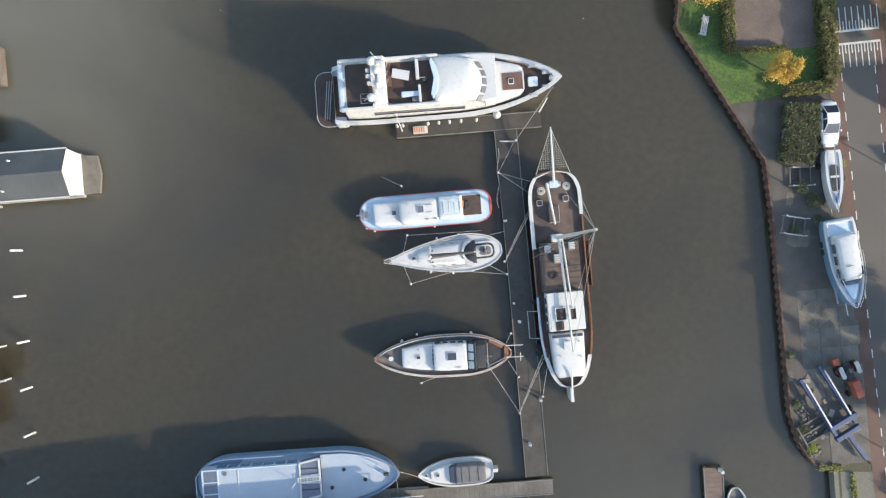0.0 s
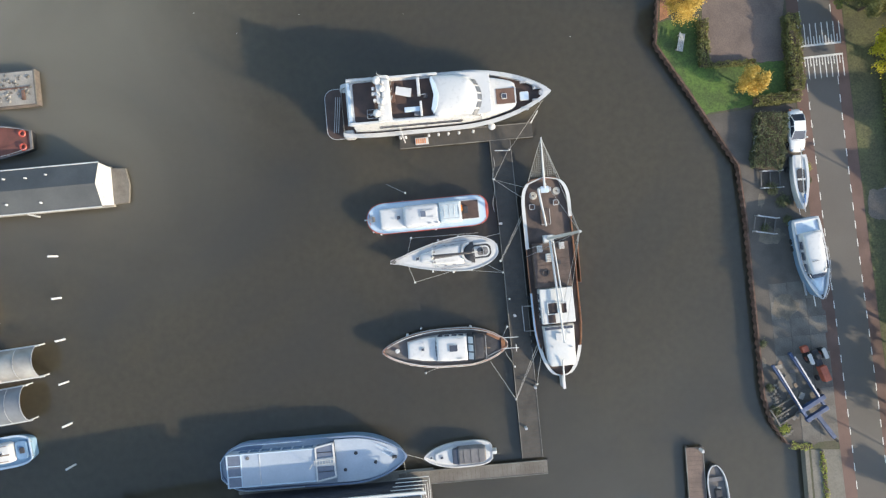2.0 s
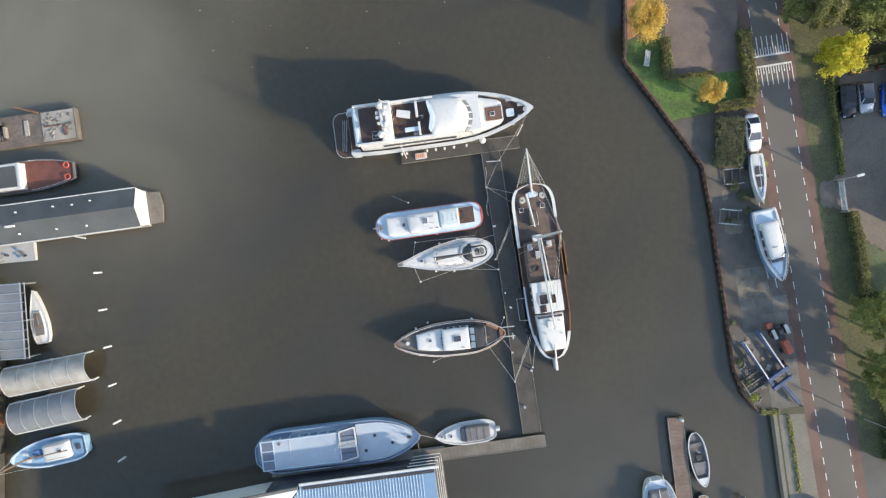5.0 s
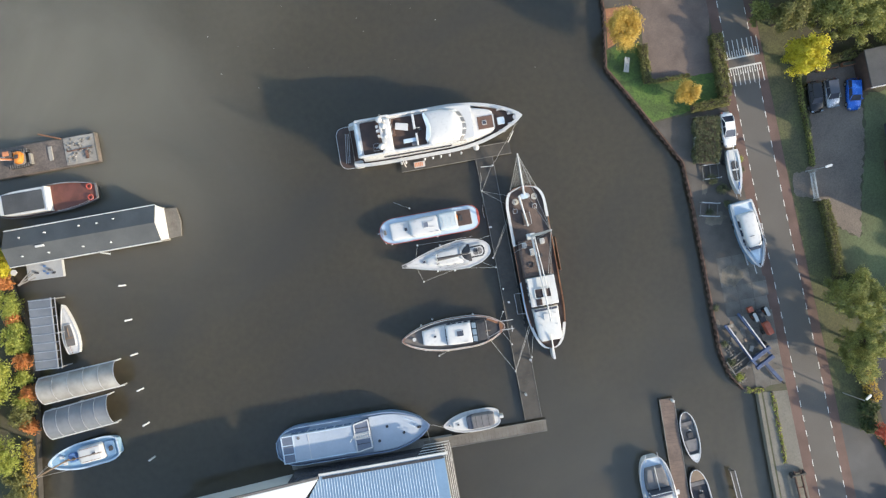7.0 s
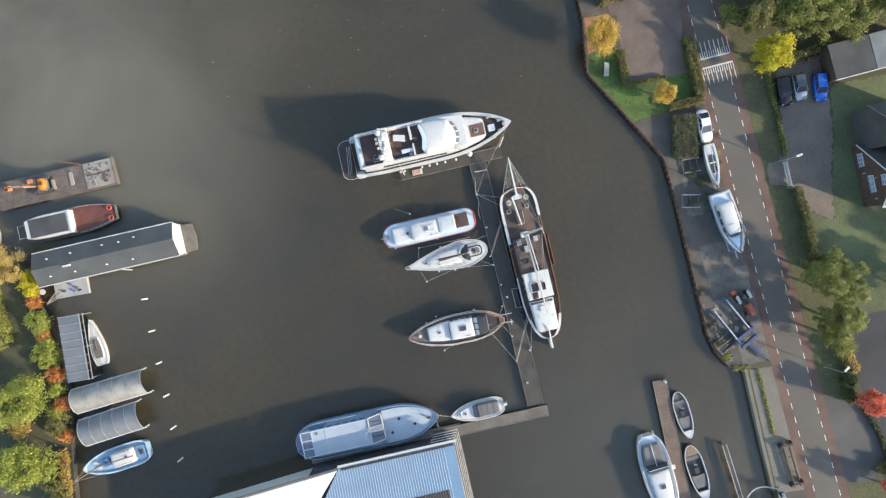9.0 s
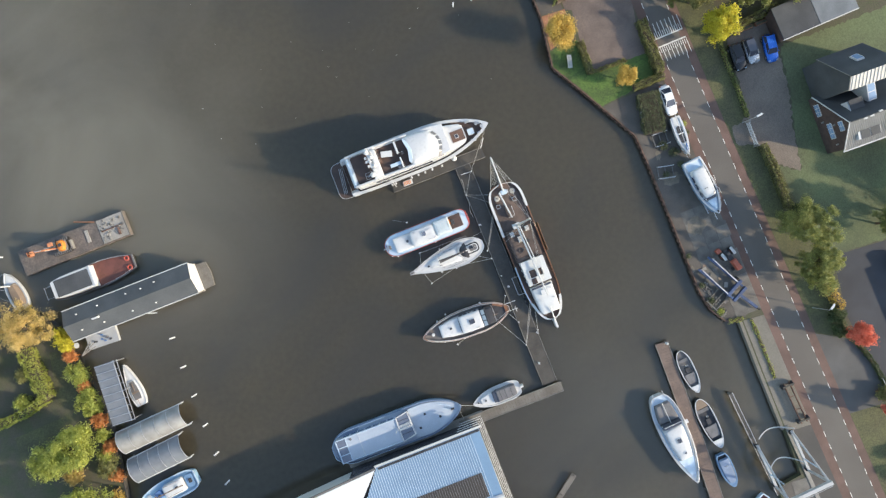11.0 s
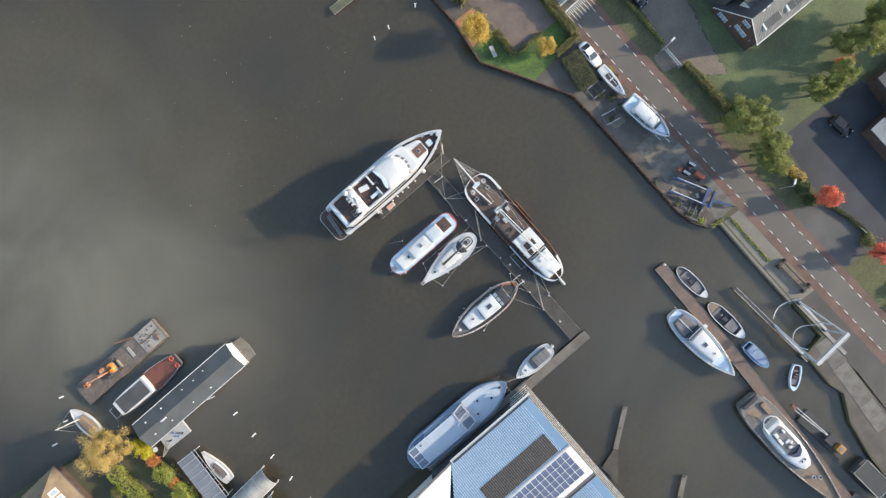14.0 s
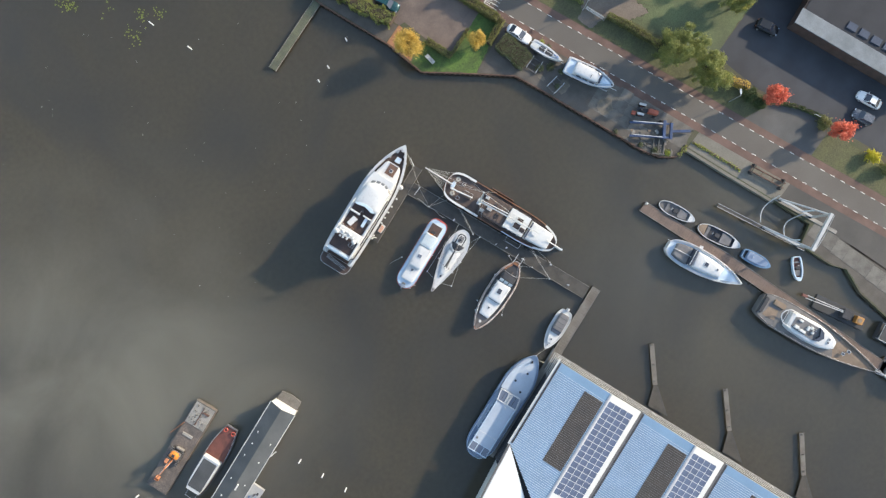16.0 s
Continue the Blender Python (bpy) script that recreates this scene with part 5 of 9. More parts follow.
well = part("cockpit", Shape().prism(rounded(.95, 3.0, -1.18, 1.0, .08, 2), 1.25, 1.46), WHITE, tug, "cockpit with white coaming", bevel=0.02)
part("cockpit_floor", Shape().box(1.05, 2.92, -1.1, .92, 1.46, 1.475), TEAK, well, "brown cockpit floor")
part("wheel_box", Shape().box(2.2, 2.75, -.5, .3, 1.47, 1.75), CANVAS, well, bevel=.05)
part("life_jacket_box", Shape().box(2.85, 3.3, -.68, .05, 1.47, 1.85), ORANGE, well, "orange box", bevel=0.03)
c = part("wheelhouse", loaf(rounded(2.95, 5.5, -1.25, 1.2, .15, 3), 1.3, 2.35, .12, .12, (.94, .93)), FROST, tug, "glazed pale wheelhouse", smooth=True)
for i in range(4):
    part("roof_bar", Shape().tube([(3.25 + .55 * i, -1.12, 2.3), (3.25 + .55 * i, -.4, 2.47), (3.25 + .55 * i, .4, 2.47), (3.25 + .55 * i, 1.08, 2.3)], .035, 5), WHITE, c)
for y in (-.75, 0, .75):
    part("roof_bar", Shape().tube([(3.1, y, 2.42), (5.35, y, 2.42)], .03, 5), WHITE, c)
c = part("cabin", loaf(rounded(5.35, 9.5, -1.18, 1.38, .5, 5), 1.3, 2.2, .16, .16, (.97, .93)), WHITE, tug, "white cabin roof", smooth=True)
hatch(c, 7.25, -.04, 2.36, .72, .8, WHITE, GREYGLASS)
for y in (-.42, .33):
    part("rail_bar", Shape().box(6.1, 6.75, y - .03, y + .03, 2.3, 2.4), STEEL, c)
for x, y in ((8.6, -.7), (5.8, 1.05), (6.6, 1.05)):
    part("fitting", Shape().prism(rounded(x - .15, x + .15, y - .08, y + .08, .04, 2), 2.2, 2.36), STEEL, c)
c = part("fore_cabin", loaf(rounded(9.2, 12.15, -1.08, 1.28, .15, 3), 1.25, 1.7, .08, .1, (.98, .95)), WHITE, tug, "low white fore cabin", smooth=True)
hatch(c, 10.0, .08, 1.8, .52, .56)
for x, y in ((10.6, .15), (10.3, -.55)):
    part("vent", Shape().tube([(x, y, 1.7), (x, y, 1.9)], .08, 8), STEEL, c)
part("windlass", Shape().box(12.7, 13.0, -.3, .3, 1.3, 1.65), GREYDECK, tug, bevel=.06)
part("anchor_stock", Shape().tube([(12.9, -.35, 1.6), (13.7, .0, 1.5), (12.9, .35, 1.6)], .06).tube([(13.0, 0, 1.6), (13.9, 0, 1.45)], .07), STEEL, tug)
rail(tug, edge_line(st, L, 1.15, 1.35, 3.2, 8.6, -1, .03, 8), .6)
for x, y in ((13.0, 1.35), (12.2, 1.7), (9.4, -1.7), (6.0, 1.75), (1.6, 1.6)):
    part("fender", Shape().ball((x, y, .95), .13, 8, 6), OFFWHITE, tug, smooth=True)

# -- white sloop --
at, L = between((6.1, 0.05), (-5.75, -1.28))
sloop = thing("sailing_yacht", at, "white sailing yacht with dark sprayhood and boom cover", "sailing yacht")
st = plan(L, 3.95, bow=0.72, bp=1.7, bq=0.9, stern=0.36, sp=2.2, sq=0.55, sw=0.1)
hull(st, L, 1.1, 1.4, WHITE, sloop, WHITE, rim=0.08, drop=0.06, flare=0.82, label="white fibreglass hull", rake=0.05)
part("toe_rail", Shape().tube([(x, y, z + .07) for x, y, z in edge_line(st, L, 1.1, 1.4, 1.0, L - .6, -1, .12, 16)], .025, 4), GREYDECK, sloop)
c = part("coachroof", loaf(follow(st, 4.0, 9.0, 0.62, 12, 1.15), 1.1, 1.45, .16, .18, (.94, .88)), WHITE, sloop, "low white coachroof", smooth=True)
for sg in (-1, 1):
    for x in (4.9, 5.9, 6.9):
        part("side_window", Shape().prism(rounded(x, x + .4, sg * 1.13 - .02, sg * 1.13 + .02, .015, 2), 1.2, 1.32), GLASS, c)
    part("genoa_track", Shape().box(3.4, 6.6, sg * 1.42 - .02, sg * 1.42 + .02, 1.2, 1.25), GREYDECK, sloop)
    part("handrail", Shape().tube([(5.0, sg * .75, 1.68), (7.4, sg * .7, 1.68)], .018), WHITE, c)
hatch(sloop, 9.15, .0, 1.36, .5, .48)
for x, y in ((7.2, -.55), (7.25, .62), (7.45, .62)):
    part("vent", Shape().tube([(x, y, 1.5), (x, y, 1.7)], .1, 8), GREYDECK, c)
cw = part("cockpit", Shape().prism(rounded(.55, 3.3, -.98, .98, .75, 8), 1.14, 1.3), OFFWHITE, sloop, "white cockpit coaming", bevel=.03)
part("seat_ring", Shape().prism(rounded(.8, 3.2, -.78, .78, .6, 8), 1.29, 1.33), CANVAS, cw, "dark cockpit cushions")
part("cockpit_inner", Shape().prism(rounded(1.0, 3.1, -.58, .58, .45, 8), 1.32, 1.35), OFFWHITE, cw)
part("cockpit_floor", Shape().prism(rounded(1.15, 2.4, -.45, .45, .35, 6), 1.34, 1.365), GREYCANVAS, cw)
part("wheel", Shape().ring((1.75, 0, 1.85), .45, .03, "x").ring((1.75, 0, 1.85), .12, .03, "x"), STEEL, cw)
part("wheel_pedestal", Shape().prism(rounded(1.55, 2.0, -.2, .2, .08, 3), 1.3, 1.9, .8), CANVAS, cw)
hood, v, f = Shape(), [], []
for i in range(7):
    b = math.pi / 2 * i / 6
    for k in range(13):
        a = -math.pi / 2 + math.pi * k / 12
        v.append((2.75 + 1.25 * math.cos(a) * math.cos(b), 1.2 * math.sin(a) * math.cos(b), 1.2 + .95 * math.sin(b)))
for i in range(6):
    for k in range(12):
        f.append((i * 13 + k, i * 13 + k + 1, i * 13 + k + 14, i * 13 + k + 13))
part("sprayhood", hood.add(v, f), CANVAS, sloop, "dark canvas sprayhood", smooth=True)
part("hood_window", Shape().tube([(2.9 + 1.2 * math.cos(-math.pi / 2 + math.pi * k / 12), 1.15 * math.sin(-math.pi / 2 + math.pi * k / 12), 1.6) for k in range(1, 12)], .14, 6), WHITE, sloop, "pale hood windows")
part("hood_seam", Shape().tube([(2.9, 1.0 * math.cos(math.pi * k / 10), 1.25 + .9 * math.sin(math.pi * k / 10)) for k in range(11)], .03, 5), GREYCANVAS, sloop)
part("mast", Shape().tube([(7.35, 0, 1.5), (7.35, 0, 16.5)], .1, 10, .07), OFFWHITE, sloop, "white aluminium mast")
part("spreader", Shape().tube([(7.25, -1.0, 7.5), (7.35, 0, 7.6), (7.25, 1.0, 7.5)], .035), OFFWHITE, sloop)
part("boom", Shape().tube([(7.3, 0, 2.45), (2.4, 0, 2.6)], .07, 8), OFFWHITE, sloop)
part("sail_cover", Shape().tube([(7.4, 0, 2.9), (7.1, 0, 2.75), (5, 0, 2.7), (3.0, 0, 2.68)], .31, 8, .1), CANVAS, sloop, "dark sail cover", smooth=True)
for a, b in (((L - .1, 0, 1.4), (7.35, 0, 16.3)), ((0.2, 0, 1.2), (7.35, 0, 16.3)), ((7.25, 1.7, 1.3), (7.3, 1.0, 7.5)), ((7.25, -1.7, 1.3), (7.3, -1.0, 7.5)), ((7.3, 1.0, 7.5), (7.35, 0, 16)), ((7.3, -1.0, 7.5), (7.35, 0, 16))):
    part("stay", Shape().tube([a, b], .010, 4), STEEL, sloop)
for sg in (-1, 1):
    rail(sloop, edge_line(st, L, 1.1, 1.4, .6, L - .4, sg, .06, 10), .6, .012)
part("pulpit", Shape().tube([(L - 1.2, .5, 2.0), (L + .25, .15, 2.05), (L + .25, -.15, 2.05), (L - 1.2, -.5, 2.0)], .03).tube([(L - .6, .35, 1.4), (L + .2, .12, 2.05)], .025).tube([(L - .6, -.35, 1.4), (L + .2, -.12, 2.05)], .025), STEEL, sloop)
part("bow_roller", Shape().box(L - .4, L + .3, -.12, .12, 1.35, 1.48), GREYDECK, sloop)
for x, y in ((3.2, 1.92), (5.3, 1.95), (7.6, 1.6), (4.3, -1.95), (6.6, -1.8)):
    part("fender", Shape().ball((x, y, .9), .14, 8, 6, 1.6), OFFWHITE, sloop, smooth=True)

# -- classic cruiser with varnished rail --
at, L = between((7.0, -10.65), (-6.95, -11.35))
cruiser = thing("motor_cruiser", at, "classic motor cruiser with varnished wooden rail and dark canopy", "motor cruiser")
st = plan(L, 4.2, bow=0.5, bp=1.9, bq=0.7, stern=0.36, sp=2.0, sq=0.75, sw=0.05)
hull(st, L, 1.25, 1.75, WHITE, cruiser, GREYDECK, rim_mat=VARNISH, rim=0.07, drop=0.35, flare=0.85, label="white hull", deck_label="grey-brown deck", rim_label="varnished wooden cap rail", band=(OFFWHITE, .14))
c = part("fore_cabin", loaf(follow([(7.6, 1.5), (9.4, 1.38), (11.2, 1.0)], 7.6, 11.25, 0, 10), 1.0, 1.8, .12, .16, (.97, .92)), WHITE, cruiser, "white fore cabin", smooth=True)
hatch(c, 9.5, -.06, 1.94, .48, .42)
part("ventilator", Shape().ball((9.4, -.75, 1.92), .09, 8, 6), STEEL, c, smooth=True)
c2 = part("cabin", loaf(follow([(4.5, 1.45), (6.5, 1.5), (8.0, 1.4)], 4.5, 8.0, 0, 10), 1.0, 2.35, .14, .18, (.97, .93)), WHITE, cruiser, "white cabin with dark sliding hatch", smooth=True)
hatch(c2, 6.1, -.08, 2.5, 1.02, .84)
for i in range(6):
    y = -1.3 + .44 * i
    b = 8.0 - .09 * (y + .2) ** 2
    part("window", Shape().add([(b - .12, y, 2.25), (b - .12, y + .34, 2.25), (b + .12, y + .36, 1.85), (b + .12, y - .02, 1.85), (b - .2, y, 2.2), (b - .2, y + .34, 2.2)], [(0, 3, 2, 1), (0, 1, 5, 4)]), GLASS, c2)
for sg in (-1, 1):
    for i in range(4):
        part("window", Shape().box(4.9 + .78 * i, 5.45 + .78 * i, sg * 1.45 - .05, sg * 1.45 + .05, 1.6, 2.1), GLASS, c2)
    part("grab_rail", Shape().tube([(5.2, sg * 1.1, 2.5), (5.8, sg * 1.1, 2.5)], .045), STEEL, c2)
ws = part("windscreen", Shape().add([(3.75, -1.38, 2.75), (3.75, 1.38, 2.75), (4.6, 1.45, 1.95), (4.6, -1.45, 1.95), (3.65, -1.38, 2.7), (3.65, 1.38, 2.7), (4.45, 1.45, 1.85), (4.45, -1.45, 1.85)],
                                    [(0, 3, 2, 1), (4, 5, 6, 7), (0, 1, 5, 4), (3, 7, 6, 2)]), CANVAS, cruiser, "dark framed raked windscreen")
for i in range(3):
    y = -1.22 + .88 * i
    # glass reflection painted on as plain white
    part("pane", Shape().add([(3.9, y, 2.66), (3.9, y + .72, 2.66), (4.45, y + .74, 2.14), (4.45, y - .02, 2.14)], [(0, 3, 2, 1)]), OFFWHITE, ws, "pane painted white for its reflection")
part("inner_rail", Shape().tube([(x, y, z + .1) for x, y, z in edge_line(st, L, 1.25, 1.75, .8, L - .5, 1, .1, 24)], .035, 5).tube([(x, y, z + .1) for x, y, z in edge_line(st, L, 1.25, 1.75, .8, L - .5, -1, .1, 24)], .035, 5), WHITE, cruiser, "white inner rail")
part("stern_seat", Shape().prism(follow(st, .25, .7, .16, 6), 1.0, 1.36), VARNISH, cruiser, "varnished stern bench", bevel=.02)
part("side_bench", Shape().prism([(.7, -.85), (2.1, -1.55), (2.3, -1.25), (.95, -.5)], 1.0, 1.35), VARNISH, cruiser, "varnished side bench", bevel=.02)
part("cockpit_floor", Shape().prism(follow(st, .7, 3.9, .45, 8), 1.0, 1.18), CANVAS, cruiser, "dark cockpit floor")
cp = part("canopy", loaf(follow([(2.65, 1.35), (3.8, 1.4)], 2.65, 3.8, 0, 4), 1.5, 2.6, .1, .2, (.95, .9)), CANVAS, cruiser, "dark grey canvas canopy", smooth=True)
part("canopy_bow", Shape().tube([(2.6, -1.35, 1.6), (2.5, -1.2, 2.7), (2.5, 1.2, 2.7), (2.6, 1.35, 1.6)], .035), STEEL, cp)
part("tiller", Shape().tube([(2.0, .25, 1.6), (2.7, .2, 1.7)], .07), TANDECK, cruiser)
part("rail_gate", Shape().tube([(.35, .3, 1.9), (2.3, 1.05, 2.2), (2.7, .4, 2.2)], .03).tube([(2.3, 1.05, 2.2), (2.3, 1.4, 1.4)], .03), STEEL, cruiser)
for y in (-.75, .45):
    part("davit", Shape().tube([(.5, y, 1.5), (-1.25, y, 1.5)], .045), OFFWHITE, cruiser, "white davit arm")
part("davit_cross", Shape().tube([(-.95, .05, 1.5), (-.95, .85, 1.5)], .045), OFFWHITE, cruiser)
part("anchor_winch", Shape().tube([(12.35, 0, 1.3), (12.35, 0, 1.7)], .24, 10), OFFWHITE, cruiser)
for sg in (-1, 1):
    rail(cruiser, edge_line(st, L, 1.25, 1.75, 3, 12.5, sg, .1, 10), .45, .02, material=OFFWHITE)
for x, sg in ((4, -1), (8, 1), (11, 1), (11.2, -1)):
    fender(cruiser, x, sg * (2.15 if x < 10 else 1.65), .8)
# -- the sailing barge on the other side of the jetty --
at, L = between((13.15, -14.2), (11.15, 7.95))
ship = thing("sailing_barge", at, "old two-leeboard sailing barge with brown decks and white deckhouses", "sailing barge")
st = plan(L, 5.35, bow=0.13, bp=2.2, bq=0.32, stern=0.3, sp=2.0, sq=0.45, sw=0.1)
hull(st, L, 1.5, 2.1, DARKHULL, ship, BARGEDECK, rim_mat=VARNISH, rim=0.08, drop=0.38, flare=0.92, label="dark steel hull", deck_label="dark brown wooden deck", rim_label="varnished brown cap rail", rake=0.02)


def cap(x0, x1, side, wdt, material, label):
    """A stretch of broad painted rail on top of the bulwark."""
    xs, ws = [p[0] for p in st], [p[1] for p in st]
    s, v, f = Shape(), [], []
    q = np.linspace(x0, x1, 14)
    for x in q:
        w = float(np.interp(x, xs, ws))
        z = sheer(x, L, 1.5, 2.1) + 0.06
        v += [(x, side * (w + .06), z), (x, side * (w + .06), z + .07), (x, side * max(0.0, w - wdt), z + .07), (x, side * max(0.0, w - wdt), z)]
    for i in range(len(q) - 1):
        for k in range(4):
            f.append((i * 4 + k, i * 4 + (k + 1) % 4, i * 4 + 4 + (k + 1) % 4, i * 4 + 4 + k))
    part("painted_rail", s.add(v, f), material, ship, label)


for sd in (-1, 1):
    cap(L - 4.6 if sd < 0 else L - 7.8, L - .02, sd, .31, OFFWHITE, "broad white bow rail")
    cap(0.02, 3.2, sd, .32, OFFWHITE, "broad white stern rail")
cap(3.2, 9.5, 1, .16, PALEBLUE, "pale blue rail")
part("bowsprit", Shape().tube([(L - 1.2, 0, 2.25), (L + 4.3, 0, 3.1)], .14, 8, .08), OFFWHITE, ship, "white bowsprit")
for sd in (-1, 1):
    part("bowsprit_stay", Shape().tube([(L + 4.2, 0, 3.05), (L - .3, sd * 1.75, 2.25)], .03, 5), ROPE, ship)
net = Shape()
for i in range(1, 18):
    w = 1.5 * (1 - i / 18)
    net.tube([(L + .1 + 3.9 * i / 18, -w, 2.3 + .75 * i / 18), (L + .1 + 3.9 * i / 18, w, 2.3 + .75 * i / 18)], .012, 4)
for i in range(-6, 7):
    e = 1 - abs(i) / 6.6
    net.tube([(L + .1, 1.5 * i / 6.6, 2.3), (L + .1 + 3.9 * e, 1.5 * i / 6.6, 2.3 + .75 * e)], .012, 4)
part("bowsprit_net", net, ROPE, ship, "pale rope netting")["kind"] = "stuff"
wl_ = part("windlass", Shape().tube([(L - 1.35, -.7, 2.0), (L - 1.35, .7, 2.0)], .25, 10), STEEL, ship, "grey anchor windlass")
part("windlass_frame", Shape().box(L - 1.7, L - 1.0, -.45, .45, 1.5, 2.25), PALEBLUE, wl_, bevel=.05)
for y, x in ((1.3, L - 1.9), (-1.35, L - 1.6)):
    part("rope_coil", Shape().ring((x, y, 1.66), .34, .1).ring((x, y, 1.7), .18, .09), ROPE, ship, "coiled mooring rope")
for x, y in ((19.1, 1.55), (19.35, -1.15)):
    hatch(ship, x, y, 1.75, .62, .62, OFFWHITE, TEAK)
k = part("companionway", Shape().box(17.0, 18.7, -.3, .75, 1.4, 2.0), BARGEDECK, ship, "brown companionway hatch", bevel=.04)
part("trim", Shape().tube([(18.7, -.3, 2.02), (17.0, -.3, 2.02), (17.0, .75, 2.02)], .03), OFFWHITE, k)
part("spar", Shape().tube([(21.0, .75, 2.35), (16.8, .25, 2.3)], .15, 8, .1), OFFWHITE, ship, "white spare spar on the foredeck")
part("mast", Shape().tube([(15.4, 0.15, 1.4), (15.75, .25, 19.2)], .2, 10, .11), OFFWHITE, ship, "tall white mast")
part("mast_foot", Shape().box(15.0, 15.8, -.45, .7, 1.3, 2.2), OFFWHITE, ship, bevel=.06)
part("boom", Shape().tube([(15.3, 0.15, 3.0), (3.9, -.25, 3.3)], .15, 8, .1), OFFWHITE, ship, "long white boom")
part("gaff", Shape().tube([(15.2, -.15, 3.25), (8.2, -.55, 3.35)], .08, 8), OFFWHITE, ship)
top = (15.75, .25, 18.8)
for p in ((L + 4.2, 0, 3.1), (L - .5, 0, 2.4), (14.4, 2.75, 1.9), (13.6, 2.8, 1.9), (14.4, -2.75, 1.9), (13.6, -2.8, 1.9), (3.9, -.25, 3.4), (8.2, -.55, 3.4), (18.8, -2.3, 2.1)):
    part("stay", Shape().tube([p, top], .022, 4), STEEL, ship)
hd = part("hold_cover", Shape().prism(rounded(9.95, 15.0, -2.1, 2.15, .08, 2), 1.2, 2.15, (.99, .93)), BARGEDECK, ship, "dark brown cargo hold cover", bevel=.04)
for i in range(1, 8):
    part("batten", Shape().box(9.95 + .63 * i, 10.0 + .63 * i, -2.0, 2.05, 2.15, 2.18), TEAK, hd)
for x, y, w, d in ((14.35, 1.25, .75, .62), (14.5, -1.2, .75, .62), (13.3, .28, .95, .8)):
    s = part("skylight", Shape().prism([(x - w / 2, y - d / 2), (x + w / 2, y - d / 2), (x + w / 2, y + d / 2), (x - w / 2, y + d / 2)], 2.15, 2.5, .9), OFFWHITE, hd, "pale wooden skylight", bevel=.02)
    for i in range(4):
        part("bar", Shape().box(x - w * .42 + w * .21 * i, x - w * .37 + w * .21 * i, y - d * .4, y + d * .4, 2.5, 2.53), TANDECK, s)
for x, y in ((11.6, .9), (12.6, -.4)):
    part("deck_gear", Shape().ring((x, y, 2.25), .3, .07).box(x - .15, x + .3, y - .5, y - .3, 2.15, 2.35), CANVAS, hd)
d1 = house_block(ship, rounded(6.0, 9.9, -1.92, 1.9, .1, 3), 1.2, 2.7, OFFWHITE, "deckhouse", "white deckhouse with open well", top=(.99, .96), bevel=.05)
for x0, x1, y0, y1 in ((7.12, 8.3, .08, 1.06), (7.1, 8.2, -.95, -.4)):
    part("well_floor", Shape().box(x0, x1, y0, y1, 2.69, 2.72), TEAK, d1, "brown steering well")
    part("coaming", Shape().box(x0 - .08, x0, y0 - .08, y1 + .08, 2.68, 2.86).box(x1, x1 + .08, y0 - .08, y1 + .08, 2.68, 2.86).box(x0, x1, y0 - .08, y0, 2.68, 2.86).box(x0, x1, y1, y1 + .08, 2.68, 2.86), OFFWHITE, d1)
part("bench", Shape().box(7.2, 7.5, -.3, .05, 2.72, 3.0), PALEBLUE, d1, bevel=.03)
part("door", Shape().box(6.1, 7.0, .35, 1.15, 2.69, 2.75), TEAK, d1, "brown sliding door")
for sd in (-1, 1):
    for i in range(4):
        part("window", Shape().box(6.1 + .9 * i, 6.7 + .9 * i, sd * 1.9 - .04, sd * 1.9 + .06, 1.9, 2.35), GLASS, d1)
part("handrail", Shape().tube([(6.2, 1.65, 2.95), (7.9, 1.65, 2.95)], .04).tube([(6.2, 1.65, 2.7), (6.2, 1.65, 2.95)], .03).tube([(7.9, 1.65, 2.7), (7.9, 1.65, 2.95)], .03), STEEL, d1)
d2 = part("aft_deckhouse", loaf(follow([(1.1, 1.25), (1.7, 1.6), (5.7, 1.78)], 1.15, 5.7, 0, 10), 1.2, 2.3, .1, .14, (.98, .95)), OFFWHITE, ship, "white aft deckhouse roof", smooth=True)
part("window_band", Shape().box(5.3, 5.6, -1.5, 1.6, 2.2, 2.45), GLASS, d2)
for x, y in ((4.6, 1.0), (3.4, .9), (4.8, -1.1), (3.2, -1.2)):
    part("vent", Shape().tube([(x, y, 2.3), (x, y, 2.55)], .07, 8), STEEL, d2)
part("chest", Shape().box(4.1, 4.9, -.15, .5, 2.35, 2.6), WHITE, d2, bevel=.03)
part("rudder", Shape().prism(rounded(-1.45, .05, -.16, .16, .1, 3), -.6, 1.9), OFFWHITE, ship, "white rudder blade", bevel=.03)
part("tiller", Shape().tube([(-.3, 0, 2.1), (2.0, 0, 2.7)], .09, 8), OFFWHITE, ship)
part("leeboard", Shape().prism([(10.2, -3.08), (14.4, -3.14), (14.8, -3.08), (14.4, -3.02), (10.2, -3.0)], .1, 1.9), VARNISH, ship, "varnished leeboard", bevel=.03)
part("boarding_frame", Shape().tube([(8.1, 2.8, 1.7), (8.1, 3.7, 1.0), (5.3, 3.7, 1.0), (5.3, 2.75, 1.7)], .045), STEEL, ship, "pale boarding frame")
for sd in (-1, 1):
    rail(ship, edge_line(st, L, 1.55, 2.1, 3.5, 9.6, sd, .1, 8), .6, .03, material=VARNISH)
for i, x in enumerate((3.6, 4.4, 9.0)):
    part("fender", Shape().tube([(x, 2.95, .3), (x, 2.95, 1.2)], .22, 8), RUBBER, ship)

# -- long pale blue river boat beside the hall --
at, L = between((-25.25, -24.15), (-4.35, -22.65))
blue = thing("river_boat", at, "long pale blue passenger boat with flat roof", "passenger boat")
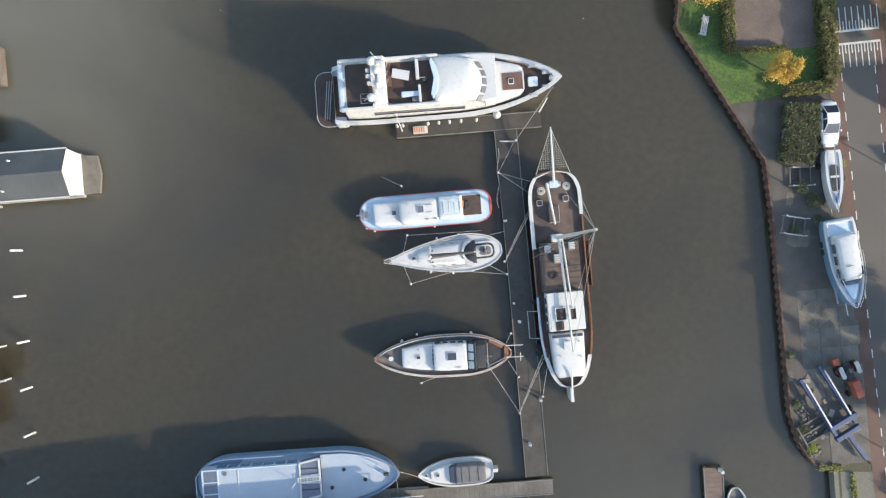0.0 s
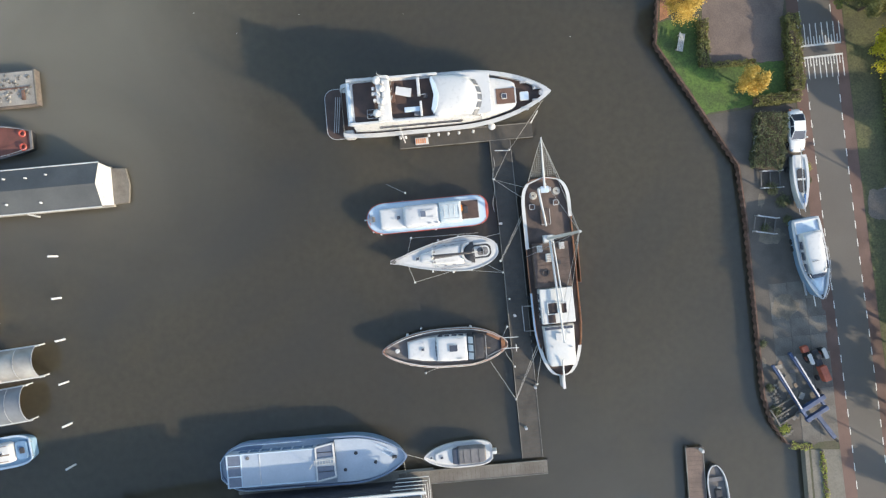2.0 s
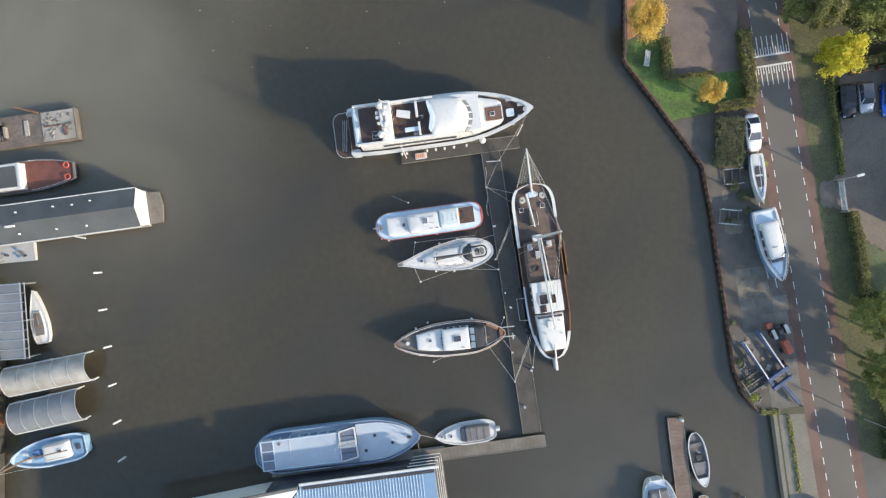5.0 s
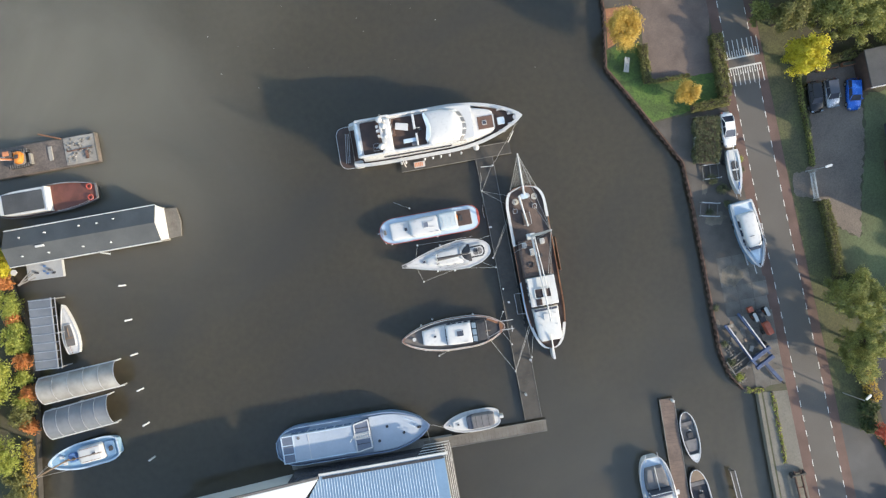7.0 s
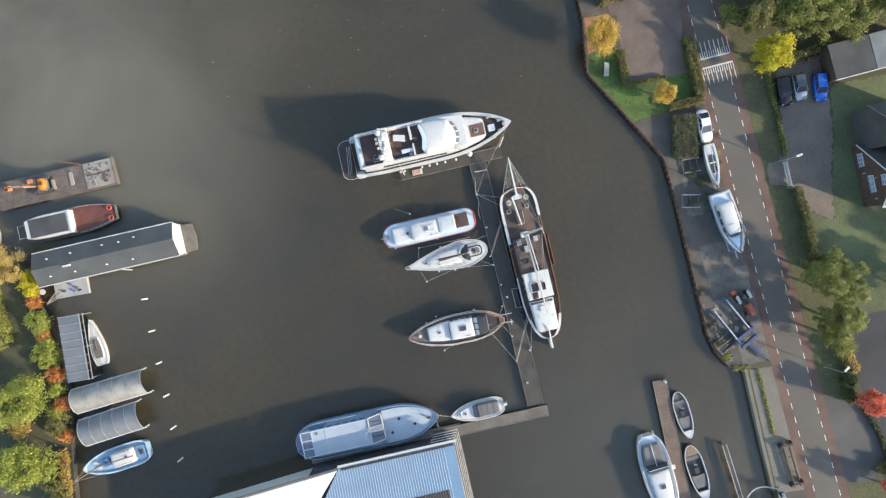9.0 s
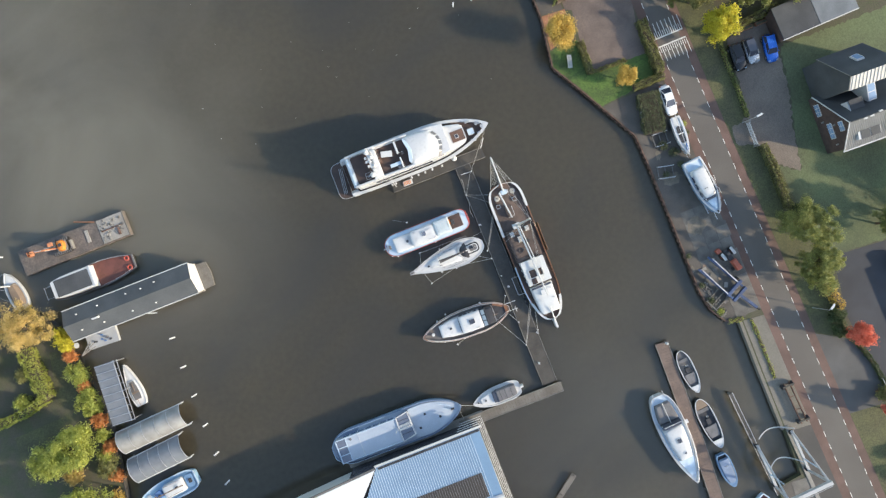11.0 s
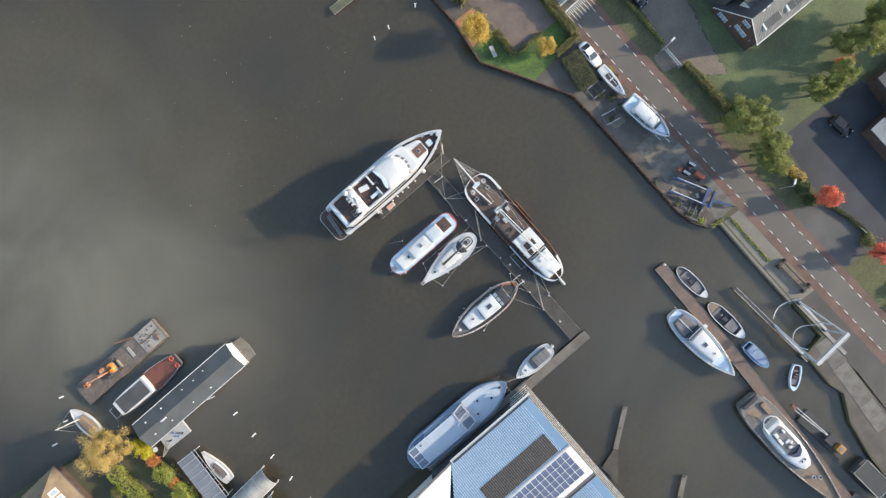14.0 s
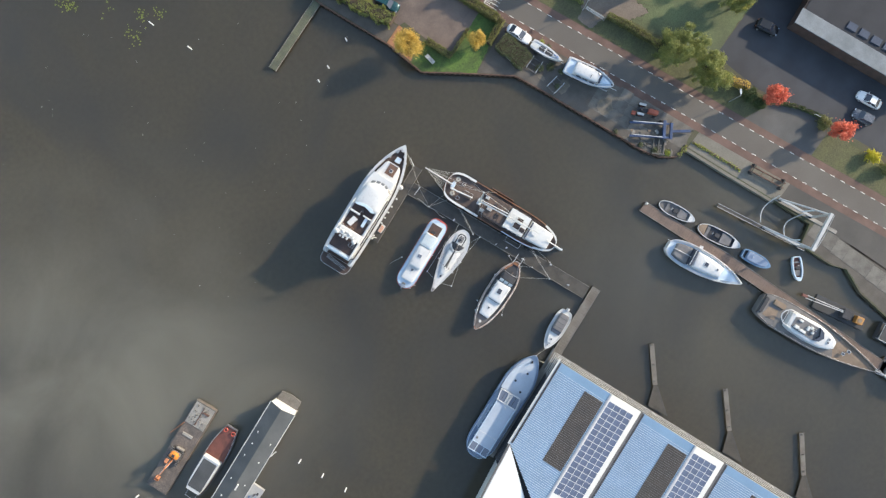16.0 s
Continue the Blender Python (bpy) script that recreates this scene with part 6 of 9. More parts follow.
st = plan(L, 5.3, bow=0.3, bp=1.9, bq=0.72, stern=0.17, sp=2.2, sq=0.5, sw=0.02, n=56)
hull(st, L, 1.9, 2.75, BLUEHULL, blue, RIVERBLUE, rim_mat=HULLBLUE, rim=0.13, drop=0.3, flare=0.9, label="mid-blue hull", deck_label="pale blue deck", rim_label="blue bulwark rail")
part("side_deck", Shape().prism(follow(st, .5, 13.2, .3, 16), 1.3, 1.66), HULLBLUE, blue, "blue side deck")
part("stern_rail", Shape().tube([(x, y, 2.4) for x, y in follow(st, .25, 11.0, .12, 14)[2:-2]], .04, 5), PALEBLUE, blue, "pale blue rail round the stern")
part("fore_deck", Shape().prism(follow(st, 13.0, L - .5, .28, 16), 1.5, 2.42), RIVERBLUE, blue, "pale blue raised foredeck", bevel=.04)
cb = part("long_cabin", loaf(rounded(1.0, 10.95, -1.95, 1.85, .15, 3), 1.2, 2.9, .05, .1, (.985, .95)), RIVERBLUE, blue, "long pale flat cabin roof", smooth=False)
part("roof_seam", Shape().box(4.72, 4.8, -1.75, 1.62, 2.92, 2.99), WHITE, cb)
part("roof_vent", Shape().tube([(3.45, 1.3, 2.88), (3.45, 1.3, 3.0)], .2, 12), GREYCANVAS, cb)
part("roof_edge", Shape().box(1.1, 10.8, 1.66, 1.78, 2.86, 2.98).box(1.1, 10.8, -1.88, -1.76, 2.86, 2.98), PALEBLUE, cb)
for i in range(3):
    y = -1.75 + 1.18 * i
    part("aft_window", Shape().add([(1.25, y, 2.96), (1.25, y + 1.02, 2.96), (2.65, y + 1.02, 2.99), (2.65, y, 2.99), (1.25, y, 2.86), (1.25, y + 1.02, 2.86)], [(0, 3, 2, 1), (0, 1, 5, 4)]), GREYGLASS, cb, "sloping dark aft window")
part("aft_frame", Shape().box(1.08, 1.24, -1.85, 1.75, 2.75, 3.0).box(2.65, 2.75, -1.8, 1.7, 2.85, 3.03).box(1.2, 2.7, -.7, -.6, 2.85, 3.02).box(1.2, 2.7, .48, .58, 2.85, 3.02), PALEBLUE, cb)
for sd, yy in ((-1, -1.93), (1, 1.82)):
    for i in range(7):
        part("side_window", Shape().box(2.4 + 1.2 * i, 3.35 + 1.2 * i, yy - .04, yy + .04, 1.9, 2.5), BLUEGLASS, cb, "blue-tinted side window")
whs = part("wheelhouse", Shape().prism([(10.9, -1.9), (13.05, -1.55), (12.95, 2.2), (10.95, 1.85)], 1.3, 2.98, (.98, .98)), GREYGLASS, blue, "wheelhouse of dark panes", bevel=.04)
for a, b in (((10.95, -1.88), (13.02, -1.52)), ((13.02, -1.52), (12.92, 2.18)), ((12.92, 2.18), (10.98, 1.82)), ((10.98, 1.82), (10.95, -1.88)), ((11.0, .52), (12.95, .62)), ((11.0, -.12), (12.95, -.16))):
    part("roof_frame", strip([a, b], -.085, .085, 2.9, 3.08), WHITE, whs, "white roof frame", bevel=.02)
pane(whs, 11.1, 12.85, -.05, .48, 3.0, PALEGLASS)
for y in (-.85, 1.25):
    part("bar", Shape().box(11.1, 12.85, y - .03, y + .03, 2.97, 3.04), CANVAS, whs)
ld = Shape().tube([(10.7, -.02, 3.2), (13.1, .1, 3.2)], .035).tube([(10.7, .4, 3.2), (13.1, .5, 3.2)], .035)
for i in range(8):
    ld.tube([(10.8 + .3 * i, 0, 3.2), (10.8 + .3 * i, .44, 3.2)], .03)
part("ladder", ld, OFFWHITE, whs, "white ladder lying on the roof")
part("pole", Shape().tube([(10.5, 0, 2.9), (10.5, 0, 4.4)], .05), OFFWHITE, whs)
for x, y in ((15.3, .73), (17.4, -.44), (14.0, -1.02)):
    part("deck_hatch", Shape().tube([(x, y, 2.35), (x, y, 2.5)], .2, 14), CANVAS, blue, "round dark deck hatch")
part("bow_rail", Shape().tube([(17.6, 1.6, 2.65), (18.5, 1.1, 2.7), (19.4, .65, 2.75), (19.0, .2, 2.7), (18.2, .7, 2.7)], .04), PALEBLUE, blue)
part("bitts", Shape().box(19.3, 19.8, -.12, .12, 2.3, 2.8), CANVAS, blue, bevel=.03)

# -- small white sloep with grey cover --
at, L = between((5.2, -22.85), (-2.55, -23.5))
sm = thing("cabin_boat", at, "small white cabin boat with grey canvas cover", "motor boat")
st = plan(L, 2.85, bow=0.55, bp=2.0, bq=0.75, stern=0.25, sp=2, sq=0.5, sw=0.4)
hull(st, L, .85, 1.05, WHITE, sm, WHITE, rim=.1, drop=.06, flare=.85, label="white hull")
house_block(sm, follow(st, 4.3, 6.6, .4, 8), .85, 1.3, WHITE, "cuddy", "white cuddy", top=.9, bevel=.08)
hatch(sm, 5.75, 0, 1.3, .42, .42)
hatch(sm, 6.95, 0, 1.06, .36, .36)
cv = house_block(sm, follow(st, .75, 4.0, .38, 8), .9, 1.75, GREYCANVAS, "canvas_cover", "grey canvas cover", top=(.93, .82), bevel=.14)
for x in (1.6, 2.5, 3.3):
    part("seam", Shape().box(x - .03, x + .03, -.8, .8, 1.74, 1.775), CANVAS, cv)
part("windscreen", Shape().prism([(3.7, -1.0), (4.6, -.85), (4.6, .85), (3.7, 1.0)], 1.2, 1.62, (.6, .9)), GLASS, sm)
part("outboard", Shape().prism(rounded(-.5, .1, -.2, .2, .1, 3), .2, 1.3, .9), OFFWHITE, sm, bevel=.05)
part("rub_rail", Shape().tube([(x, y, z - .06) for x, y, z in edge_line(st, L, .85, 1.05, .1, L - .1, 1, -.03, 14)], .035), CANVAS, sm)

# -- boats at the eastern jetty --
at, L = between((25.0, -30.3), (26.95, -44.6))
mc = thing("motor_cruiser", at, "white motor cruiser with grey cockpit cover", "motor cruiser")
st = plan(L, 4.4, bow=0.6, bp=1.9, bq=0.85, stern=0.3, sp=2, sq=0.5, sw=0.3)
hull(st, L, 1.4, 1.95, WHITE, mc, PALEBLUE, rim=.1, drop=.3, flare=.85, label="white hull", deck_label="pale deck")
part("cabin", loaf(follow(st, 5.0, 10.4, .6, 12, 1.6), 1.1, 2.25, .16, .2, (.96, .91)), WHITE, mc, "white cabin top", smooth=True)
hatch(mc, 7.2, 0, 2.42, .8, .8)
hatch(mc, 9.3, .1, 2.4, .4, .4)
part("side_rail", Shape().tube([(x, y, z + .06) for x, y, z in edge_line(st, L, 1.4, 1.95, 1.0, L - .6, -1, .3, 14)], .03, 5).tube([(x, y, z + .06) for x, y, z in edge_line(st, L, 1.4, 1.95, 1.0, L - .6, 1, .3, 14)], .03, 5), OFFWHITE, mc)
part("fore_deck", Shape().prism(follow(st, 10.3, 13.2, .35, 8), 1.2, 1.75, .97), PALEBLUE, mc, bevel=.05)
c = house_block(mc, follow(st, 1.2, 4.2, .55, 8), 1.1, 1.9, GREYCANVAS, "cockpit_cover", "grey cockpit canvas", top=(.92, .85), bevel=.12)
part("ridge_pole", Shape().tube([(1.0, 0, 2.0), (4.5, 0, 2.15)], .05), OFFWHITE, c)
part("windscreen", Shape().prism([(4.1, -1.6), (5.1, -1.45), (5.1, 1.45), (4.1, 1.6)], 1.6, 2.75, (.5, .95)), GLASS, mc, bevel=.04)
part("windscreen_frame", Shape().tube([(4.2, -1.55, 2.3), (4.45, -1.4, 2.8), (4.45, 1.4, 2.8), (4.2, 1.55, 2.3)], .05), WHITE, mc)
part("fin", Shape().prism(rounded(5.0, 5.6, 2.05, 2.65, .05, 2), 1.5, 1.6), WHITE, mc)
for y in (-.9, .9):
    part("davit", Shape().tube([(.4, y, 1.6), (-.7, y * .9, 1.9)], .05), STEEL, mc)
for sg in (-1, 1):
    rail(mc, edge_line(st, L, 1.4, 1.95, 4, L - .3, sg, .1, 10), .6)


def open_boat(stern, bow, B, label, rim_mat, in_mat, tail=None, cover=None):
    at, L = between(stern, bow)
    ob = thing("open_launch", at, label, "launch", "open launches at the jetty")
    st = plan(L, B, bow=0.5, bp=2.0, bq=0.6, stern=0.35, sp=2.0, sq=0.55, sw=0.05 if rim_mat is WHITE else .6)
    hull(st, L, .75, .95, DARKHULL if rim_mat is WHITE else rim_mat, ob, in_mat, rim_mat=rim_mat, rim=.075 if rim_mat is WHITE else .16, drop=.4, flare=.85, deck_label="dark interior")
    if cover:
        house_block(ob, follow(st, L * .14, L * .88, .1, 10), .5, 1.0, cover, "cover", "canvas cover over the boat", top=(.95, .8), bevel=.1)
    else:
        part("engine_box", Shape().prism(rounded(L * .40, L * .52, -.35, .35, .08, 3), .4, .85, .93), CANVAS, ob, bevel=.04)
        part("thwart", Shape().prism(follow(st, L * .2, L * .27, .15, 4), .5, .62), GREYCANVAS, ob, bevel=.02)
        part("seat", Shape().prism(follow(st, L * .55, L * .78, .25, 6), .45, .72), GREYCANVAS, ob, "grey cushion", bevel=.05)
    if tail:
        part("aft_deck", Shape().prism(follow(st, .12, L * .18, .1, 6), .7, .82), tail, ob, "varnished aft deck", bevel=.02)
    part("fore_deck", Shape().prism(follow(st, L * .84, L * .97, .1, 6), .75, .93), rim_mat, ob)
    part("helm", Shape().tube([(L * .35, .0, .5), (L * .35, 0, 1.15)], .05).ring((L * .34, 0, 1.15), .2, .025, "x"), STEEL, ob)
    return ob


open_boat((30.35, -24.8), (31.35, -31.7), 2.2, "open launch with white gunwale and dark interior", WHITE, GREYDECK)
open_boat((31.0, -32.8), (32.35, -40.9), 2.5, "dark launch with white rail and varnished stern", WHITE, CANVAS, TANDECK)
open_boat((31.9, -42.0), (32.6, -47.3), 2.1, "small blue boat under a pale blue canvas cover", BLUEHULL, CANVAS, None, HULLBLUE)
open_boat((36.9, -50.1), (33.6, -53.0), 1.7, "small pale blue rowing boat with brown interior", PALEBLUE, MAROON)

at, L = between((26.3, -49.3), (28.4, -73.0))
ketch = thing("motor_sailer", at, "long grey-hulled motor sailer with tan deck and white cabin", "motor sailer")
st = plan(L, 5.5, bow=0.62, bp=1.7, bq=0.95, stern=0.2, sp=2, sq=0.5, sw=0.6)
hull(st, L, 1.6, 2.5, GREYDECK, ketch, TANDECK, rim_mat=GREYDECK, rim=.1, drop=.3, flare=.85, label="dark grey hull", deck_label="tan teak deck")
part("side_deck", Shape().prism(follow(st, .3, 15.6, .16, 20), 1.2, 1.72), GREYDECK, ketch, "grey painted side deck")
part("aft_deck", Shape().prism([(1.2, -1.6), (3.6, -1.5), (3.4, .4), (1.6, .2)], 1.7, 1.76), TANDECK, ketch, "tan wooden aft deck")
part("locker", Shape().prism(rounded(1.8, 4.2, .9, 1.9, .3, 4), 1.7, 2.1, .92), TANDECK, ketch, "tan deck locker", bevel=.05)
part("stern_gear", Shape().prism(rounded(.3, 1.0, -1.6, 1.6, .3, 4), 1.6, 1.95, .9), CANVAS, ketch, "dark covered stern gear", bevel=.05)
ck = part("cabin", loaf(follow([(5.2, 1.45), (6.5, 1.8), (10.0, 1.98), (12.6, 1.7), (14.2, 1.1), (14.8, .55)], 5.2, 14.8, 0, 16), 1.6, 2.6, .12, .2, (.97, .94)), WHITE, ketch, "white rounded cabin", smooth=True)
part("cockpit", Shape().prism([(6.2, -.9), (6.9, -1.15), (10.6, -1.15), (11.7, -.5), (11.7, .6), (10.8, 1.25), (6.9, 1.2), (6.2, .9)], 2.6, 2.76), GREYCANVAS, ck, "grey cockpit floor")
for x, y, w, d in ((7.0, -.6, 1.0, .6), (8.2, -.75, 1.3, .5), (9.4, .55, .55, .55), (9.9, -.1, .5, .5), (8.9, .2, .5, .9), (7.2, .75, .8, .4)):
    part("seat", Shape().prism(rounded(x - w / 2, x + w / 2, y - d / 2, y + d / 2, .15, 4), 2.74, 3.05, .9), OFFWHITE, ck, bevel=.06)
part("helm", Shape().ring((9.9, .45, 3.15), .3, .03).tube([(9.9, .45, 2.75), (9.9, .45, 3.15)], .06), STEEL, ck)
part("windscreen", Shape().prism([(10.5, -1.25), (11.4, -.95), (12.0, 0), (11.5, .95), (10.6, 1.35), (10.9, .7), (11.2, 0), (10.9, -.7)], 2.65, 3.25, .95), GLASS, ck, "dark wrapped windscreen")
for x, y in ((13.15, -.2), (13.15, .42)):
    hatch(ck, x, y, 2.72, .45, .42)
for x, y in ((16.8, -.35), (17.5, .45)):
    hatch(ketch, x, y, 2.12, .62, .55)
part("stern_hoop", Shape().tube([(6.2, -1.35, 2.9), (4.6, -1.25, 2.95), (3.8, -.6, 2.95), (3.6, .1, 2.95), (3.9, .9, 2.95), (4.7, 1.5, 2.95), (6.2, 1.6, 2.9)], .1, 6), WHITE, ck, "white hoop over the aft cockpit", smooth=True)
for x in (4.4, 5.3):
    part("hoop_bar", Shape().tube([(x, -1.2, 2.95), (x, 1.4, 2.95)], .06, 6), WHITE, ck)
part("bowsprit", Shape().tube([(L - 1, 0, 2.6), (L + 1.3, 0, 2.9)], .1).tube([(L - .8, .45, 2.6), (L + .6, .1, 2.9)], .04).tube([(L - .8, -.45, 2.6), (L + .6, -.1, 2.9)], .04).box(L + 1.0, L + 1.4, -.22, .22, 2.8, 2.95), STEEL, ketch)
for sg in (-1, 1):
    rail(ketch, edge_line(st, L, 1.6, 2.5, 1, L - .4, sg, .1, 14), .6, .015)

at, L = between((30.4, -74.5), (33.4, -90))
gb = thing("motor_boat", at, "grey motor boat with covered cockpit", "motor boat")
st = plan(L, 4.4, bow=0.5, stern=0.2, sw=0.7)
hull(st, L, 1.3, 1.7, GREYDECK, gb, GREYCANVAS, rim_mat=OFFWHITE, rim=.12, drop=.2)
house_block(gb, follow(st, 2.2, 9, .5, 8), 1.0, 2.2, GREYCANVAS, "cabin", "grey canvas cabin", top=.9, bevel=.1)
part("swim_deck", Shape().box(-.8, .3, -1.8, 1.8, .4, .55), GREYDECK, gb, bevel=.03)
dk = thing("work_pontoon", pose(33.2, -60.9, 0, 0, 0, -79), "small work pontoon with crane and orange box", "pontoon")
part("deck", Shape().box(-3.5, 6.4, -1.3, 1.3, -.4, .4), ROOFDARK, dk, bevel=.04)
part("jib", Shape().tube([(-5.4, -.3, .8), (1.2, .1, 1.6)], .07, 6).tube([(-5.4, .25, .8), (1.2, .3, 1.6)], .07, 6), OFFWHITE, dk, "pale lattice jib")
part("jib_end", Shape().box(-6.2, -5.2, -.25, .25, .6, 1.0), MAROON, dk, bevel=.05)
part("cab", Shape().box(1.4, 3.0, -.8, .8, .45, 1.6), CANVAS, dk, bevel=.08)
bx = part("box", Shape().box(4.0, 5.3, -.65, .65, .45, 1.5), AMBER, dk, "orange-yellow machine box", bevel=.08)
part("lid", Shape().tube([(4.6, 0, 1.5), (4.6, 0, 1.56)], .4, 12), TANDECK, bx)
fl = thing("flat_barge", pose(35.3, -72.5, 0, 0, 0, 8), "black roofed work boat with pale edges", "work boat")
part("hull", Shape().box(-1.6, 1.6, -3.0, 3.0, -.4, .9), ROOFDARK, fl, bevel=.06)
part("roof", Shape().box(-1.6, 1.6, -3.0, 3.0, 1.6, 1.72), ROOFDARK, fl)
for a in (-1.5, 1.5):
    for b in (-2.9, 2.9):
        part("post", Shape().tube([(a, b, .8), (a, b, 1.65)], .06), STEEL, fl)
part("edge", Shape().tube([(-1.6, -3, 1.74), (1.6, -3, 1.74), (1.6, 3, 1.74), (-1.6, 3, 1.74), (-1.6, -3, 1.74)], .05), OFFWHITE, fl)

# -- western side: houseboat, work barge, red barge, boat shelters --
at, L = between((-57.9, 6.1), (-37.25, 7.75))
hb = thing("houseboat", at, "long houseboat with grey felt roof and white gable end", "houseboat")
part("pontoon", Shape().box(-.2, L - .4, -2.3, 2.3, -.5, .5), CONCRETE, hb, "concrete hull", bevel=.04)
part("wall", Shape().box(.1, L - .9, -2.15, 2.15, .5, 3.1), BITUMEN, hb, "dark boarded wall")
part("roof", Shape().add([(-.1, -2.4, 3.05), (L - .4, -2.4, 3.05), (L - .4, 2.4, 3.05), (-.1, 2.4, 3.05), (-.1, 0, 4.1), (L - .4, 0, 4.1), (L - .4, -2.4, 2.9), (L - .4, 2.4, 2.9), (-.1, -2.4, 2.9), (-.1, 2.4, 2.9)],
                         [(0, 1, 5, 4), (2, 3, 4, 5), (0, 4, 3), (0, 8, 6, 1), (2, 7, 9, 3), (8, 9, 7, 6)]), ROOFFELT, hb, "grey felt ridge roof")
part("gable_end", Shape().add([(L - .36, -2.38, 3.08), (L - .36, 2.38, 3.08), (L - .36, 0, 4.14), (L - .33, -2.1, .5), (L - .33, 2.1, .5), (L - .5, 2.1, .5), (L - .5, -2.1, .5)], [(0, 1, 2), (3, 4, 1, 0), (4, 5, 1), (3, 0, 6)]), WHITE, hb, "bright white sloping end wall")
part("terrace", Shape().prism([(L - .33, -2.05), (L + 1.35, -2.0), (L + 1.6, 0), (L + 1.3, 1.9), (L - .33, 2.05)], .2, .56), PLANK, hb, "grey wooden terrace", bevel=.02)
for sg in (-1, 1):
    part("gutter", Shape().tube([(-.1, sg * 2.45, 3.05), (L - .4, sg * 2.45, 3.05)], .07), OFFWHITE, hb)
for i, (x, y) in enumerate(((2.2, 1.2), (5.6, 1.3), (10.2, 1.4), (12.6, 1.3), (14.8, 1.5), (2.2, -1.3), (5.7, -1.4), (10.3, -1.4), (14.0, -1.5))):
    z = 4.1 - 1.05 * abs(y) / 2.4
    part("roof_vent", Shape().tube([(x, y, z - .1), (x, y, z + .3)], .1, 8), OFFWHITE, hb)
part("roof_box", Shape().box(4.4, 5.5, -.5, -.25, 3.8, 4.25), OFFWHITE, hb, bevel=.03)
for i in range(6):
    part("window", Shape().box(2 + 3 * i, 3.6 + 3 * i, -2.2, -2.1, 1.4, 2.5).box(2 + 3 * i, 3.6 + 3 * i, 2.1, 2.2, 1.4, 2.5), GLASS, hb)
part("awning_arm", Shape().tube([(11.8, -2.5, 2.6), (13, -2.9, 2.3)], .1), OFFWHITE, hb)
pt = thing("white_float", pose(-54.8, 3.0, 0, 0, 0, 2), "white square float with small clutter on it", "pontoon")
part("deck", Shape().prism(rounded(-2.45, 2.45, -1.2, 1.15, .1, 2), -.2, .55), HALLWALL, pt, bevel=.03)
rs = random.Random(9)
for i in range(9):
    x, y = rs.uniform(-1.5, 1.6), rs.uniform(-.6, .6)
    part("clutter", Shape().prism(rounded(x - .12, x + .2, y - .1, y + .12, .05, 2), .55, .55 + rs.uniform(.08, .35)), (BLUECANVAS, GREYCANVAS, CANVAS)[i % 3], pt)
bd = thing("deck_boards", pose(-58.3, 1.2, .95, 0, 0, 20), "pale boards lying fanned out on the bank", "boards")
for i in range(3):
    part("board", Shape().box(0, 2.6, -.07, .07, 0, .05), CONCRETE, bd, at=pose(0, 0, .05 * i, 0, 0, 12 * i))
wt = thing("garden_table", pose(-58.3, 3.0, .95), "small round white garden table with two chairs", "table")
part("top", Shape().tube([(0, 0, .68), (0, 0, .72)], .42, 14), WHITE, wt)
part("leg", Shape().tube([(0, 0, 0), (0, 0, .7)], .05), WHITE, wt)

at, L = between((-63.2, 17.6), (-45.9, 19.05))
wb = thing("work_barge", at, "rusty flat work barge with a pale littered end", "work barge")
part("hull", Shape().box(0, L, -2.0, 2.0, -.5, .9), RUSTDECK, wb, "rusty steel hull", bevel=.05)
part("deck", Shape().box(.2, L - 4.3, -1.85, 1.85, .9, .94), RUSTDECK, wb, "brown deck plates")
part("fore_deck", Shape().box(L - 4.3, L - .15, -1.85, 1.85, .9, 1.02), CONCRETE, wb, "pale rubble-strewn deck end")
part("end_edge", Shape().box(L - .18, L, -2.0, 2.0, .88, 1.04), SLABC, wb, "pale end beam")
rs = random.Random(3)
for i in range(60):
    x, y, a = L - 4.1 + rs.random() * 3.6, rs.uniform(-1.6, 1.6), rs.uniform(.06, .16)
    part("rubble", Shape().prism([(x - a, y - a * .8), (x + a, y - a), (x + a * .8, y + a), (x - a, y + a * .7)], 1.0, 1.02 + a, .7), (CONCRETE, SLABC)[i % 2], wb)
part("spud_beam", Shape().box(L - 4.0, L - .8, -.08, .08, 1.02, 1.14).box(L - 1.5, L - 1.2, -1.4, -.3, 1.02, 1.25), RUST, wb)
part("plank", Shape().box(L - 6.5, L - 6.0, -.8, 1.1, .94, 1.1), CONCRETE, wb)
part("boom_pole", Shape().tube([(L - 4.4, 1.8, 1.3), (L - 7.2, 2.9, 1.5)], .1, 8), VARNISH, wb)
ex = thing("excavator", at @ pose(7.0, .1, .95), "weathered orange crawler excavator with folded arm on the barge", "excavator")
for sg in (-1, 1):
    part("track", Shape().prism(rounded(-1.5, 1.4, sg * .95 - .24, sg * .95 + .24, .2, 3), 0, .65), RUBBER, ex, bevel=.08)
    for k in range(9):
        part("track_shoe", Shape().box(-1.3 + .31 * k, -1.15 + .31 * k, sg * .95 - .26, sg * .95 + .26, .62, .68), GREYDECK, ex)
bod = part("body", Shape().prism(rounded(-.5, 1.1, -.95, .9, .55, 6), .7, 1.15), GREYDECK, ex, "grimy slewing platform", bevel=.05)
part("engine_cover", loaf([(.05, -.9), (.75, -.85), (1.08, -.4), (1.1, .4), (.75, .82), (.05, .85)], 1.1, 1.75, .12, .14, (.96, .9)), ORANGE, bod, "orange rounded engine cover", smooth=True)
part("grille", Shape().box(.3, .8, -.25, .25, 1.84, 1.9), CANVAS, bod)
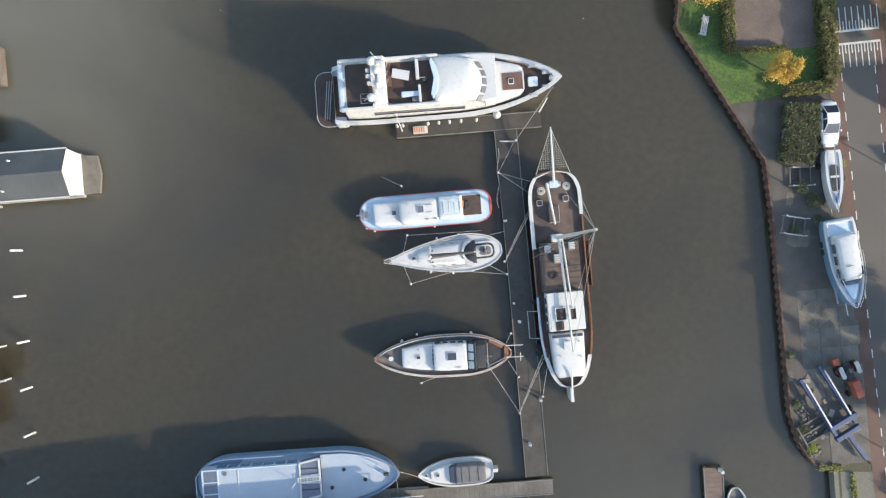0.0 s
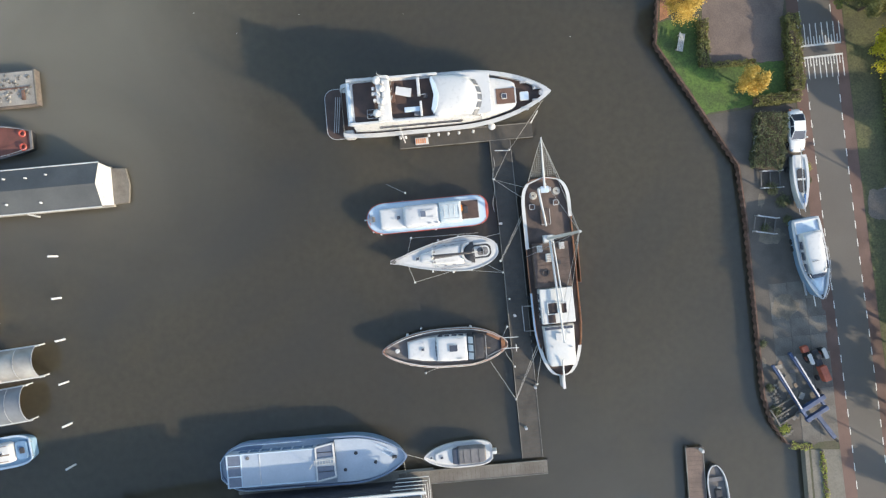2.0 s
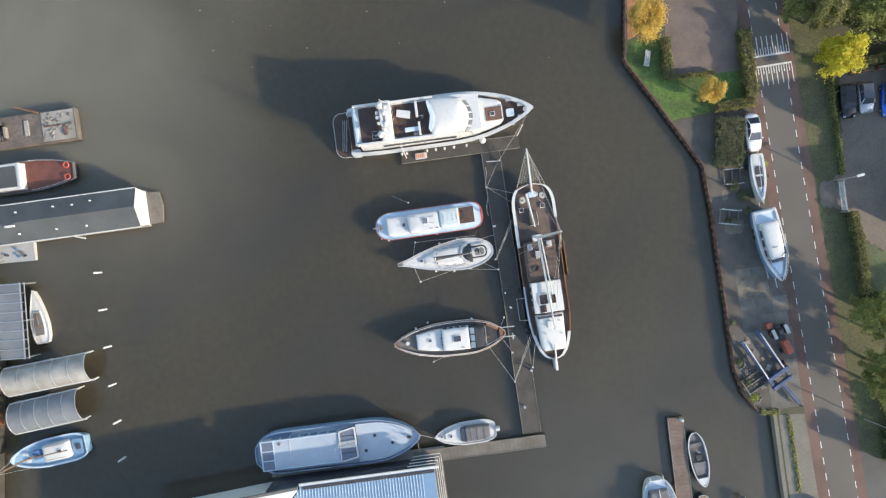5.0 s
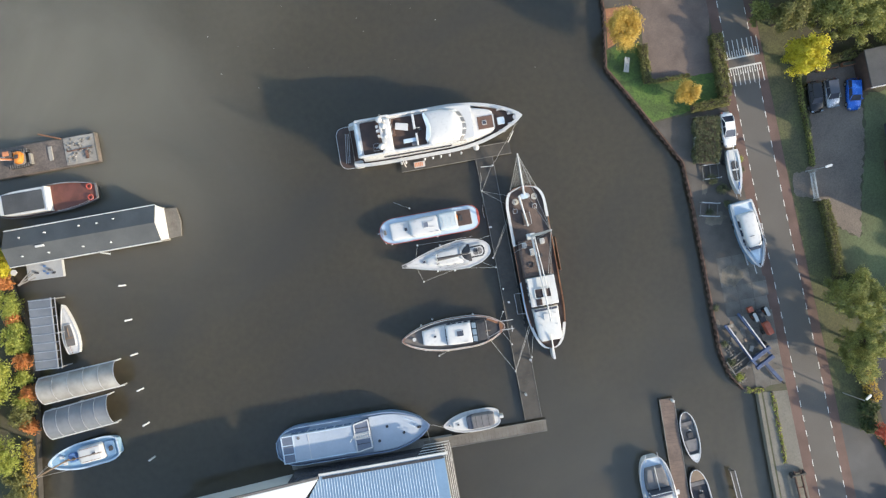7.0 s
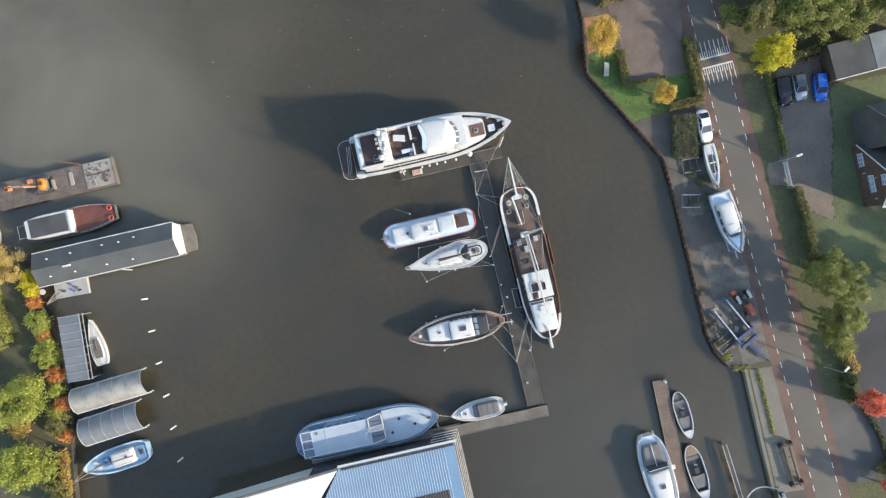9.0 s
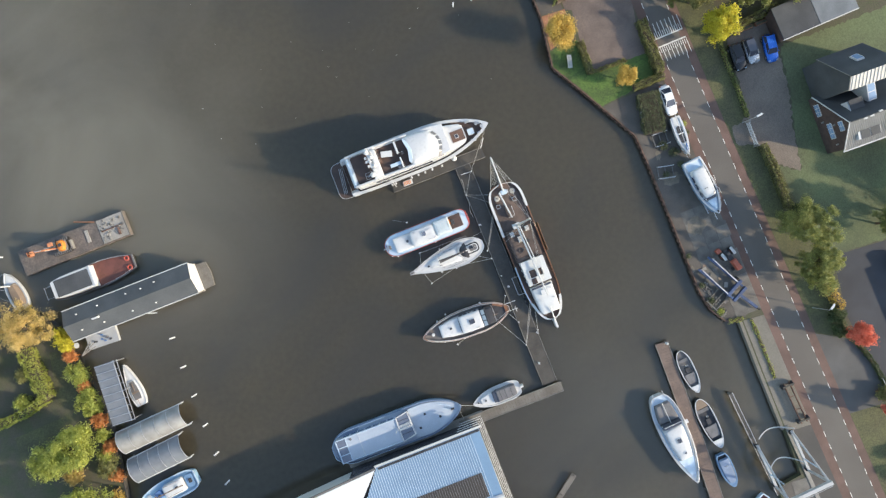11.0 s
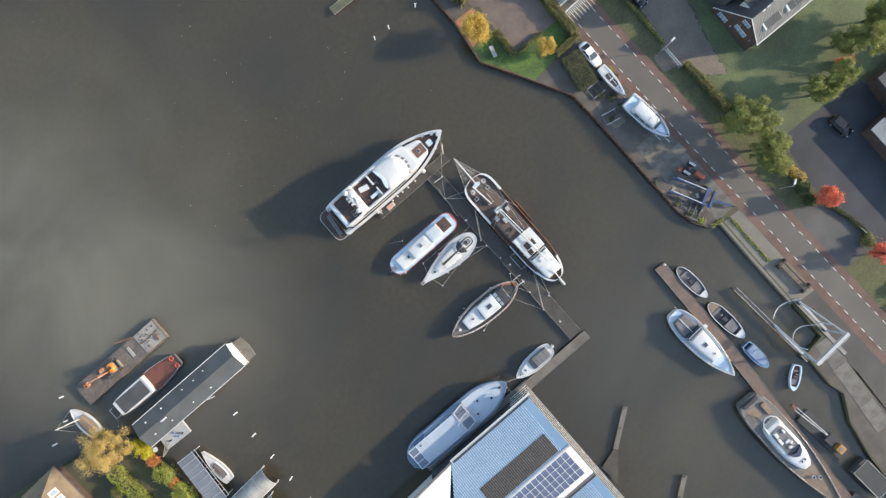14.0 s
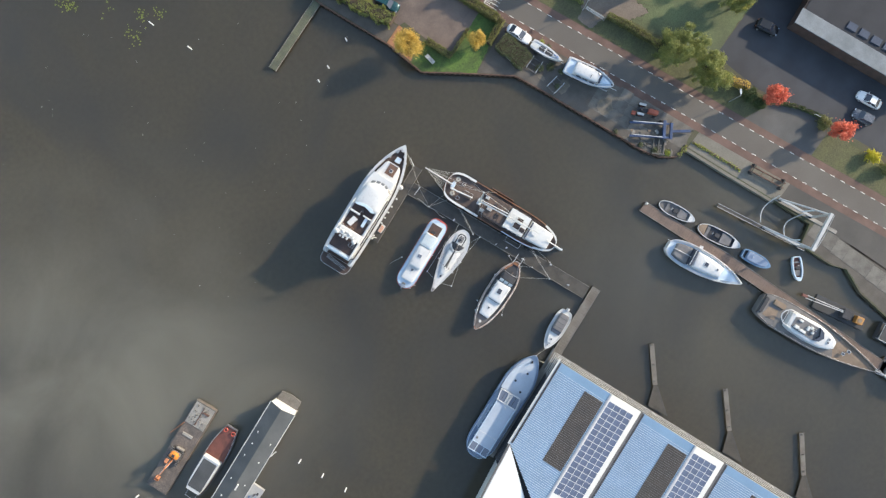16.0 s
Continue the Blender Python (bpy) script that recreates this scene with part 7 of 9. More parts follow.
part("exhaust", Shape().tube([(.45, .5, 1.7), (.45, .5, 2.2)], .06, 8), RUST, bod)
part("cab", Shape().prism(rounded(-1.0, -.05, .1, .85, .1, 3), .9, 2.3, .9), CANVAS, bod, "dark glazed cab", bevel=.06)
part("cab_roof", Shape().prism(rounded(-.92, -.12, .17, .78, .1, 3), 2.3, 2.36), OLDORANGE, bod, "faded orange cab roof")
arm = part("arm", Shape().tube([(-.1, -.2, 1.3), (-1.6, -.02, 2.5), (-3.1, .25, 2.3)], .14, 4), OLDORANGE, ex, "faded orange boom arm")
for y in (-.16, .2):
    part("ram", Shape().tube([(-.3, y - .1, 1.2), (-1.7, y + .05, 2.2)], .06, 6), STEEL, arm)
part("dipper", Shape().tube([(-2.8, .2, 2.55), (-4.8, .58, 1.3)], .11, 4), OLDORANGE, arm, "faded orange dipper")
part("dipper_ram", Shape().tube([(-1.9, .05, 2.75), (-2.9, .2, 2.75)], .06, 6), STEEL, arm)
part("bucket", Shape().add([(-5.3, .25, .1), (-5.3, .98, .1), (-4.5, .95, .25), (-4.5, .22, .25), (-5.15, .28, .95), (-5.15, .95, .95), (-4.7, .92, 1.0), (-4.7, .26, 1.0)],
                           [(0, 3, 2, 1), (0, 4, 7, 3), (1, 2, 6, 5), (0, 1, 5, 4), (2, 3, 7, 6)]), OLDORANGE, arm, "worn bucket")
part("counterweight", Shape().prism(rounded(1.45, 1.75, -.95, .5, .1, 3), .1, .7), CONCRETE, ex, bevel=.04)

at, L = between((-59.7, 12.0), (-46.1, 13.0))
rb = thing("river_barge", at, "old barge with maroon foredeck and white-framed dark cabin", "barge")
st = plan(L, 3.9, bow=0.4, bp=1.7, bq=0.9, stern=0.3, sw=.6, bw=.5)
hull(st, L, 1.1, 1.4, DARKHULL, rb, MAROON, rim_mat=GREYDECK, rim=.12, drop=.15, deck_label="maroon painted deck")
cb = house_block(rb, follow(st, .6, 7.2, .25, 10), 1.0, 2.3, OFFWHITE, "cabin", "white edged cabin", top=(.98, .95), bevel=.06)
part("cabin_roof", Shape().prism(rounded(1.25, 6.75, -1.32, 1.32, .1, 3), 2.29, 2.36), BITUMEN, cb, "dark felt cabin roof")
part("front_rail", Shape().box(6.95, 7.25, -1.65, 1.65, 2.2, 2.4), OFFWHITE, cb, bevel=.04)
for y in (-.75, .75):
    part("life_ring", Shape().ring((L - 1.0, y, 1.5), .33, .1), REDHULL, rb, "orange life ring")
part("stern_davits", Shape().tube([(.2, -.9, 1.6), (-.7, -1.0, 1.8)], .03).tube([(.2, .9, 1.6), (-.7, .8, 1.8)], .03).tube([(-.7, -1.1, 1.8), (-.7, .9, 1.8)], .03), STEEL, rb)
for sg in (-1, 1):
    rail(rb, edge_line(st, L, 1.1, 1.4, 8, L - .5, sg, .1, 8), .5)


def vault(corners, material, label, h=1.1):
    """A barrel-vaulted boat shelter; corners are the long sides' ends: a-b and d-c."""
    a, b, c, d = [Vector((*p, 0)) for p in corners]
    ob = thing("boat_shelter", Matrix.Translation(a), label, "boat shelter", "boat shelters on the bank")
    b, c, d, a0 = b - a, c - a, d - a, Vector((0, 0, 0))
    s, v, f, n, m = Shape(), [], [], 10, 12
    for i in range(n + 1):
        p, q = a0.lerp(b, i / n), d.lerp(c, i / n)
        for k in range(m + 1):
            t = k / m
            e = p.lerp(q, t)
            v.append((e.x, e.y, 1.6 + h * math.sin(math.pi * t) ** .7))
    for i in range(n):
        for k in range(m):
            o = i * (m + 1) + k
            f.append((o, o + 1, o + m + 2, o + m + 1))
    o = len(v)
    v += [(x, y, z - .05) for x, y, z in v]
    f += [tuple(i + o for i in q[::-1]) for q in f]
    part("vault_sheet", s.add(v, f), material, ob, "weathered translucent vault sheet", smooth=True)
    for i in (0, 2, 4, 6, 8, 10):
        p, q = a0.lerp(b, i / n), d.lerp(c, i / n)
        part("rib", Shape().tube([(p.lerp(q, k / 12).x, p.lerp(q, k / 12).y, 1.64 + h * math.sin(math.pi * k / 12) ** .7) for k in range(13)], .05 if i in (0, 10) else .03, 5), STEEL, ob)
    for p, q in ((a0, b), (d, c)):
        part("eave_beam", Shape().tube([(p.x, p.y, 1.6), (q.x * 1.05 - p.x * .05, q.y * 1.05 - p.y * .05, 1.6)], .1, 6), OFFWHITE, ob)
        for k in (0.03, .5, 1.0):
            e = p.lerp(q, k)
            part("post", Shape().tube([(e.x, e.y, -2), (e.x, e.y, 1.6)], .09, 6), OFFWHITE, ob)
    return ob


vault([(-56.4, -11.6), (-45.9, -10.15), (-45.4, -13.6), (-55.9, -15.1)], POLY, "barrel-vaulted boat shelter of milky stained plastic")
vault([(-55.9, -16.1), (-47.3, -14.6), (-46.7, -18.5), (-55.3, -19.9)], POLYDARK, "barrel-vaulted boat shelter of grey plastic sheet")
fs = thing("boat_shelter", pose(-54.2, -5.6, 0, 0, 0, 1), "flat ribbed grey boat shelter over the water", "boat shelter", "boat shelters on the bank")
part("roof_sheet", Shape().box(-1.95, 1.0, -4.75, 4.75, 2.4, 2.48), POLYDARK, fs, "grey plastic roof sheet")
for i in range(9):
    part("rib", Shape().box(-1.97, 1.5, -4.72 + 1.16 * i, -4.62 + 1.16 * i, 2.46, 2.54), STEEL, fs)
part("edge_beam", Shape().box(1.0, 1.12, -4.8, 4.8, 2.35, 2.52).box(1.54, 1.6, -4.8, 4.8, 2.3, 2.44), STEEL, fs)
for y in (-4.6, 0, 4.6):
    for x in (-1.85, 1.5):
        part("post", Shape().tube([(x, y, -2), (x, y, 2.4)], .08, 6), STEEL, fs)
at, L = between((-51.75, -8.75), (-52.7, -1.95))
db = thing("day_sailer", at, "small white day sailer with an open cockpit", "sailing boat")
st = plan(L, 2.15, bow=.68, bp=1.6, bq=.95, stern=.32, sw=.55)
hull(st, L, .75, .95, WHITE, db, WHITE, rim=.07, drop=.05, label="white hull")
part("cockpit_coaming", Shape().prism(follow(st, 1.0, 4.1, .36, 10), .7, .98, .98), OFFWHITE, db, bevel=.02)
part("cockpit", Shape().prism(follow(st, 1.1, 4.0, .46, 10), .75, .99), GREYDECK, db, "grey-brown cockpit", bevel=.02)
part("thwart", Shape().box(2.1, 2.35, -.55, .55, .98, 1.03), TANDECK, db, "wooden thwart")
part("centreboard_case", Shape().box(2.4, 3.7, -.05, .05, .98, 1.1), TANDECK, db)
part("bow_fitting", Shape().tube([(L - .6, 0, .95), (L + .05, 0, 1.0)], .05, 6), STEEL, db)
part("tiller", Shape().tube([(-.05, 0, 1.05), (1.2, .1, 1.12)], .03, 6), VARNISH, db)
at, L = between((-46.8, -21.75), (-56.3, -23.35))
lb = thing("sailing_boat", at, "pale blue sailing boat with white cabin and wooden mast", "sailing boat")
st = plan(L, 3.5, bow=0.52, bp=1.9, bq=.68, stern=.22, sw=.5)
hull(st, L, 1.1, 1.5, SKYBLUE, lb, SKYBLUE, rim_mat=PALEBLUE, rim=.16, drop=.3, label="pale blue hull", deck_label="blue painted deck")
cb = part("cabin", loaf(rounded(1.9, 5.3, -1.15, 1.15, .4, 5), .9, 1.75, .1, .15, (.96, .94)), OFFWHITE, lb, "white cabin", smooth=True)
hatch(cb, 3.0, 0, 1.86, .6, .5)
part("grab_rail", Shape().tube([(2.3, .85, 1.8), (4.9, .85, 1.8)], .03).tube([(2.3, -.85, 1.8), (4.9, -.85, 1.8)], .03), VARNISH, cb)
part("canopy", Shape().prism(rounded(5.7, 6.9, -.7, .6, .3, 4), .95, 1.4, .9), BLUECANVAS, lb, "dark blue folded canvas", bevel=.08)
part("winch", Shape().tube([(6.1, .1, 1.3), (6.1, .1, 1.6)], .22, 10), CANVAS, lb)
part("cockpit", Shape().prism(rounded(.5, 1.75, -1.0, 1.0, .3, 4), .85, 1.22), BLUEHULL, lb, "blue cockpit well", bevel=.03)
part("stern_locker", Shape().prism(rounded(.7, 1.2, -.3, .35, .1, 3), 1.2, 1.4), CANVAS, lb, bevel=.03)
for x, y in ((7.4, .5), (7.7, -.45)):
    part("deck_box", Shape().prism(rounded(x - .25, x + .25, y - .2, y + .2, .05, 2), 1.2, 1.42), OFFWHITE, lb, bevel=.02)
for sg in (-1, 1):
    part("davit", Shape().tube([(.1, sg * .8, 1.3), (-.5, sg * .8, 1.5)], .04), STEEL, lb)
part("mast", Shape().tube([(6.8, 0, 1.1), (6.8, 0, 8.6)], .12, 8, .08), TANDECK, lb, "varnished wooden mast")
part("boom", Shape().tube([(6.7, 0, 2.4), (1.6, 0, 2.5)], .08), TANDECK, lb)
for p in ((L, 0, 1.6), (6.6, 1.4, 1.3), (6.6, -1.4, 1.3)):
    part("stay", Shape().tube([p, (6.8, 0, 8.4)], .02, 4), STEEL, lb)
at, L = between((-65.0, 10.9), (-66.2, 16.9))
ws_ = thing("sailing_boat", at, "small white sailing boat with a tan cover", "sailing boat")
st = plan(L, 2.6, bow=.6, bp=1.8, bq=.85, stern=.3, sw=.5)
hull(st, L, .8, 1.0, WHITE, ws_, OFFWHITE, rim=.1, drop=.08)
part("cover", Shape().prism(follow(st, .5, 4.2, .25, 8), .75, 1.25, (.95, .5)), TANDECK, ws_, "tan boat cover", bevel=.08)
part("mast", Shape().tube([(3.9, 0, .9), (3.9, 0, 7.8)], .1, 8, .07), OFFWHITE, ws_)
for p in ((L, 0, 1.0), (3.7, 1.1, .9), (3.7, -1.1, .9), (.1, 0, .9)):
    part("stay", Shape().tube([p, (3.9, 0, 7.6)], .018, 4), STEEL, ws_)

# mooring ropes
for a, b in (((5.7, 7.9, 1.2), (9.0, 5.6, 1.9)), ((6.35, -1.3, 1.2), (8.9, 4.2, 1.9)), ((6.4, -1.4, 1.2), (9.0, 3.9, 1.9)), ((7.9, -16.9, 1.2), (10.5, -10.2, 1.8)), ((7.95, -16.95, 1.2), (10.6, -10.6, 1.8)), ((10.3, -15.2, 1.2), (10.9, -10.9, 1.8)),
             ((7.9, -16.9, 1.2), (4.95, -12.4, 1.5)), ((7.8, -13.2, 1.2), (6.7, -11.5, 1.4)), ((7.0, -8.7, 1.2), (6.4, -10.0, 1.4)), ((-3.7, 1.4, 1.2), (-4.2, -.8, 1.3)), ((-3.7, 1.4, 1.2), (3.9, 1.9, 1.2)), ((-3.3, -3.6, 1.2), (-4.1, -1.6, 1.3)),
             ((-3.3, -3.6, 1.2), (1.5, -2.2, 1.2)), ((6.6, -2.6, 1.2), (4.2, -1.4, 1.2)), ((6.6, -2.6, 1.2), (.9, -2.2, 1.2)), ((6.3, 1.8, 1.2), (4.6, 1.4, 1.2)), ((7.5, 11.2, .9), (11.1, 16.4, 3.1)), ((-2.2, -13.8, 1.2), (-.2, -13.0, 1.5)),
             ((-4.5, -22.8, 1.8), (-2.3, -23.7, 1.0)), ((-4.9, -23.0, 1.8), (-4.6, -25.4, .7)), ((-4.3, 6.5, 1.2), (-6.5, 7.6, .1)), ((5.7, 7.9, 1.1), (9.3, 6.8, 2.0)), ((7.3, 11.0, .8), (5.8, 8.0, 1.1))):
    cable("mooring_rope", a, b, 0.022, "pale mooring rope between boat and post", 0.12)
cable("boat_hook", (9.95, 14.2, 1.0), (10.75, 15.6, 1.2), 0.07, "white fender pole leaning from the jetty", 0.0, OFFWHITE, "pole")

# things on the long jetty
pts = [(5.73 + .12 * math.sin(k * 1.3), 10.5 - .62 * k, .64) for k in range(11)]
tagged(part("hose", Shape().tube(pts, .03, 5), ROPE), "thin pale hose lying along the jetty edge", "hose")
cable("gangplank_bar", (5.9, 11.2, .75), (7.5, 11.2, .75), .06, "short white bar across the jetty", 0.0, OFFWHITE, "bar")
first = None
for x, y in ((10.1, -15.6), (6.45, 2.9), (9.0, -20.2), (7.9, -7.5)):
    if not first:
        first = thing("power_pedestal", pose(x, y, .55), "small white power pedestal on the jetty", "power box", "pedestals on the jetty")
        part("post", Shape().prism(rounded(-.12, .12, -.1, .1, .04, 3), 0, .8, .92), OFFWHITE, first, bevel=.02)
        part("lid", Shape().prism(rounded(-.14, .14, -.12, .12, .04, 3), .8, .86), STEEL, first)
    else:
        copy_thing(first, pose(x, y, .55))
# ---- vehicles ----
def wheel_mesh():
    return mesh_of(Shape().tube([(0, -.11, 0), (0, .11, 0)], .32, 14), RUBBER), mesh_of(Shape().tube([(0, -.12, 0), (0, .12, 0)], .19, 10), STEEL)


TYRE, RIM = wheel_mesh()


def car(rear, front, paint, label, W=1.85, roof=None, wagon=False):
    at, L = between(rear, front, LAND + .02)
    c = thing("car", at, label, "car")
    # lower body: lofted sections along x with half width and height
    secs = [(0, .62, .55), (.06, .82, .80), (.16, .95, .90), (.36, 1.0, .92), (.62, 1.0, .90), (.8, .97, .84), (.93, .86, .72), (1.0, .60, .52)]
    s, v, f = Shape(), [], []
    for t, w, h in secs:
        x, y = t * L, W / 2 * w
        v += [(x, y * .93, .22), (x, y, .5), (x, y * .97, h - .08), (x, y * .84, h), (x, -y * .84, h), (x, -y * .97, h - .08), (x, -y, .5), (x, -y * .93, .22)]
    for i in range(len(secs) - 1):
        for k in range(8):
            f.append((i * 8 + k, i * 8 + 8 + k, i * 8 + 8 + (k + 1) % 8, i * 8 + (k + 1) % 8))
    f += [tuple(range(8)), tuple(range((len(secs) - 1) * 8 + 7, (len(secs) - 1) * 8 - 1, -1))]
    body = part("body", s.add(v, f), paint, c, smooth=True)
    a = .04 if wagon else .13
    r0, r1, g0, g1 = ((a + .07) if wagon else .31) * L, (.56 if wagon else .53) * L, a * L, .72 * L
    s = Shape()
    yb, yt = W / 2 * .86, W / 2 * .68
    q = [(g0, yb, .88), (g1, yb, .86), (r1, yt, 1.42), (r0, yt, 1.42), (g0, -yb, .88), (g1, -yb, .86), (r1, -yt, 1.42), (r0, -yt, 1.42)]
    part("cabin_lining", Shape().add([(x, y * .93, z - .05) for x, y, z in q], [(0, 1, 2, 3), (5, 4, 7, 6), (1, 5, 6, 2), (4, 0, 3, 7)]), RUBBER, c, "dark cabin")
    for nm, ids in (("side_window", (0, 1, 2, 3)), ("side_window", (5, 4, 7, 6)), ("windscreen", (1, 5, 6, 2)), ("rear_window", (4, 0, 3, 7))):
        part(nm, Shape().add([q[k] for k in ids], [(0, 1, 2, 3)]), GLASS, c, "dark car glass")
    part("roof", Shape().prism(rounded(r0 - .04, r1 + .04, -yt - .03, yt + .03, .12, 3), 1.40, 1.46, .97), roof or paint, c, bevel=.015)
    for sg in (-1, 1):
        for xa, za, xb, zb in ((g1, .86, r1, 1.43), (g0, .88, r0, 1.43), ((r0 + r1) / 2, .9, (r0 + r1) / 2, 1.43)):
            part("pillar", Shape().tube([(xa, sg * yb, za), (xb, sg * yt, zb)], .045, 4), paint, c)
        part("mirror", Shape().box(g1 - .32, g1 - .14, sg * W / 2 * 1.0 - .12 * (sg < 0) , sg * W / 2 * 1.0 + .12 * (sg > 0), .88, 1.02), paint, c, bevel=.02)
        part("headlight", Shape().box(.93 * L, .975 * L, sg * W * .34 - .14, sg * W * .34 + .14, .58, .70), PALEGLASS, c)
        part("tail_light", Shape().box(-.01, .05 * L, sg * W * .33 - .12, sg * W * .33 + .12, .62, .76), MAROON, c)
        for xx in (.17 * L, .81 * L):
            wl2 = part("wheel", None, None, c, mesh=TYRE, at=pose(xx, sg * (W / 2 - .12), .32))
            part("rim", None, None, wl2, mesh=RIM)
    part("bonnet_line", Shape().box(.74 * L, .745 * L, -W * .36, W * .36, .86, .875), CANVAS, c)
    return c


car((39.55, 15.3), (39.75, 10.5), CARWHITE, "white coupe parked beside the cycle lane")
car((51.65, 18.3), (51.9, 14.0), CARBLACK, "black hatchback parked on the paved driveway", wagon=True)
car((53.95, 18.45), (54.15, 14.5), SILVER, "silver car with a dark glass roof on the paved driveway", wagon=True, roof=GLASS)
car((57.1, 18.2), (56.9, 13.9), CARBLUE, "bright blue hatchback parked on the paved driveway", wagon=True)
car((65.9, -19.8), (66.7, -23.9), CARBLACK, "dark blue car parked on the asphalt lot", wagon=True)
car((66.75, -46.2), (66.2, -41.6), CARWHITE, "white car parked on the asphalt lot")
car((63.7, -46.7), (63.1, -42.8), CARGREY, "pale grey car parked on the asphalt lot", wagon=True)
car((30.0, 37.2), (30.75, 32.6), CARTEAL, "dark teal car parked in the court by the bushes", wagon=True)

# white cabin cruiser on a trailer
at, L = between((39.85, 3.0), (41.5, -5.9), LAND)
tc_ = thing("boat_on_trailer", at, "white cabin cruiser standing on a road trailer", "motor boat")
st = plan(L, 3.2, bow=.55, bp=1.9, bq=.75, stern=.25, sp=2, sq=.5, sw=.86)
hb_ = new("shell")
hb_.parent = tc_
hb_.matrix_basis = pose(0, 0, .5)
hull(st, L, 1.3, 1.65, BLUEHULL, hb_, PALEBLUE, rim_mat=WHITE, rim=.16, drop=.25, flare=.7, label="dark blue hull under a white rim", deck_label="pale blue deck")
cb = part("cabin", loaf(follow(st, 1.5, 6.3, .45, 12, 1.22), 1.5, 2.65, .16, .2, (.95, .9)), WHITE, tc_, "white cabin roof", smooth=True)
part("front_window", Shape().prism([(6.1, -1.1), (6.75, -.7), (6.75, .7), (6.1, 1.1)], 1.9, 2.4, (.7, .9), (-.2, 0)), GLASS, tc_, bevel=.03)
part("window_frame", Shape().tube([(6.0, -1.1, 2.45), (6.75, -.65, 2.1), (6.75, .65, 2.1), (6.0, 1.1, 2.45)], .05), WHITE, tc_)
part("fore_cabin", loaf(follow(st, 6.6, 8.2, .5, 8), 1.7, 2.1, .1, .12), PALEBLUE, tc_, "pale blue foredeck", smooth=True)
part("cockpit", Shape().box(.3, 1.6, -1.3, 1.3, 1.7, 1.8), PALEBLUE, tc_, "pale open cockpit", bevel=.03)
part("cockpit_coaming", Shape().box(.15, .35, -1.4, 1.4, 1.7, 2.0).box(.3, 1.6, 1.25, 1.4, 1.7, 2.0).box(.3, 1.6, -1.4, -1.25, 1.7, 2.0), WHITE, tc_, bevel=.03)
for sg in (-1, 1):
    for x in (2.4, 3.6, 4.9):
        part("side_window", Shape().prism(rounded(x, x + .9, sg * 1.2 - .03, sg * 1.2 + .03, .02, 2), 1.95, 2.35), GLASS, cb)
    rail(tc_, [(x, y, z + .5) for x, y, z in edge_line(st, L, 1.3, 1.65, 3.5, L - .1, sg, .06, 8)], .45, .02)
part("wiper", Shape().tube([(4.7, -.75, 2.85), (4.72, .0, 2.88)], .035, 5).tube([(6.0, .35, 2.78), (5.6, .75, 2.8)], .035, 5), CANVAS, cb)
part("bow_fitting", Shape().box(L - .5, L - .1, -.1, .1, 2.1, 2.25), CANVAS, tc_, bevel=.02)
tr = part("trailer_frame", Shape().box(.4, 8.6, -.9, -.75, .45, .6).box(.4, 8.6, .75, .9, .45, .6).box(1, 1.15, -.9, .9, .45, .6).box(5, 5.15, -.9, .9, .45, .6).tube([(8.5, 0, .5), (10.0, 0, .5)], .06), STEEL, tc_, "steel trailer frame")
for sg in (-1, 1):
    for x in (2.4, 3.2):
        part("wheel", None, None, tc_, mesh=TYRE, at=pose(x, sg * 1.15, .32))

# open day boat on a trailer
at, L = between((39.55, 10.05), (39.95, 4.0), LAND)
dd = thing("boat_on_trailer", at, "white day sailer with lowered mast on a trailer", "sailing boat")
st = plan(L, 1.65, bow=.6, bp=1.8, bq=.85, stern=.25, sw=.75)
hb_ = new("shell")
hb_.parent = dd
hb_.matrix_basis = pose(0, 0, .65)
hull(st, L, .75, .9, WHITE, hb_, OFFWHITE, rim=.25, drop=.08, flare=.75, label="white hull")
part("cockpit", Shape().prism(rounded(1.5, 4.2, -.42, .42, .35, 5), 1.3, 1.44), CANVAS, dd, "dark open cockpit")
part("lowered_mast", Shape().tube([(-.8, 0, 1.75), (L + .3, 0, 1.7)], .05, 8), STEEL, dd, "grey lowered mast")
part("thwart", Shape().box(2.6, 2.8, -.5, .5, 1.43, 1.48), OFFWHITE, dd)
part("cover_bundle", Shape().tube([(4.4, .1, 1.7), (5.4, .05, 1.6)], .14, 8), BLUECANVAS, dd)
part("trailer_frame", Shape().box(.2, 5.4, -.06, .06, .4, .5).box(1.4, 1.5, -.85, .85, .4, .5).tube([(5.4, 0, .45), (6.6, .1, .45)], .04), STEEL, dd)
for sg in (-1, 1):
    part("wheel", None, None, dd, mesh=TYRE, at=pose(1.45, sg * .95, .32))

# blue fork-shaped boat trailer
ft = thing("boat_trailer", pose(0, 0, LAND), "blue steel boat trailer with two long arms", "trailer")
for a, b in (((36.6, -13.4), (40.35, -19.2)), ((38.5, -12.0), (42.3, -17.8))):
    part("arm", strip([a, b], -.16, .16, .55, .9), TRAILBLUE, ft, "blue steel arm", bevel=.03)
    part("roller_bar", strip([(a[0] + .5, a[1] - .4), (b[0] - .6, b[1] + .9)], -.07, .07, .9, 1.0), STEEL, ft)
part("cross_beam", strip([(39.65, -18.55), (42.35, -16.85)], -.25, .25, .5, 1.0), TRAILBLUE, ft, bevel=.04)
part("cross_beam", strip([(40.3, -19.6), (42.7, -18.1)], -.22, .22, .5, 1.0), TRAILBLUE, ft, bevel=.04)
part("tongue", strip([(41.4, -18.8), (43.5, -21.6)], -.26, .2, .5, .8), TRAILBLUE, ft, bevel=.03)
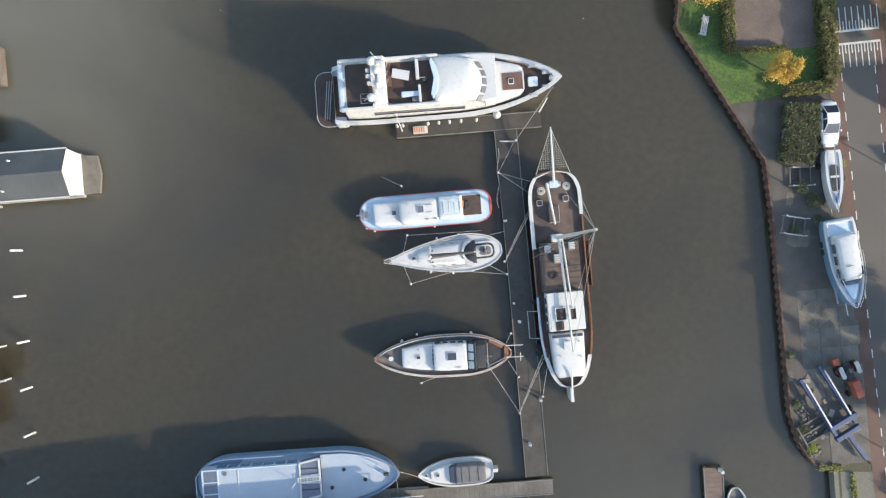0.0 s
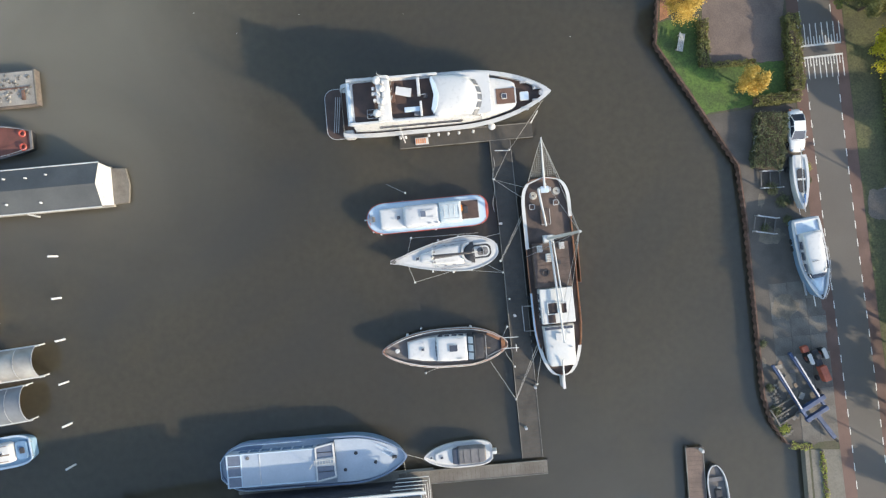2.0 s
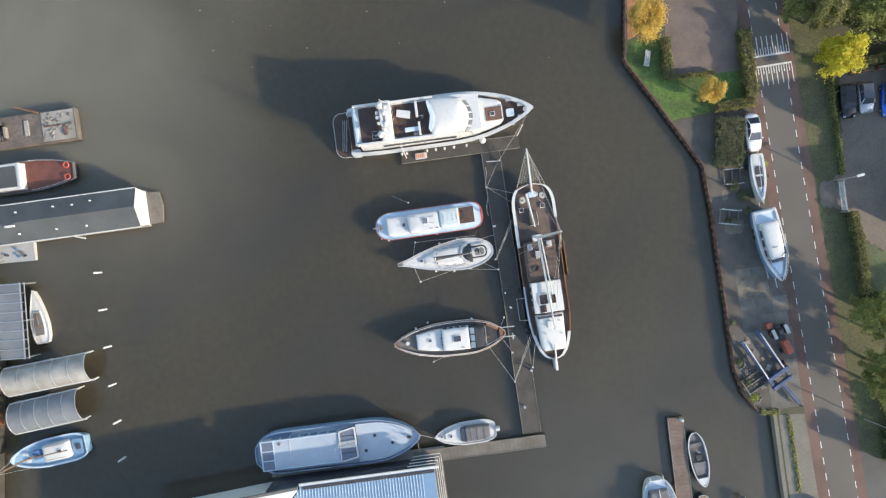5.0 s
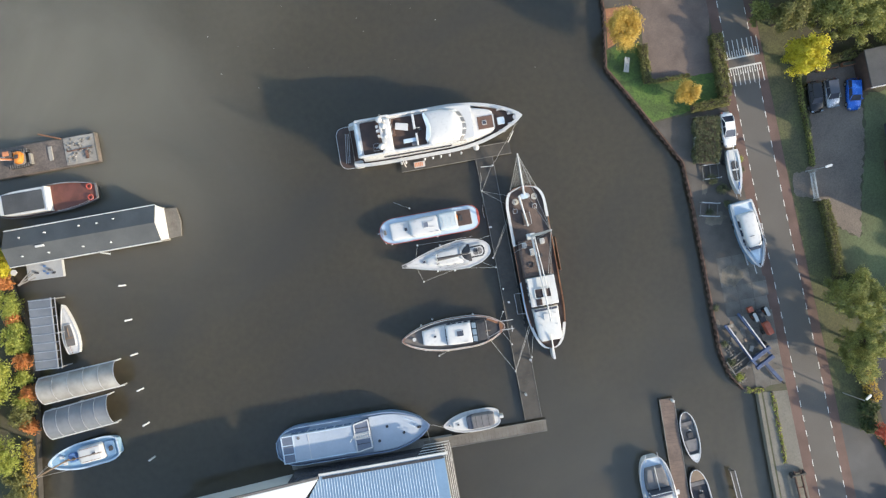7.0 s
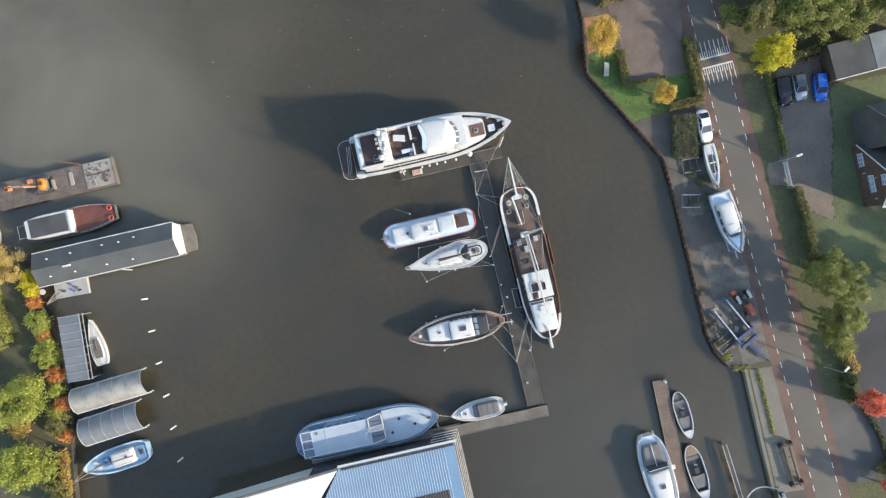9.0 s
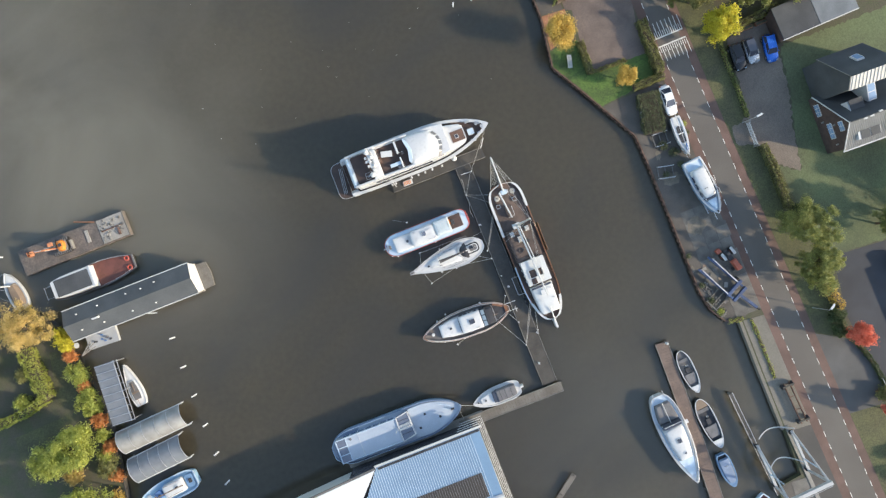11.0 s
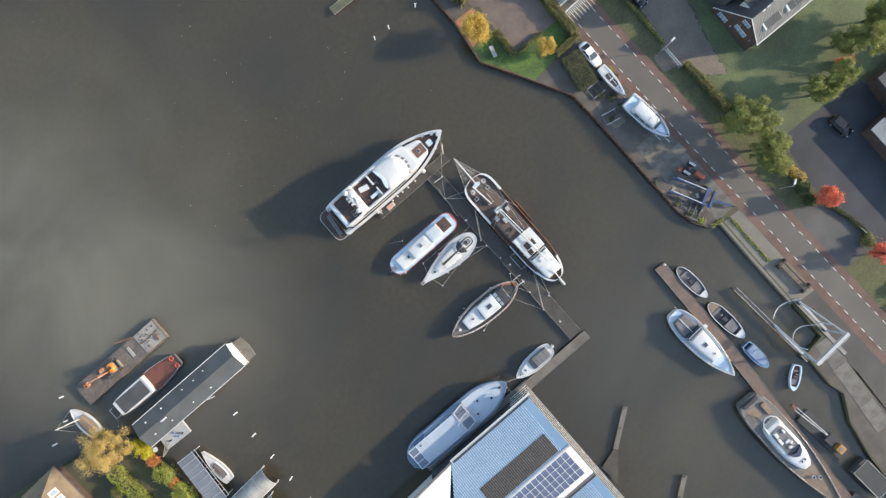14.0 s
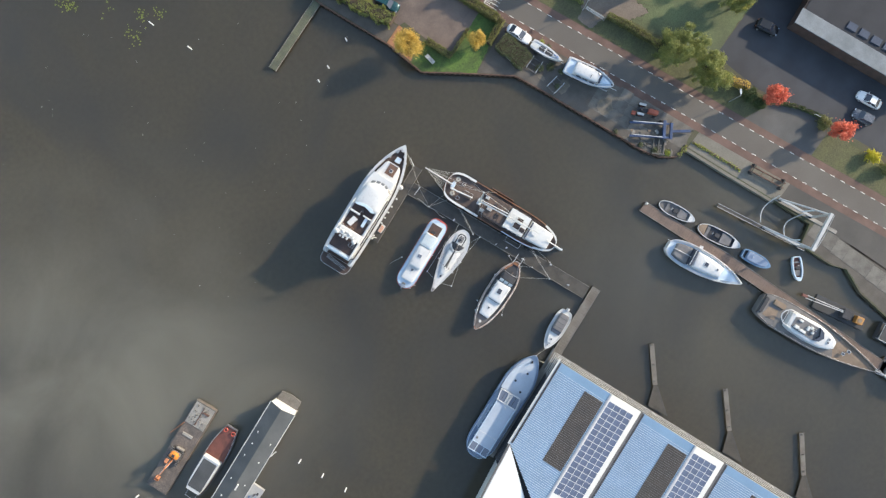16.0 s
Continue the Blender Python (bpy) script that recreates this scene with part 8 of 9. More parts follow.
part("hitch", Shape().tube([(43.5, -21.6, .6), (43.9, -22.0, .6)], .14, 8), RUBBER, ft)
for x, y in ((39.6, -17.9), (42.0, -16.4), (37.4, -14.2), (39.3, -12.9)):
    part("wheel", None, None, ft, mesh=TYRE, at=pose(x, y, .32, 0, 0, -57))
# tractor
tt = thing("tractor", pose(41.7, -13.0, LAND, 0, 0, -68), "small orange-red tractor with pale mudguards", "tractor")
part("bonnet", Shape().prism(rounded(.4, 2.3, -.42, .42, .15, 3), .6, 1.45, .94), TRACTRED, tt, "orange-red bonnet", bevel=.08)
part("chassis", Shape().box(-1.4, .6, -.35, .35, .5, 1.0), CANVAS, tt, bevel=.05)
part("seat", Shape().box(-1.0, -.5, -.28, .28, 1.0, 1.5), CANVAS, tt, bevel=.08)
for sg in (-1, 1):
    part("mudguard", Shape().prism(rounded(-1.35, -.1, sg * .85 - .22, sg * .85 + .22, .1, 3), 1.2, 1.35), HALLWALL, tt, "pale mudguard", bevel=.04)
    part("rear_wheel", Shape().tube([(-.75, sg * .85 - .2, .6), (-.75, sg * .85 + .2, .6)], .6, 16), RUBBER, tt)
    part("hub", Shape().tube([(-.75, sg * .85 - .22, .6), (-.75, sg * .85 + .22, .6)], .25, 10), TRACTRED, tt)
    part("front_wheel", None, None, tt, mesh=TYRE, at=pose(1.8, sg * .6, .32))
part("loader", Shape().box(-2.2, -1.5, -1.2, -.5, .4, 1.0), TRACTRED, tt, "red rear hitch box", bevel=.06)


def cradle(x, y, a, w, d, label):
    c = thing("boat_cradle", pose(x, y, LAND, 0, 0, a), label, "cradle", "steel cradles on the yard")
    for yy in (-d / 2, d / 2):
        part("beam", Shape().box(-w / 2, w / 2, yy - .06, yy + .06, .3, .42), STEEL, c)
    for xx in (-w / 2, 0, w / 2):
        part("rail", Shape().box(xx - .05, xx + .05, -d / 2, d / 2, .2, .3), GREYDECK, c)
    for xx in (-w / 2, w / 2):
        for yy in (-d / 2, d / 2):
            part("foot", Shape().box(xx - .06, xx + .06, yy - .06, yy + .06, .01, 1.0), STEEL, c)
    return c


cradle(36.9, 7.5, 2, 2.1, 1.9, "galvanised steel boat cradle among the shrubs")
cradle(36.2, 2.4, -8, 2.3, 1.8, "empty steel boat cradle on the yard")
cradle(35.3, 11.4, 80, 1.6, .6, "low steel stand beside the shrubs")
pl = thing("timber_frame", pose(38.3, -18.7, LAND, 0, 0, 30), "open frame of old timbers on the quay", "timber")
for k in range(3):
    part("timber", Shape().box(-1.5, 1.5, -1.0 + .95 * k, -.85 + .95 * k, .02, .3), PLANK, pl, bevel=.02)
for k in range(2):
    part("timber", Shape().box(-1.5 + 2.85 * k, -1.35 + 2.85 * k, -1.1, 1.1, .3, .5), PLANK, pl, bevel=.02)
rs = random.Random(12)
for i in range(14):
    x, y = rs.uniform(36.9, 42.5), rs.uniform(-21, -13)
    if y < -20 and x < 38.5:
        continue
    sc = thing("scrap_piece", pose(x, y, LAND + .02, 0, 0, rs.uniform(0, 180)), "small piece of timber or sheet lying on the yard", "scrap", "scrap on the yard")
    part("piece", Shape().box(-rs.uniform(.2, .7), rs.uniform(.2, .7), -.12, rs.uniform(.1, .4), .02, rs.uniform(.06, .2)), (TANDECK, PLANK, CONCRETE, GREYDECK)[i % 4], sc)
mnd = thing("debris_heap", pose(0, 0, LAND), "heap of pale rubble at the quay edge", "rubble", kind="stuff")
s = Shape()
for i in range(90):
    t = rs.random()
    x, y, a = 36.6 + 1.8 * t + rs.uniform(-.2, .9), -16 - 5.5 * t + rs.uniform(-.4, .4), rs.uniform(.06, .22)
    s.prism([(x - a, y - a * .7), (x + a * .9, y - a), (x + a, y + a * .8), (x - a * .7, y + a)], .0, a * 1.1, .6)
part("stones", s, SLABC, mnd)

# boat hoist over the dock, runways on piles
rw = thing("hoist_runway", pose(0, 0, 0), "narrow timber and steel runway pier of the boat hoist", "runway", kind="structure")
part("beam", strip([(36.0, -33.3), (38.7, -50.4)], -.3, .3, .7, 1.0), PLANKDARK, rw)
part("rail", strip([(36.0, -33.3), (38.7, -50.4)], -.34, -.27, 1.0, 1.06), STEEL, rw)
part("rail", strip([(36.0, -33.3), (38.7, -50.4)], .27, .34, 1.0, 1.06), STEEL, rw)
for i in range(7):
    part("pile", Shape().tube([(36.0 + .43 * i, -33.4 - 2.75 * i, -2), (36.0 + .43 * i, -33.4 - 2.75 * i, .8)], .18, 8), PLANK, rw)
rw2 = thing("hoist_runway", pose(0, 0, LAND), "concrete runway of the boat hoist along the quay", "runway", kind="structure")
part("beam", strip([(42.85, -40.6), (44.4, -53.2)], -.3, .3, -.2, .14), CONCRETE, rw2)
ho = thing("boat_hoist", pose(0, 0, 1.05), "white portal boat hoist with slanting beams and slings", "boat hoist")
for (xa, ya), (xb, yb) in (((37.35, -41.8), (38.3, -48.7)), ((43.05, -41.2), (43.85, -47.8))):
    part("base_beam", strip([(xa, ya), (xb, yb)], -.2, .2, .5, .85), HALLWALL, ho, "white base beam", bevel=.03)
    part("leg", Shape().tube([(xb, yb, .6), (xb - (.8 if xb < 40 else -.1), yb + .1, 6.0)], .2, 8), HALLWALL, ho, "white upright leg")
    part("slant_beam", Shape().tube([(xa, ya, .7), (xb - (.8 if xb < 40 else -.1), yb, 5.9)], .16, 8), HALLWALL, ho, "white slanting beam")
    part("strut", Shape().tube([(xa + .7 * (xb - xa), ya + .7 * (yb - ya), .8), (xa + .72 * (xb - xa), ya + .72 * (yb - ya), 4.4)], .1, 6), PALEBLUE, ho)
    for k in (.05, .97):
        for o in (-.15, .15):
            part("wheel", Shape().tube([(xa + k * (xb - xa) + o - .1, ya + k * (yb - ya), .35), (xa + k * (xb - xa) + o + .1, ya + k * (yb - ya), .35)], .35, 12), RUBBER, ho)
part("cross_beam", strip([(37.2, -48.75), (44.2, -47.75)], -.28, .28, 5.7, 6.25), HALLWALL, ho, "white cross beam", bevel=.04)
part("hose", Shape().tube([(37.6, -49.1, 5.9), (38.6, -49.7, 4.8), (41.2, -49.4, 5.0), (44.3, -48.4, 5.8)], .05), HALLWALL, ho)
for y0 in (-40.6, -46.0):
    pts = []
    for k in range(13):
        t = k / 12
        pts.append((37.4 + 5.7 * t + .1, y0 + (.4 if y0 > -42 else .9) * math.sin(math.pi * t) * 1.2, 1.6 - 1.5 * math.sin(math.pi * t)))
    part("sling", Shape().tube(pts, .09, 6), HALLWALL, ho, "pale lifting sling")
# old rusty bogie frame on the quay
bg = thing("rusty_bogie", pose(45.0, -37.3, LAND, 0, 0, -82), "rusty rail bogie with dark wheels parked on the quay", "bogie")
for yy in (-.55, .35):
    part("side_frame", Shape().box(-3.4, 3.4, yy, yy + .13, .4, .75), RUST, bg, bevel=.02)
for xx in (-3.2, -1.1, 1.1, 3.0):
    part("cross_member", Shape().box(xx, xx + .1, -.5, .4, .45, .6), RUST, bg)
for xx in (-2.9, 2.9):
    for yy in (-.8, .75):
        part("wheel", Shape().tube([(xx, yy - .15, .4), (xx, yy + .15, .4)], .4, 12), RUBBER, bg)
    part("timber_end", Shape().box(xx - .1, xx + .1, -.9, .95, .75, .95), PLANKDARK, bg, bevel=.03)

# lamps, gates, bench, bins
def street_lamp(x, y, a, h=5.0):
    l = thing("street_lamp", pose(x, y, LAND, 0, 0, a), "grey street lamp with a white head on a short arm", "street lamp", "street lamps")
    part("post", Shape().tube([(0, 0, 0), (0, 0, h - .2), (.25, 0, h)], .07, 8, .05), STEEL, l)
    part("head", Shape().prism(rounded(.15, 1.15, -.16, .16, .12, 4), h - .03, h + .1, .9), WHITE, l, "white lamp head", bevel=.03)
    return l


street_lamp(49.9, 6.3, 12, 4.2)
street_lamp(52.0, -24.2, 40, 4.6)
street_lamp(53.2, 33.0, 180)
gt = thing("picket_gate", pose(50.35, 6.0, LAND, 0, 0, -86), "white slatted double gate across the drive", "gate")
for k in range(2):
    x0 = 1.8 * k
    lf = part("gate_leaf", Shape().box(x0, x0 + 1.74, -.04, .04, .25, .35).box(x0, x0 + 1.74, -.04, .04, 1.1, 1.2).box(x0, x0 + .08, -.05, .05, .1, 1.3).box(x0 + 1.66, x0 + 1.74, -.05, .05, .1, 1.3), WHITE, gt, "white gate leaf")
    for i in range(11):
        part("slat", Shape().box(x0 + .14 + .14 * i, x0 + .22 + .14 * i, -.02, .02, .15, 1.35), WHITE, lf)
for x in (-.2, 3.75):
    part("gate_post", Shape().prism([(x - .14, -.14), (x + .14, -.14), (x + .14, .14), (x - .14, .14)], 0, 1.5, .95), CONCRETE, gt, bevel=.02)
bn = thing("bench", pose(26.95, 23.0, LAND + .015, 0, 0, 80), "grey slatted park bench on the grass", "bench")
for i in range(4):
    part("slat", Shape().box(-1.0, 1.0, -.3 + .16 * i, -.18 + .16 * i, .42, .46), HALLWALL, bn)
for i in range(2):
    part("back_slat", Shape().box(-1.0, 1.0, .36, .4, .55 + .2 * i, .68 + .2 * i), HALLWALL, bn)
for x in (-.8, .8):
    part("leg", Shape().box(x - .04, x + .04, -.3, .4, 0, .42), CONCRETE, bn)
for x, y, w in ((54.0, 20.05, 2.9), (57.1, 20.3, 2.2)):
    b_ = thing("flower_trough", pose(x, y, LAND + .015, 0, 0, 6), "long orange-brown planter against the hedge", "planter")
    part("trough", Shape().box(-w / 2, w / 2, -.28, .28, 0, .5), BRICKBED, b_, bevel=.03)
    part("soil", Shape().box(-w / 2 + .08, w / 2 - .08, -.2, .2, .5, .53), SOIL, b_)
rl = thing("bike_railing", pose(58.8, -37.6, LAND, 0, 0, -80), "low white railing at the car park entrance", "railing")
part("bar", Shape().tube([(0, 0, .8), (2.6, 0, .8)], .05), OFFWHITE, rl)
for x in (0.05, 1.3, 2.55):
    part("post", Shape().tube([(x, 0, 0), (x, 0, .8)], .04), OFFWHITE, rl)
jw = thing("small_jetty_crate", pose(28.8, -23.0, .56), "small grey power box at the jetty head", "power box")
part("box", Shape().prism(rounded(-.15, .15, -.15, .15, .04, 2), 0, .9), OFFWHITE, jw, bevel=.02)
# ---- plants ----
def leaves(centres, radii, n, size, rng, flat=0.5):
    """Quads scattered through clumps: arrays for one mesh."""
    k = len(centres)
    pick = rng.integers(0, k, n)
    d = rng.normal(size=(n, 3))
    d /= np.linalg.norm(d, axis=1)[:, None]
    rad = radii[pick] * rng.uniform(0.35, 1.0, n) ** 0.5
    p = centres[pick] + (d * rad[:, None] + rng.normal(size=(n, 3)) * radii[pick][:, None] * 0.45) * np.array([1, 1, 0.8])
    nrm = d * 0.6 + rng.normal(size=(n, 3)) * 0.5 + np.array([0, 0, flat])
    nrm /= np.linalg.norm(nrm, axis=1)[:, None]
    a = np.cross(nrm, rng.normal(size=(n, 3)))
    a /= np.linalg.norm(a, axis=1)[:, None] + 1e-9
    b = np.cross(nrm, a)
    s = size * rng.uniform(0.6, 1.3, n)[:, None]
    v = np.stack([p - a * s, p - b * s * 0.55, p + a * s, p + b * s * 0.55], 1).reshape(-1, 3)
    return v


def leaf_mesh(v, material):
    me = bpy.data.meshes.new("leaves")
    n = len(v) // 4
    me.vertices.add(len(v))
    me.vertices.foreach_set("co", v.astype(np.float32).ravel())
    me.loops.add(len(v))
    me.loops.foreach_set("vertex_index", np.arange(len(v), dtype=np.int32))
    me.polygons.add(n)
    me.polygons.foreach_set("loop_start", np.arange(0, len(v), 4, dtype=np.int32))
    me.update()
    me.validate()
    me.materials.append(material)
    return me


def tree(x, y, r, h, material, label, n=5000, size=0.2, seed=1, low=0.35, name="tree", z=LAND, open_=0.0):
    rng = np.random.default_rng(seed)
    t = thing(name, pose(x, y, z, 0, 0, seed * 47 % 360), label, "tree" if h > 2.4 else "shrub")
    tall = h - z * 0
    tr = Shape().tube([(0, 0, -.1), (.05, .03, tall * .3), (-.06, .05, tall * .62)], 0.05 + r * .045, 8, 0.03 + r * .015)
    part("trunk", tr, BARK, t)
    m = int(26 + r * r * 7) if not open_ else int(12 + r * r * 4.2)
    cs, rs_ = [], []
    lump = rng.uniform(.75 - .35 * open_, 1.2, 8)
    for i in range(m):
        a = rng.uniform(0, 2 * math.pi)
        q = rng.uniform(0.05, 1) ** .5 * lump[int(a / (2 * math.pi) * 8) % 8]
        zz = rng.uniform(low, 1.0)
        w = r * math.sqrt(max(.12, 1 - ((zz - (low + .25)) / (1.1 - low)) ** 2)) * .8
        cs.append((q * w * math.cos(a), q * w * math.sin(a), zz * tall * .93))
        rs_.append((.25 + r * .12 * (1 - .3 * open_)) * rng.uniform(.45, 1.2))
    limb = Shape()
    for c in cs[::4]:
        st_ = Vector((0, 0, tall * rng.uniform(.22, .45)))
        e = Vector(c)
        limb.tube([st_, st_.lerp(e, .5) + Vector((0, 0, -.1)), e], .02 + r * .014, 5, .012)
    part("branchwork", limb, BARK, t)
    cs, rs_ = np.array(cs), np.array(rs_)
    v = leaves(cs, rs_, n, size, rng)
    part("crown", None, None, t, mesh=leaf_mesh(v, material))
    return t


def hedge(line, w, h, material, label, density=140, size=0.11, seed=1, wob=0.12, name="hedge"):
    rng = np.random.default_rng(seed)
    ob = thing(name, pose(0, 0, LAND), label, "hedge")
    part("core", strip(line, -w * .36, w * .36, 0, h * .82), BARK, ob, "dark inner twigs")
    ps = []
    for (x0, y0), (x1, y1) in zip(line, line[1:]):
        d = Vector((x1 - x0, y1 - y0))
        n = int(d.length * (w + 2 * h) * density)
        u, o = d.normalized(), Vector((d.y, -d.x)).normalized()
        s = rng.uniform(0, d.length, n)
        c = rng.uniform(0, w + 2 * h, n)
        off = np.clip(c - h, 0, w) - w / 2
        zz = np.where(c < h, c, np.where(c > h + w, 2 * h + w - c, h))
        wave = 1 + wob * np.sin(s * 2.1 + seed) + wob * np.sin(s * 5.3 + seed * 2) * .6
        off, zz = off * wave, zz * (1 + wob * .6 * np.sin(s * 3.1 + off * 4))
        p = np.stack([x0 + u.x * s + o.x * off, y0 + u.y * s + o.y * off, zz], 1)
        ps.append(p + rng.normal(size=p.shape) * .07)
    p = np.concatenate(ps)
    v = leaves(p, np.full(len(p), .05), len(p), size, rng)
    part("foliage", None, None, ob, mesh=leaf_mesh(v, material))
    return ob


def bush(x, y, r, h, material, label, seed, n=1500, size=.14):
    return tree(x, y, r, h, material, label, n, size, seed, low=.12, name="bush")


tree(26.1, 27.2, 2.75, 6.0, L_ORANGE, "golden autumn tree with dense small leaves", 12500, .105, 3)
tree(34.0, 18.1, 1.45, 4.4, L_ORANGE, "small golden tree leaning over the lawn", 6000, .095, 4)
tree(49.0, 21.3, 2.6, 7.0, L_YELLOW, "bright yellow-green tree beside the driveway", 13000, .14, 5)
GREENS = [(47.2, 26.5, 3.0, 7.5), (52.6, 26.3, 4.0, 9), (57.2, 25.2, 3.4, 8), (61.5, 24.4, 3.2, 7), (66.5, 25.8, 3.8, 9), (46.6, 32.0, 3.6, 10), (51.0, 32.2, 4.6, 11), (57.2, 31.0, 4.6, 11), (63.4, 31.0, 4.6, 11),
          (71, 27.5, 4.2, 10), (69.5, 33.5, 5, 12), (76, 31, 5, 11), (49, 39, 5, 12), (56.5, 38.5, 5, 12), (64, 38.5, 5, 12), (46, 45, 4, 11), (53, 46, 5, 12), (44.4, 27.8, 1.9, 4.5)]
for i, (x, y, r, h) in enumerate(GREENS):
    tree(x, y, r, h, L_GREEN if i % 6 else L_HEDGE, "olive-green garden tree in a dense group", int(850 * r * r), .135, 20 + i, open_=.7)
for i, (x, y, r, h, m) in enumerate(((52.0, -9.9, 4.1, 8.5, L_GREEN), (54.2, -13.4, 2.8, 8, L_GREEN), (52.6, -16.6, 2.8, 8, L_GREEN), (52.2, -19.2, 3.0, 7.5, L_GREEN), (54.6, -17.6, 1.8, 7, L_GREEN), (65.2, -14.6, 3.0, 7, L_GREEN), (69.0, -14.2, 2.8, 7.5, L_GREEN),
                                     (73.6, -10.4, 3.0, 7, L_GREEN), (76.2, -12.0, 3.4, 8, L_GREEN), (80, -10, 4, 9, L_GREEN))):
    tree(x, y, r, h, m, "olive roadside tree with thinning autumn leaves", int(1300 * r * r), .11, 50 + i, open_=1.0)
hedge([(54.4, -21.2), (55.2, -23.4), (55.6, -25.2)], 1.0, 2.0, L_ORANGE, "golden autumn hedge beside the street lamp", 90, .1, seed=71, wob=.3)
tree(56.3, -29.4, 2.1, 5.2, L_RED, "bright red maple beside the car park", 5500, .14, 72)
tree(58.1, -42.3, 1.9, 4.8, L_RED, "bright red maple beside the side street", 4500, .14, 73)
bush(72.2, -13.6, 1.2, 3.4, L_RED, "small red shrub beside the shed", 74)
for i, (x, y, r, h, m) in enumerate(((54.8, -26.2, 1.5, 1.8, L_DARK), (54.6, -28.6, 1.3, 1.6, L_DARK), (58.4, -39.8, 1.3, 1.7, L_HEDGE), (58.7, -50.0, 1.4, 1.8, L_YELLOW), (58.6, -53.6, 1.5, 2, L_HEDGE), 
                                     (53.9, -9.2, 1.4, 2, L_DARK))):
    bush(x, y, r, h, m, "low garden shrub on the bank", 80 + i)
hedge([(29.2, 25.4), (29.45, 20.3)], .8, 1.2, L_HEDGE, "clipped beech hedge beside the parking court", seed=1)
hedge([(39.0, 25.8), (39.3, 21.5), (39.55, 17.4)], 1.25, 1.6, L_HEDGE, "tall clipped hedge along the cycle lane", seed=2)
hedge([(35.1, 16.25), (40.0, 16.75)], .9, 1.2, L_HEDGE, "low clipped hedge at the lawn's edge", seed=3)
hedge([(29.6, 20.4), (35.3, 20.7)], .35, .7, L_HEDGE, "thin low hedge between court and lawn", seed=4)
hedge([(36.8, 14.9), (36.6, 11.5), (36.2, 8.6)], 3.2, 1.25, L_SHRUB, "broad clipped grey-green shrub bed on the yard", 150, .1, seed=5, wob=.07, name="shrub_bed")
hedge([(26.6, 46), (27.3, 38.4), (28.3, 32.2)], 2.2, 1.9, L_GREEN, "green shrubs between the path and the court", 100, seed=6, wob=.25, name="shrub_bed")
hedge([(49.9, 19.6), (50.0, 15.6), (50.5, 11.0), (50.7, 6.9)], .16, .9, L_GREEN, "ivy-grown fence beside the driveway", seed=7)
hedge([(51.4, 2.2), (52.0, -1.4), (52.2, -5), (52.6, -8.2)], .8, 1.5, L_HEDGE, "clipped garden hedge beside the verge", seed=8)
hedge([(50.2, 19.9), (54.5, 21.0), (59.6, 21.8)], .9, 1.6, L_HEDGE, "garden hedge behind the parked cars", seed=9)
hedge([(42.4, -23.2), (43.0, -29.5), (43.3, -33.0)], .4, .2, L_FRESH, "low straggling plants along the quay edge", 90, seed=10, wob=.4)
hedge([(56.9, -31.2), (58.4, -35.0), (59.5, -40.0)], .45, .7, L_DARK, "dark hedge between car park and side street", seed=15)
# western gardens
sheet("lawn", [(-63.2, 3.2), (-61.4, 3.0), (-60.6, -4.2), (-64, -5.5)], GRASSDARK, .012, "bright garden lawn behind the bank", "grass")
sheet("lawn", [(-72, -8), (-64, -7), (-63, -14), (-72, -16)], GRASSDARK, .012, "shaded garden lawn", "grass")
tree(-62.8, 7.5, 4.3, 8.0, L_RUST, "large pale rust-coloured autumn tree on the bank", 17000, .1, 101, open_=.6)
tree(-61.8, -11.6, 3.7, 6.0, L_FRESH, "fresh green round tree in the garden", 13000, .14, 102)
tree(-66.3, -12.6, 2.9, 4.6, L_FRESH, "fresh green garden tree beside a taller one", 9000, .13, 104)
tree(-62.6, -20.6, 4.0, 6.5, L_FRESH, "fresh green spreading tree in the garden", 13000, .14, 103)
for i, (x, y, r, h, m) in enumerate(((-59.6, 3.7, 1.3, 2.2, L_YELLOW), (-59.7, 1.7, 1.1, 1.5, L_RUSTRED), (-59.3, -1.0, 1.8, 2.4, L_FRESH), (-59.0, -3.4, 1.0, 1.4, L_RUSTRED), (-58.9, -5.7, 2.0, 2.4, L_FRESH), (-58.2, -9.0, 1.2, 1.6, L_RUSTRED), (-57.9, -13.3, 1.1, 1.6, L_RUSTRED), (-58.8, -16.2, 1.9, 2.6, L_HEDGE),
                                     (-58.1, -17.9, 1.1, 1.6, L_RUSTRED), (-58.9, -14.4, 1.3, 1.8, L_FRESH), (-60.2, -24.5, 1.8, 2.6, L_HEDGE), (-67.5, 1.0, 1.2, 1.8, L_HEDGE), (-68.8, -3.0, 1.3, 1.8, L_FRESH), (-67.0, 8.0, 1.8, 2.4, L_HEDGE), (-60.0, -27.5, 2.0, 3.0, L_HEDGE), (-64.5, -16.2, 1.6, 2.0, L_RUST), (-59.2, -2.3, 1.1, 1.7, L_FRESH), (-58.7, -7.3, 1.3, 1.8, L_FRESH), (-58.6, -4.4, 1.1, 1.6, L_FRESH), (-58.4, -11.2, 1.2, 1.6, L_FRESH), (-60.0, 5.4, 1.2, 1.8, L_YELLOW))):
    bush(x, y, r, h, m, "garden shrub along the bank", 110 + i, 1900)
hedge([(-58.9, -19.8), (-59.0, -24), (-59.2, -28)], 1.0, .9, L_ORANGE, "yellow-orange hedge along the water", 110, seed=11, wob=.3)
hedge([(-65.9, 4.6), (-65.2, 0), (-64.6, -3.6)], 1.9, 1.9, L_FRESH, "green clipped garden hedge", 100, seed=12)
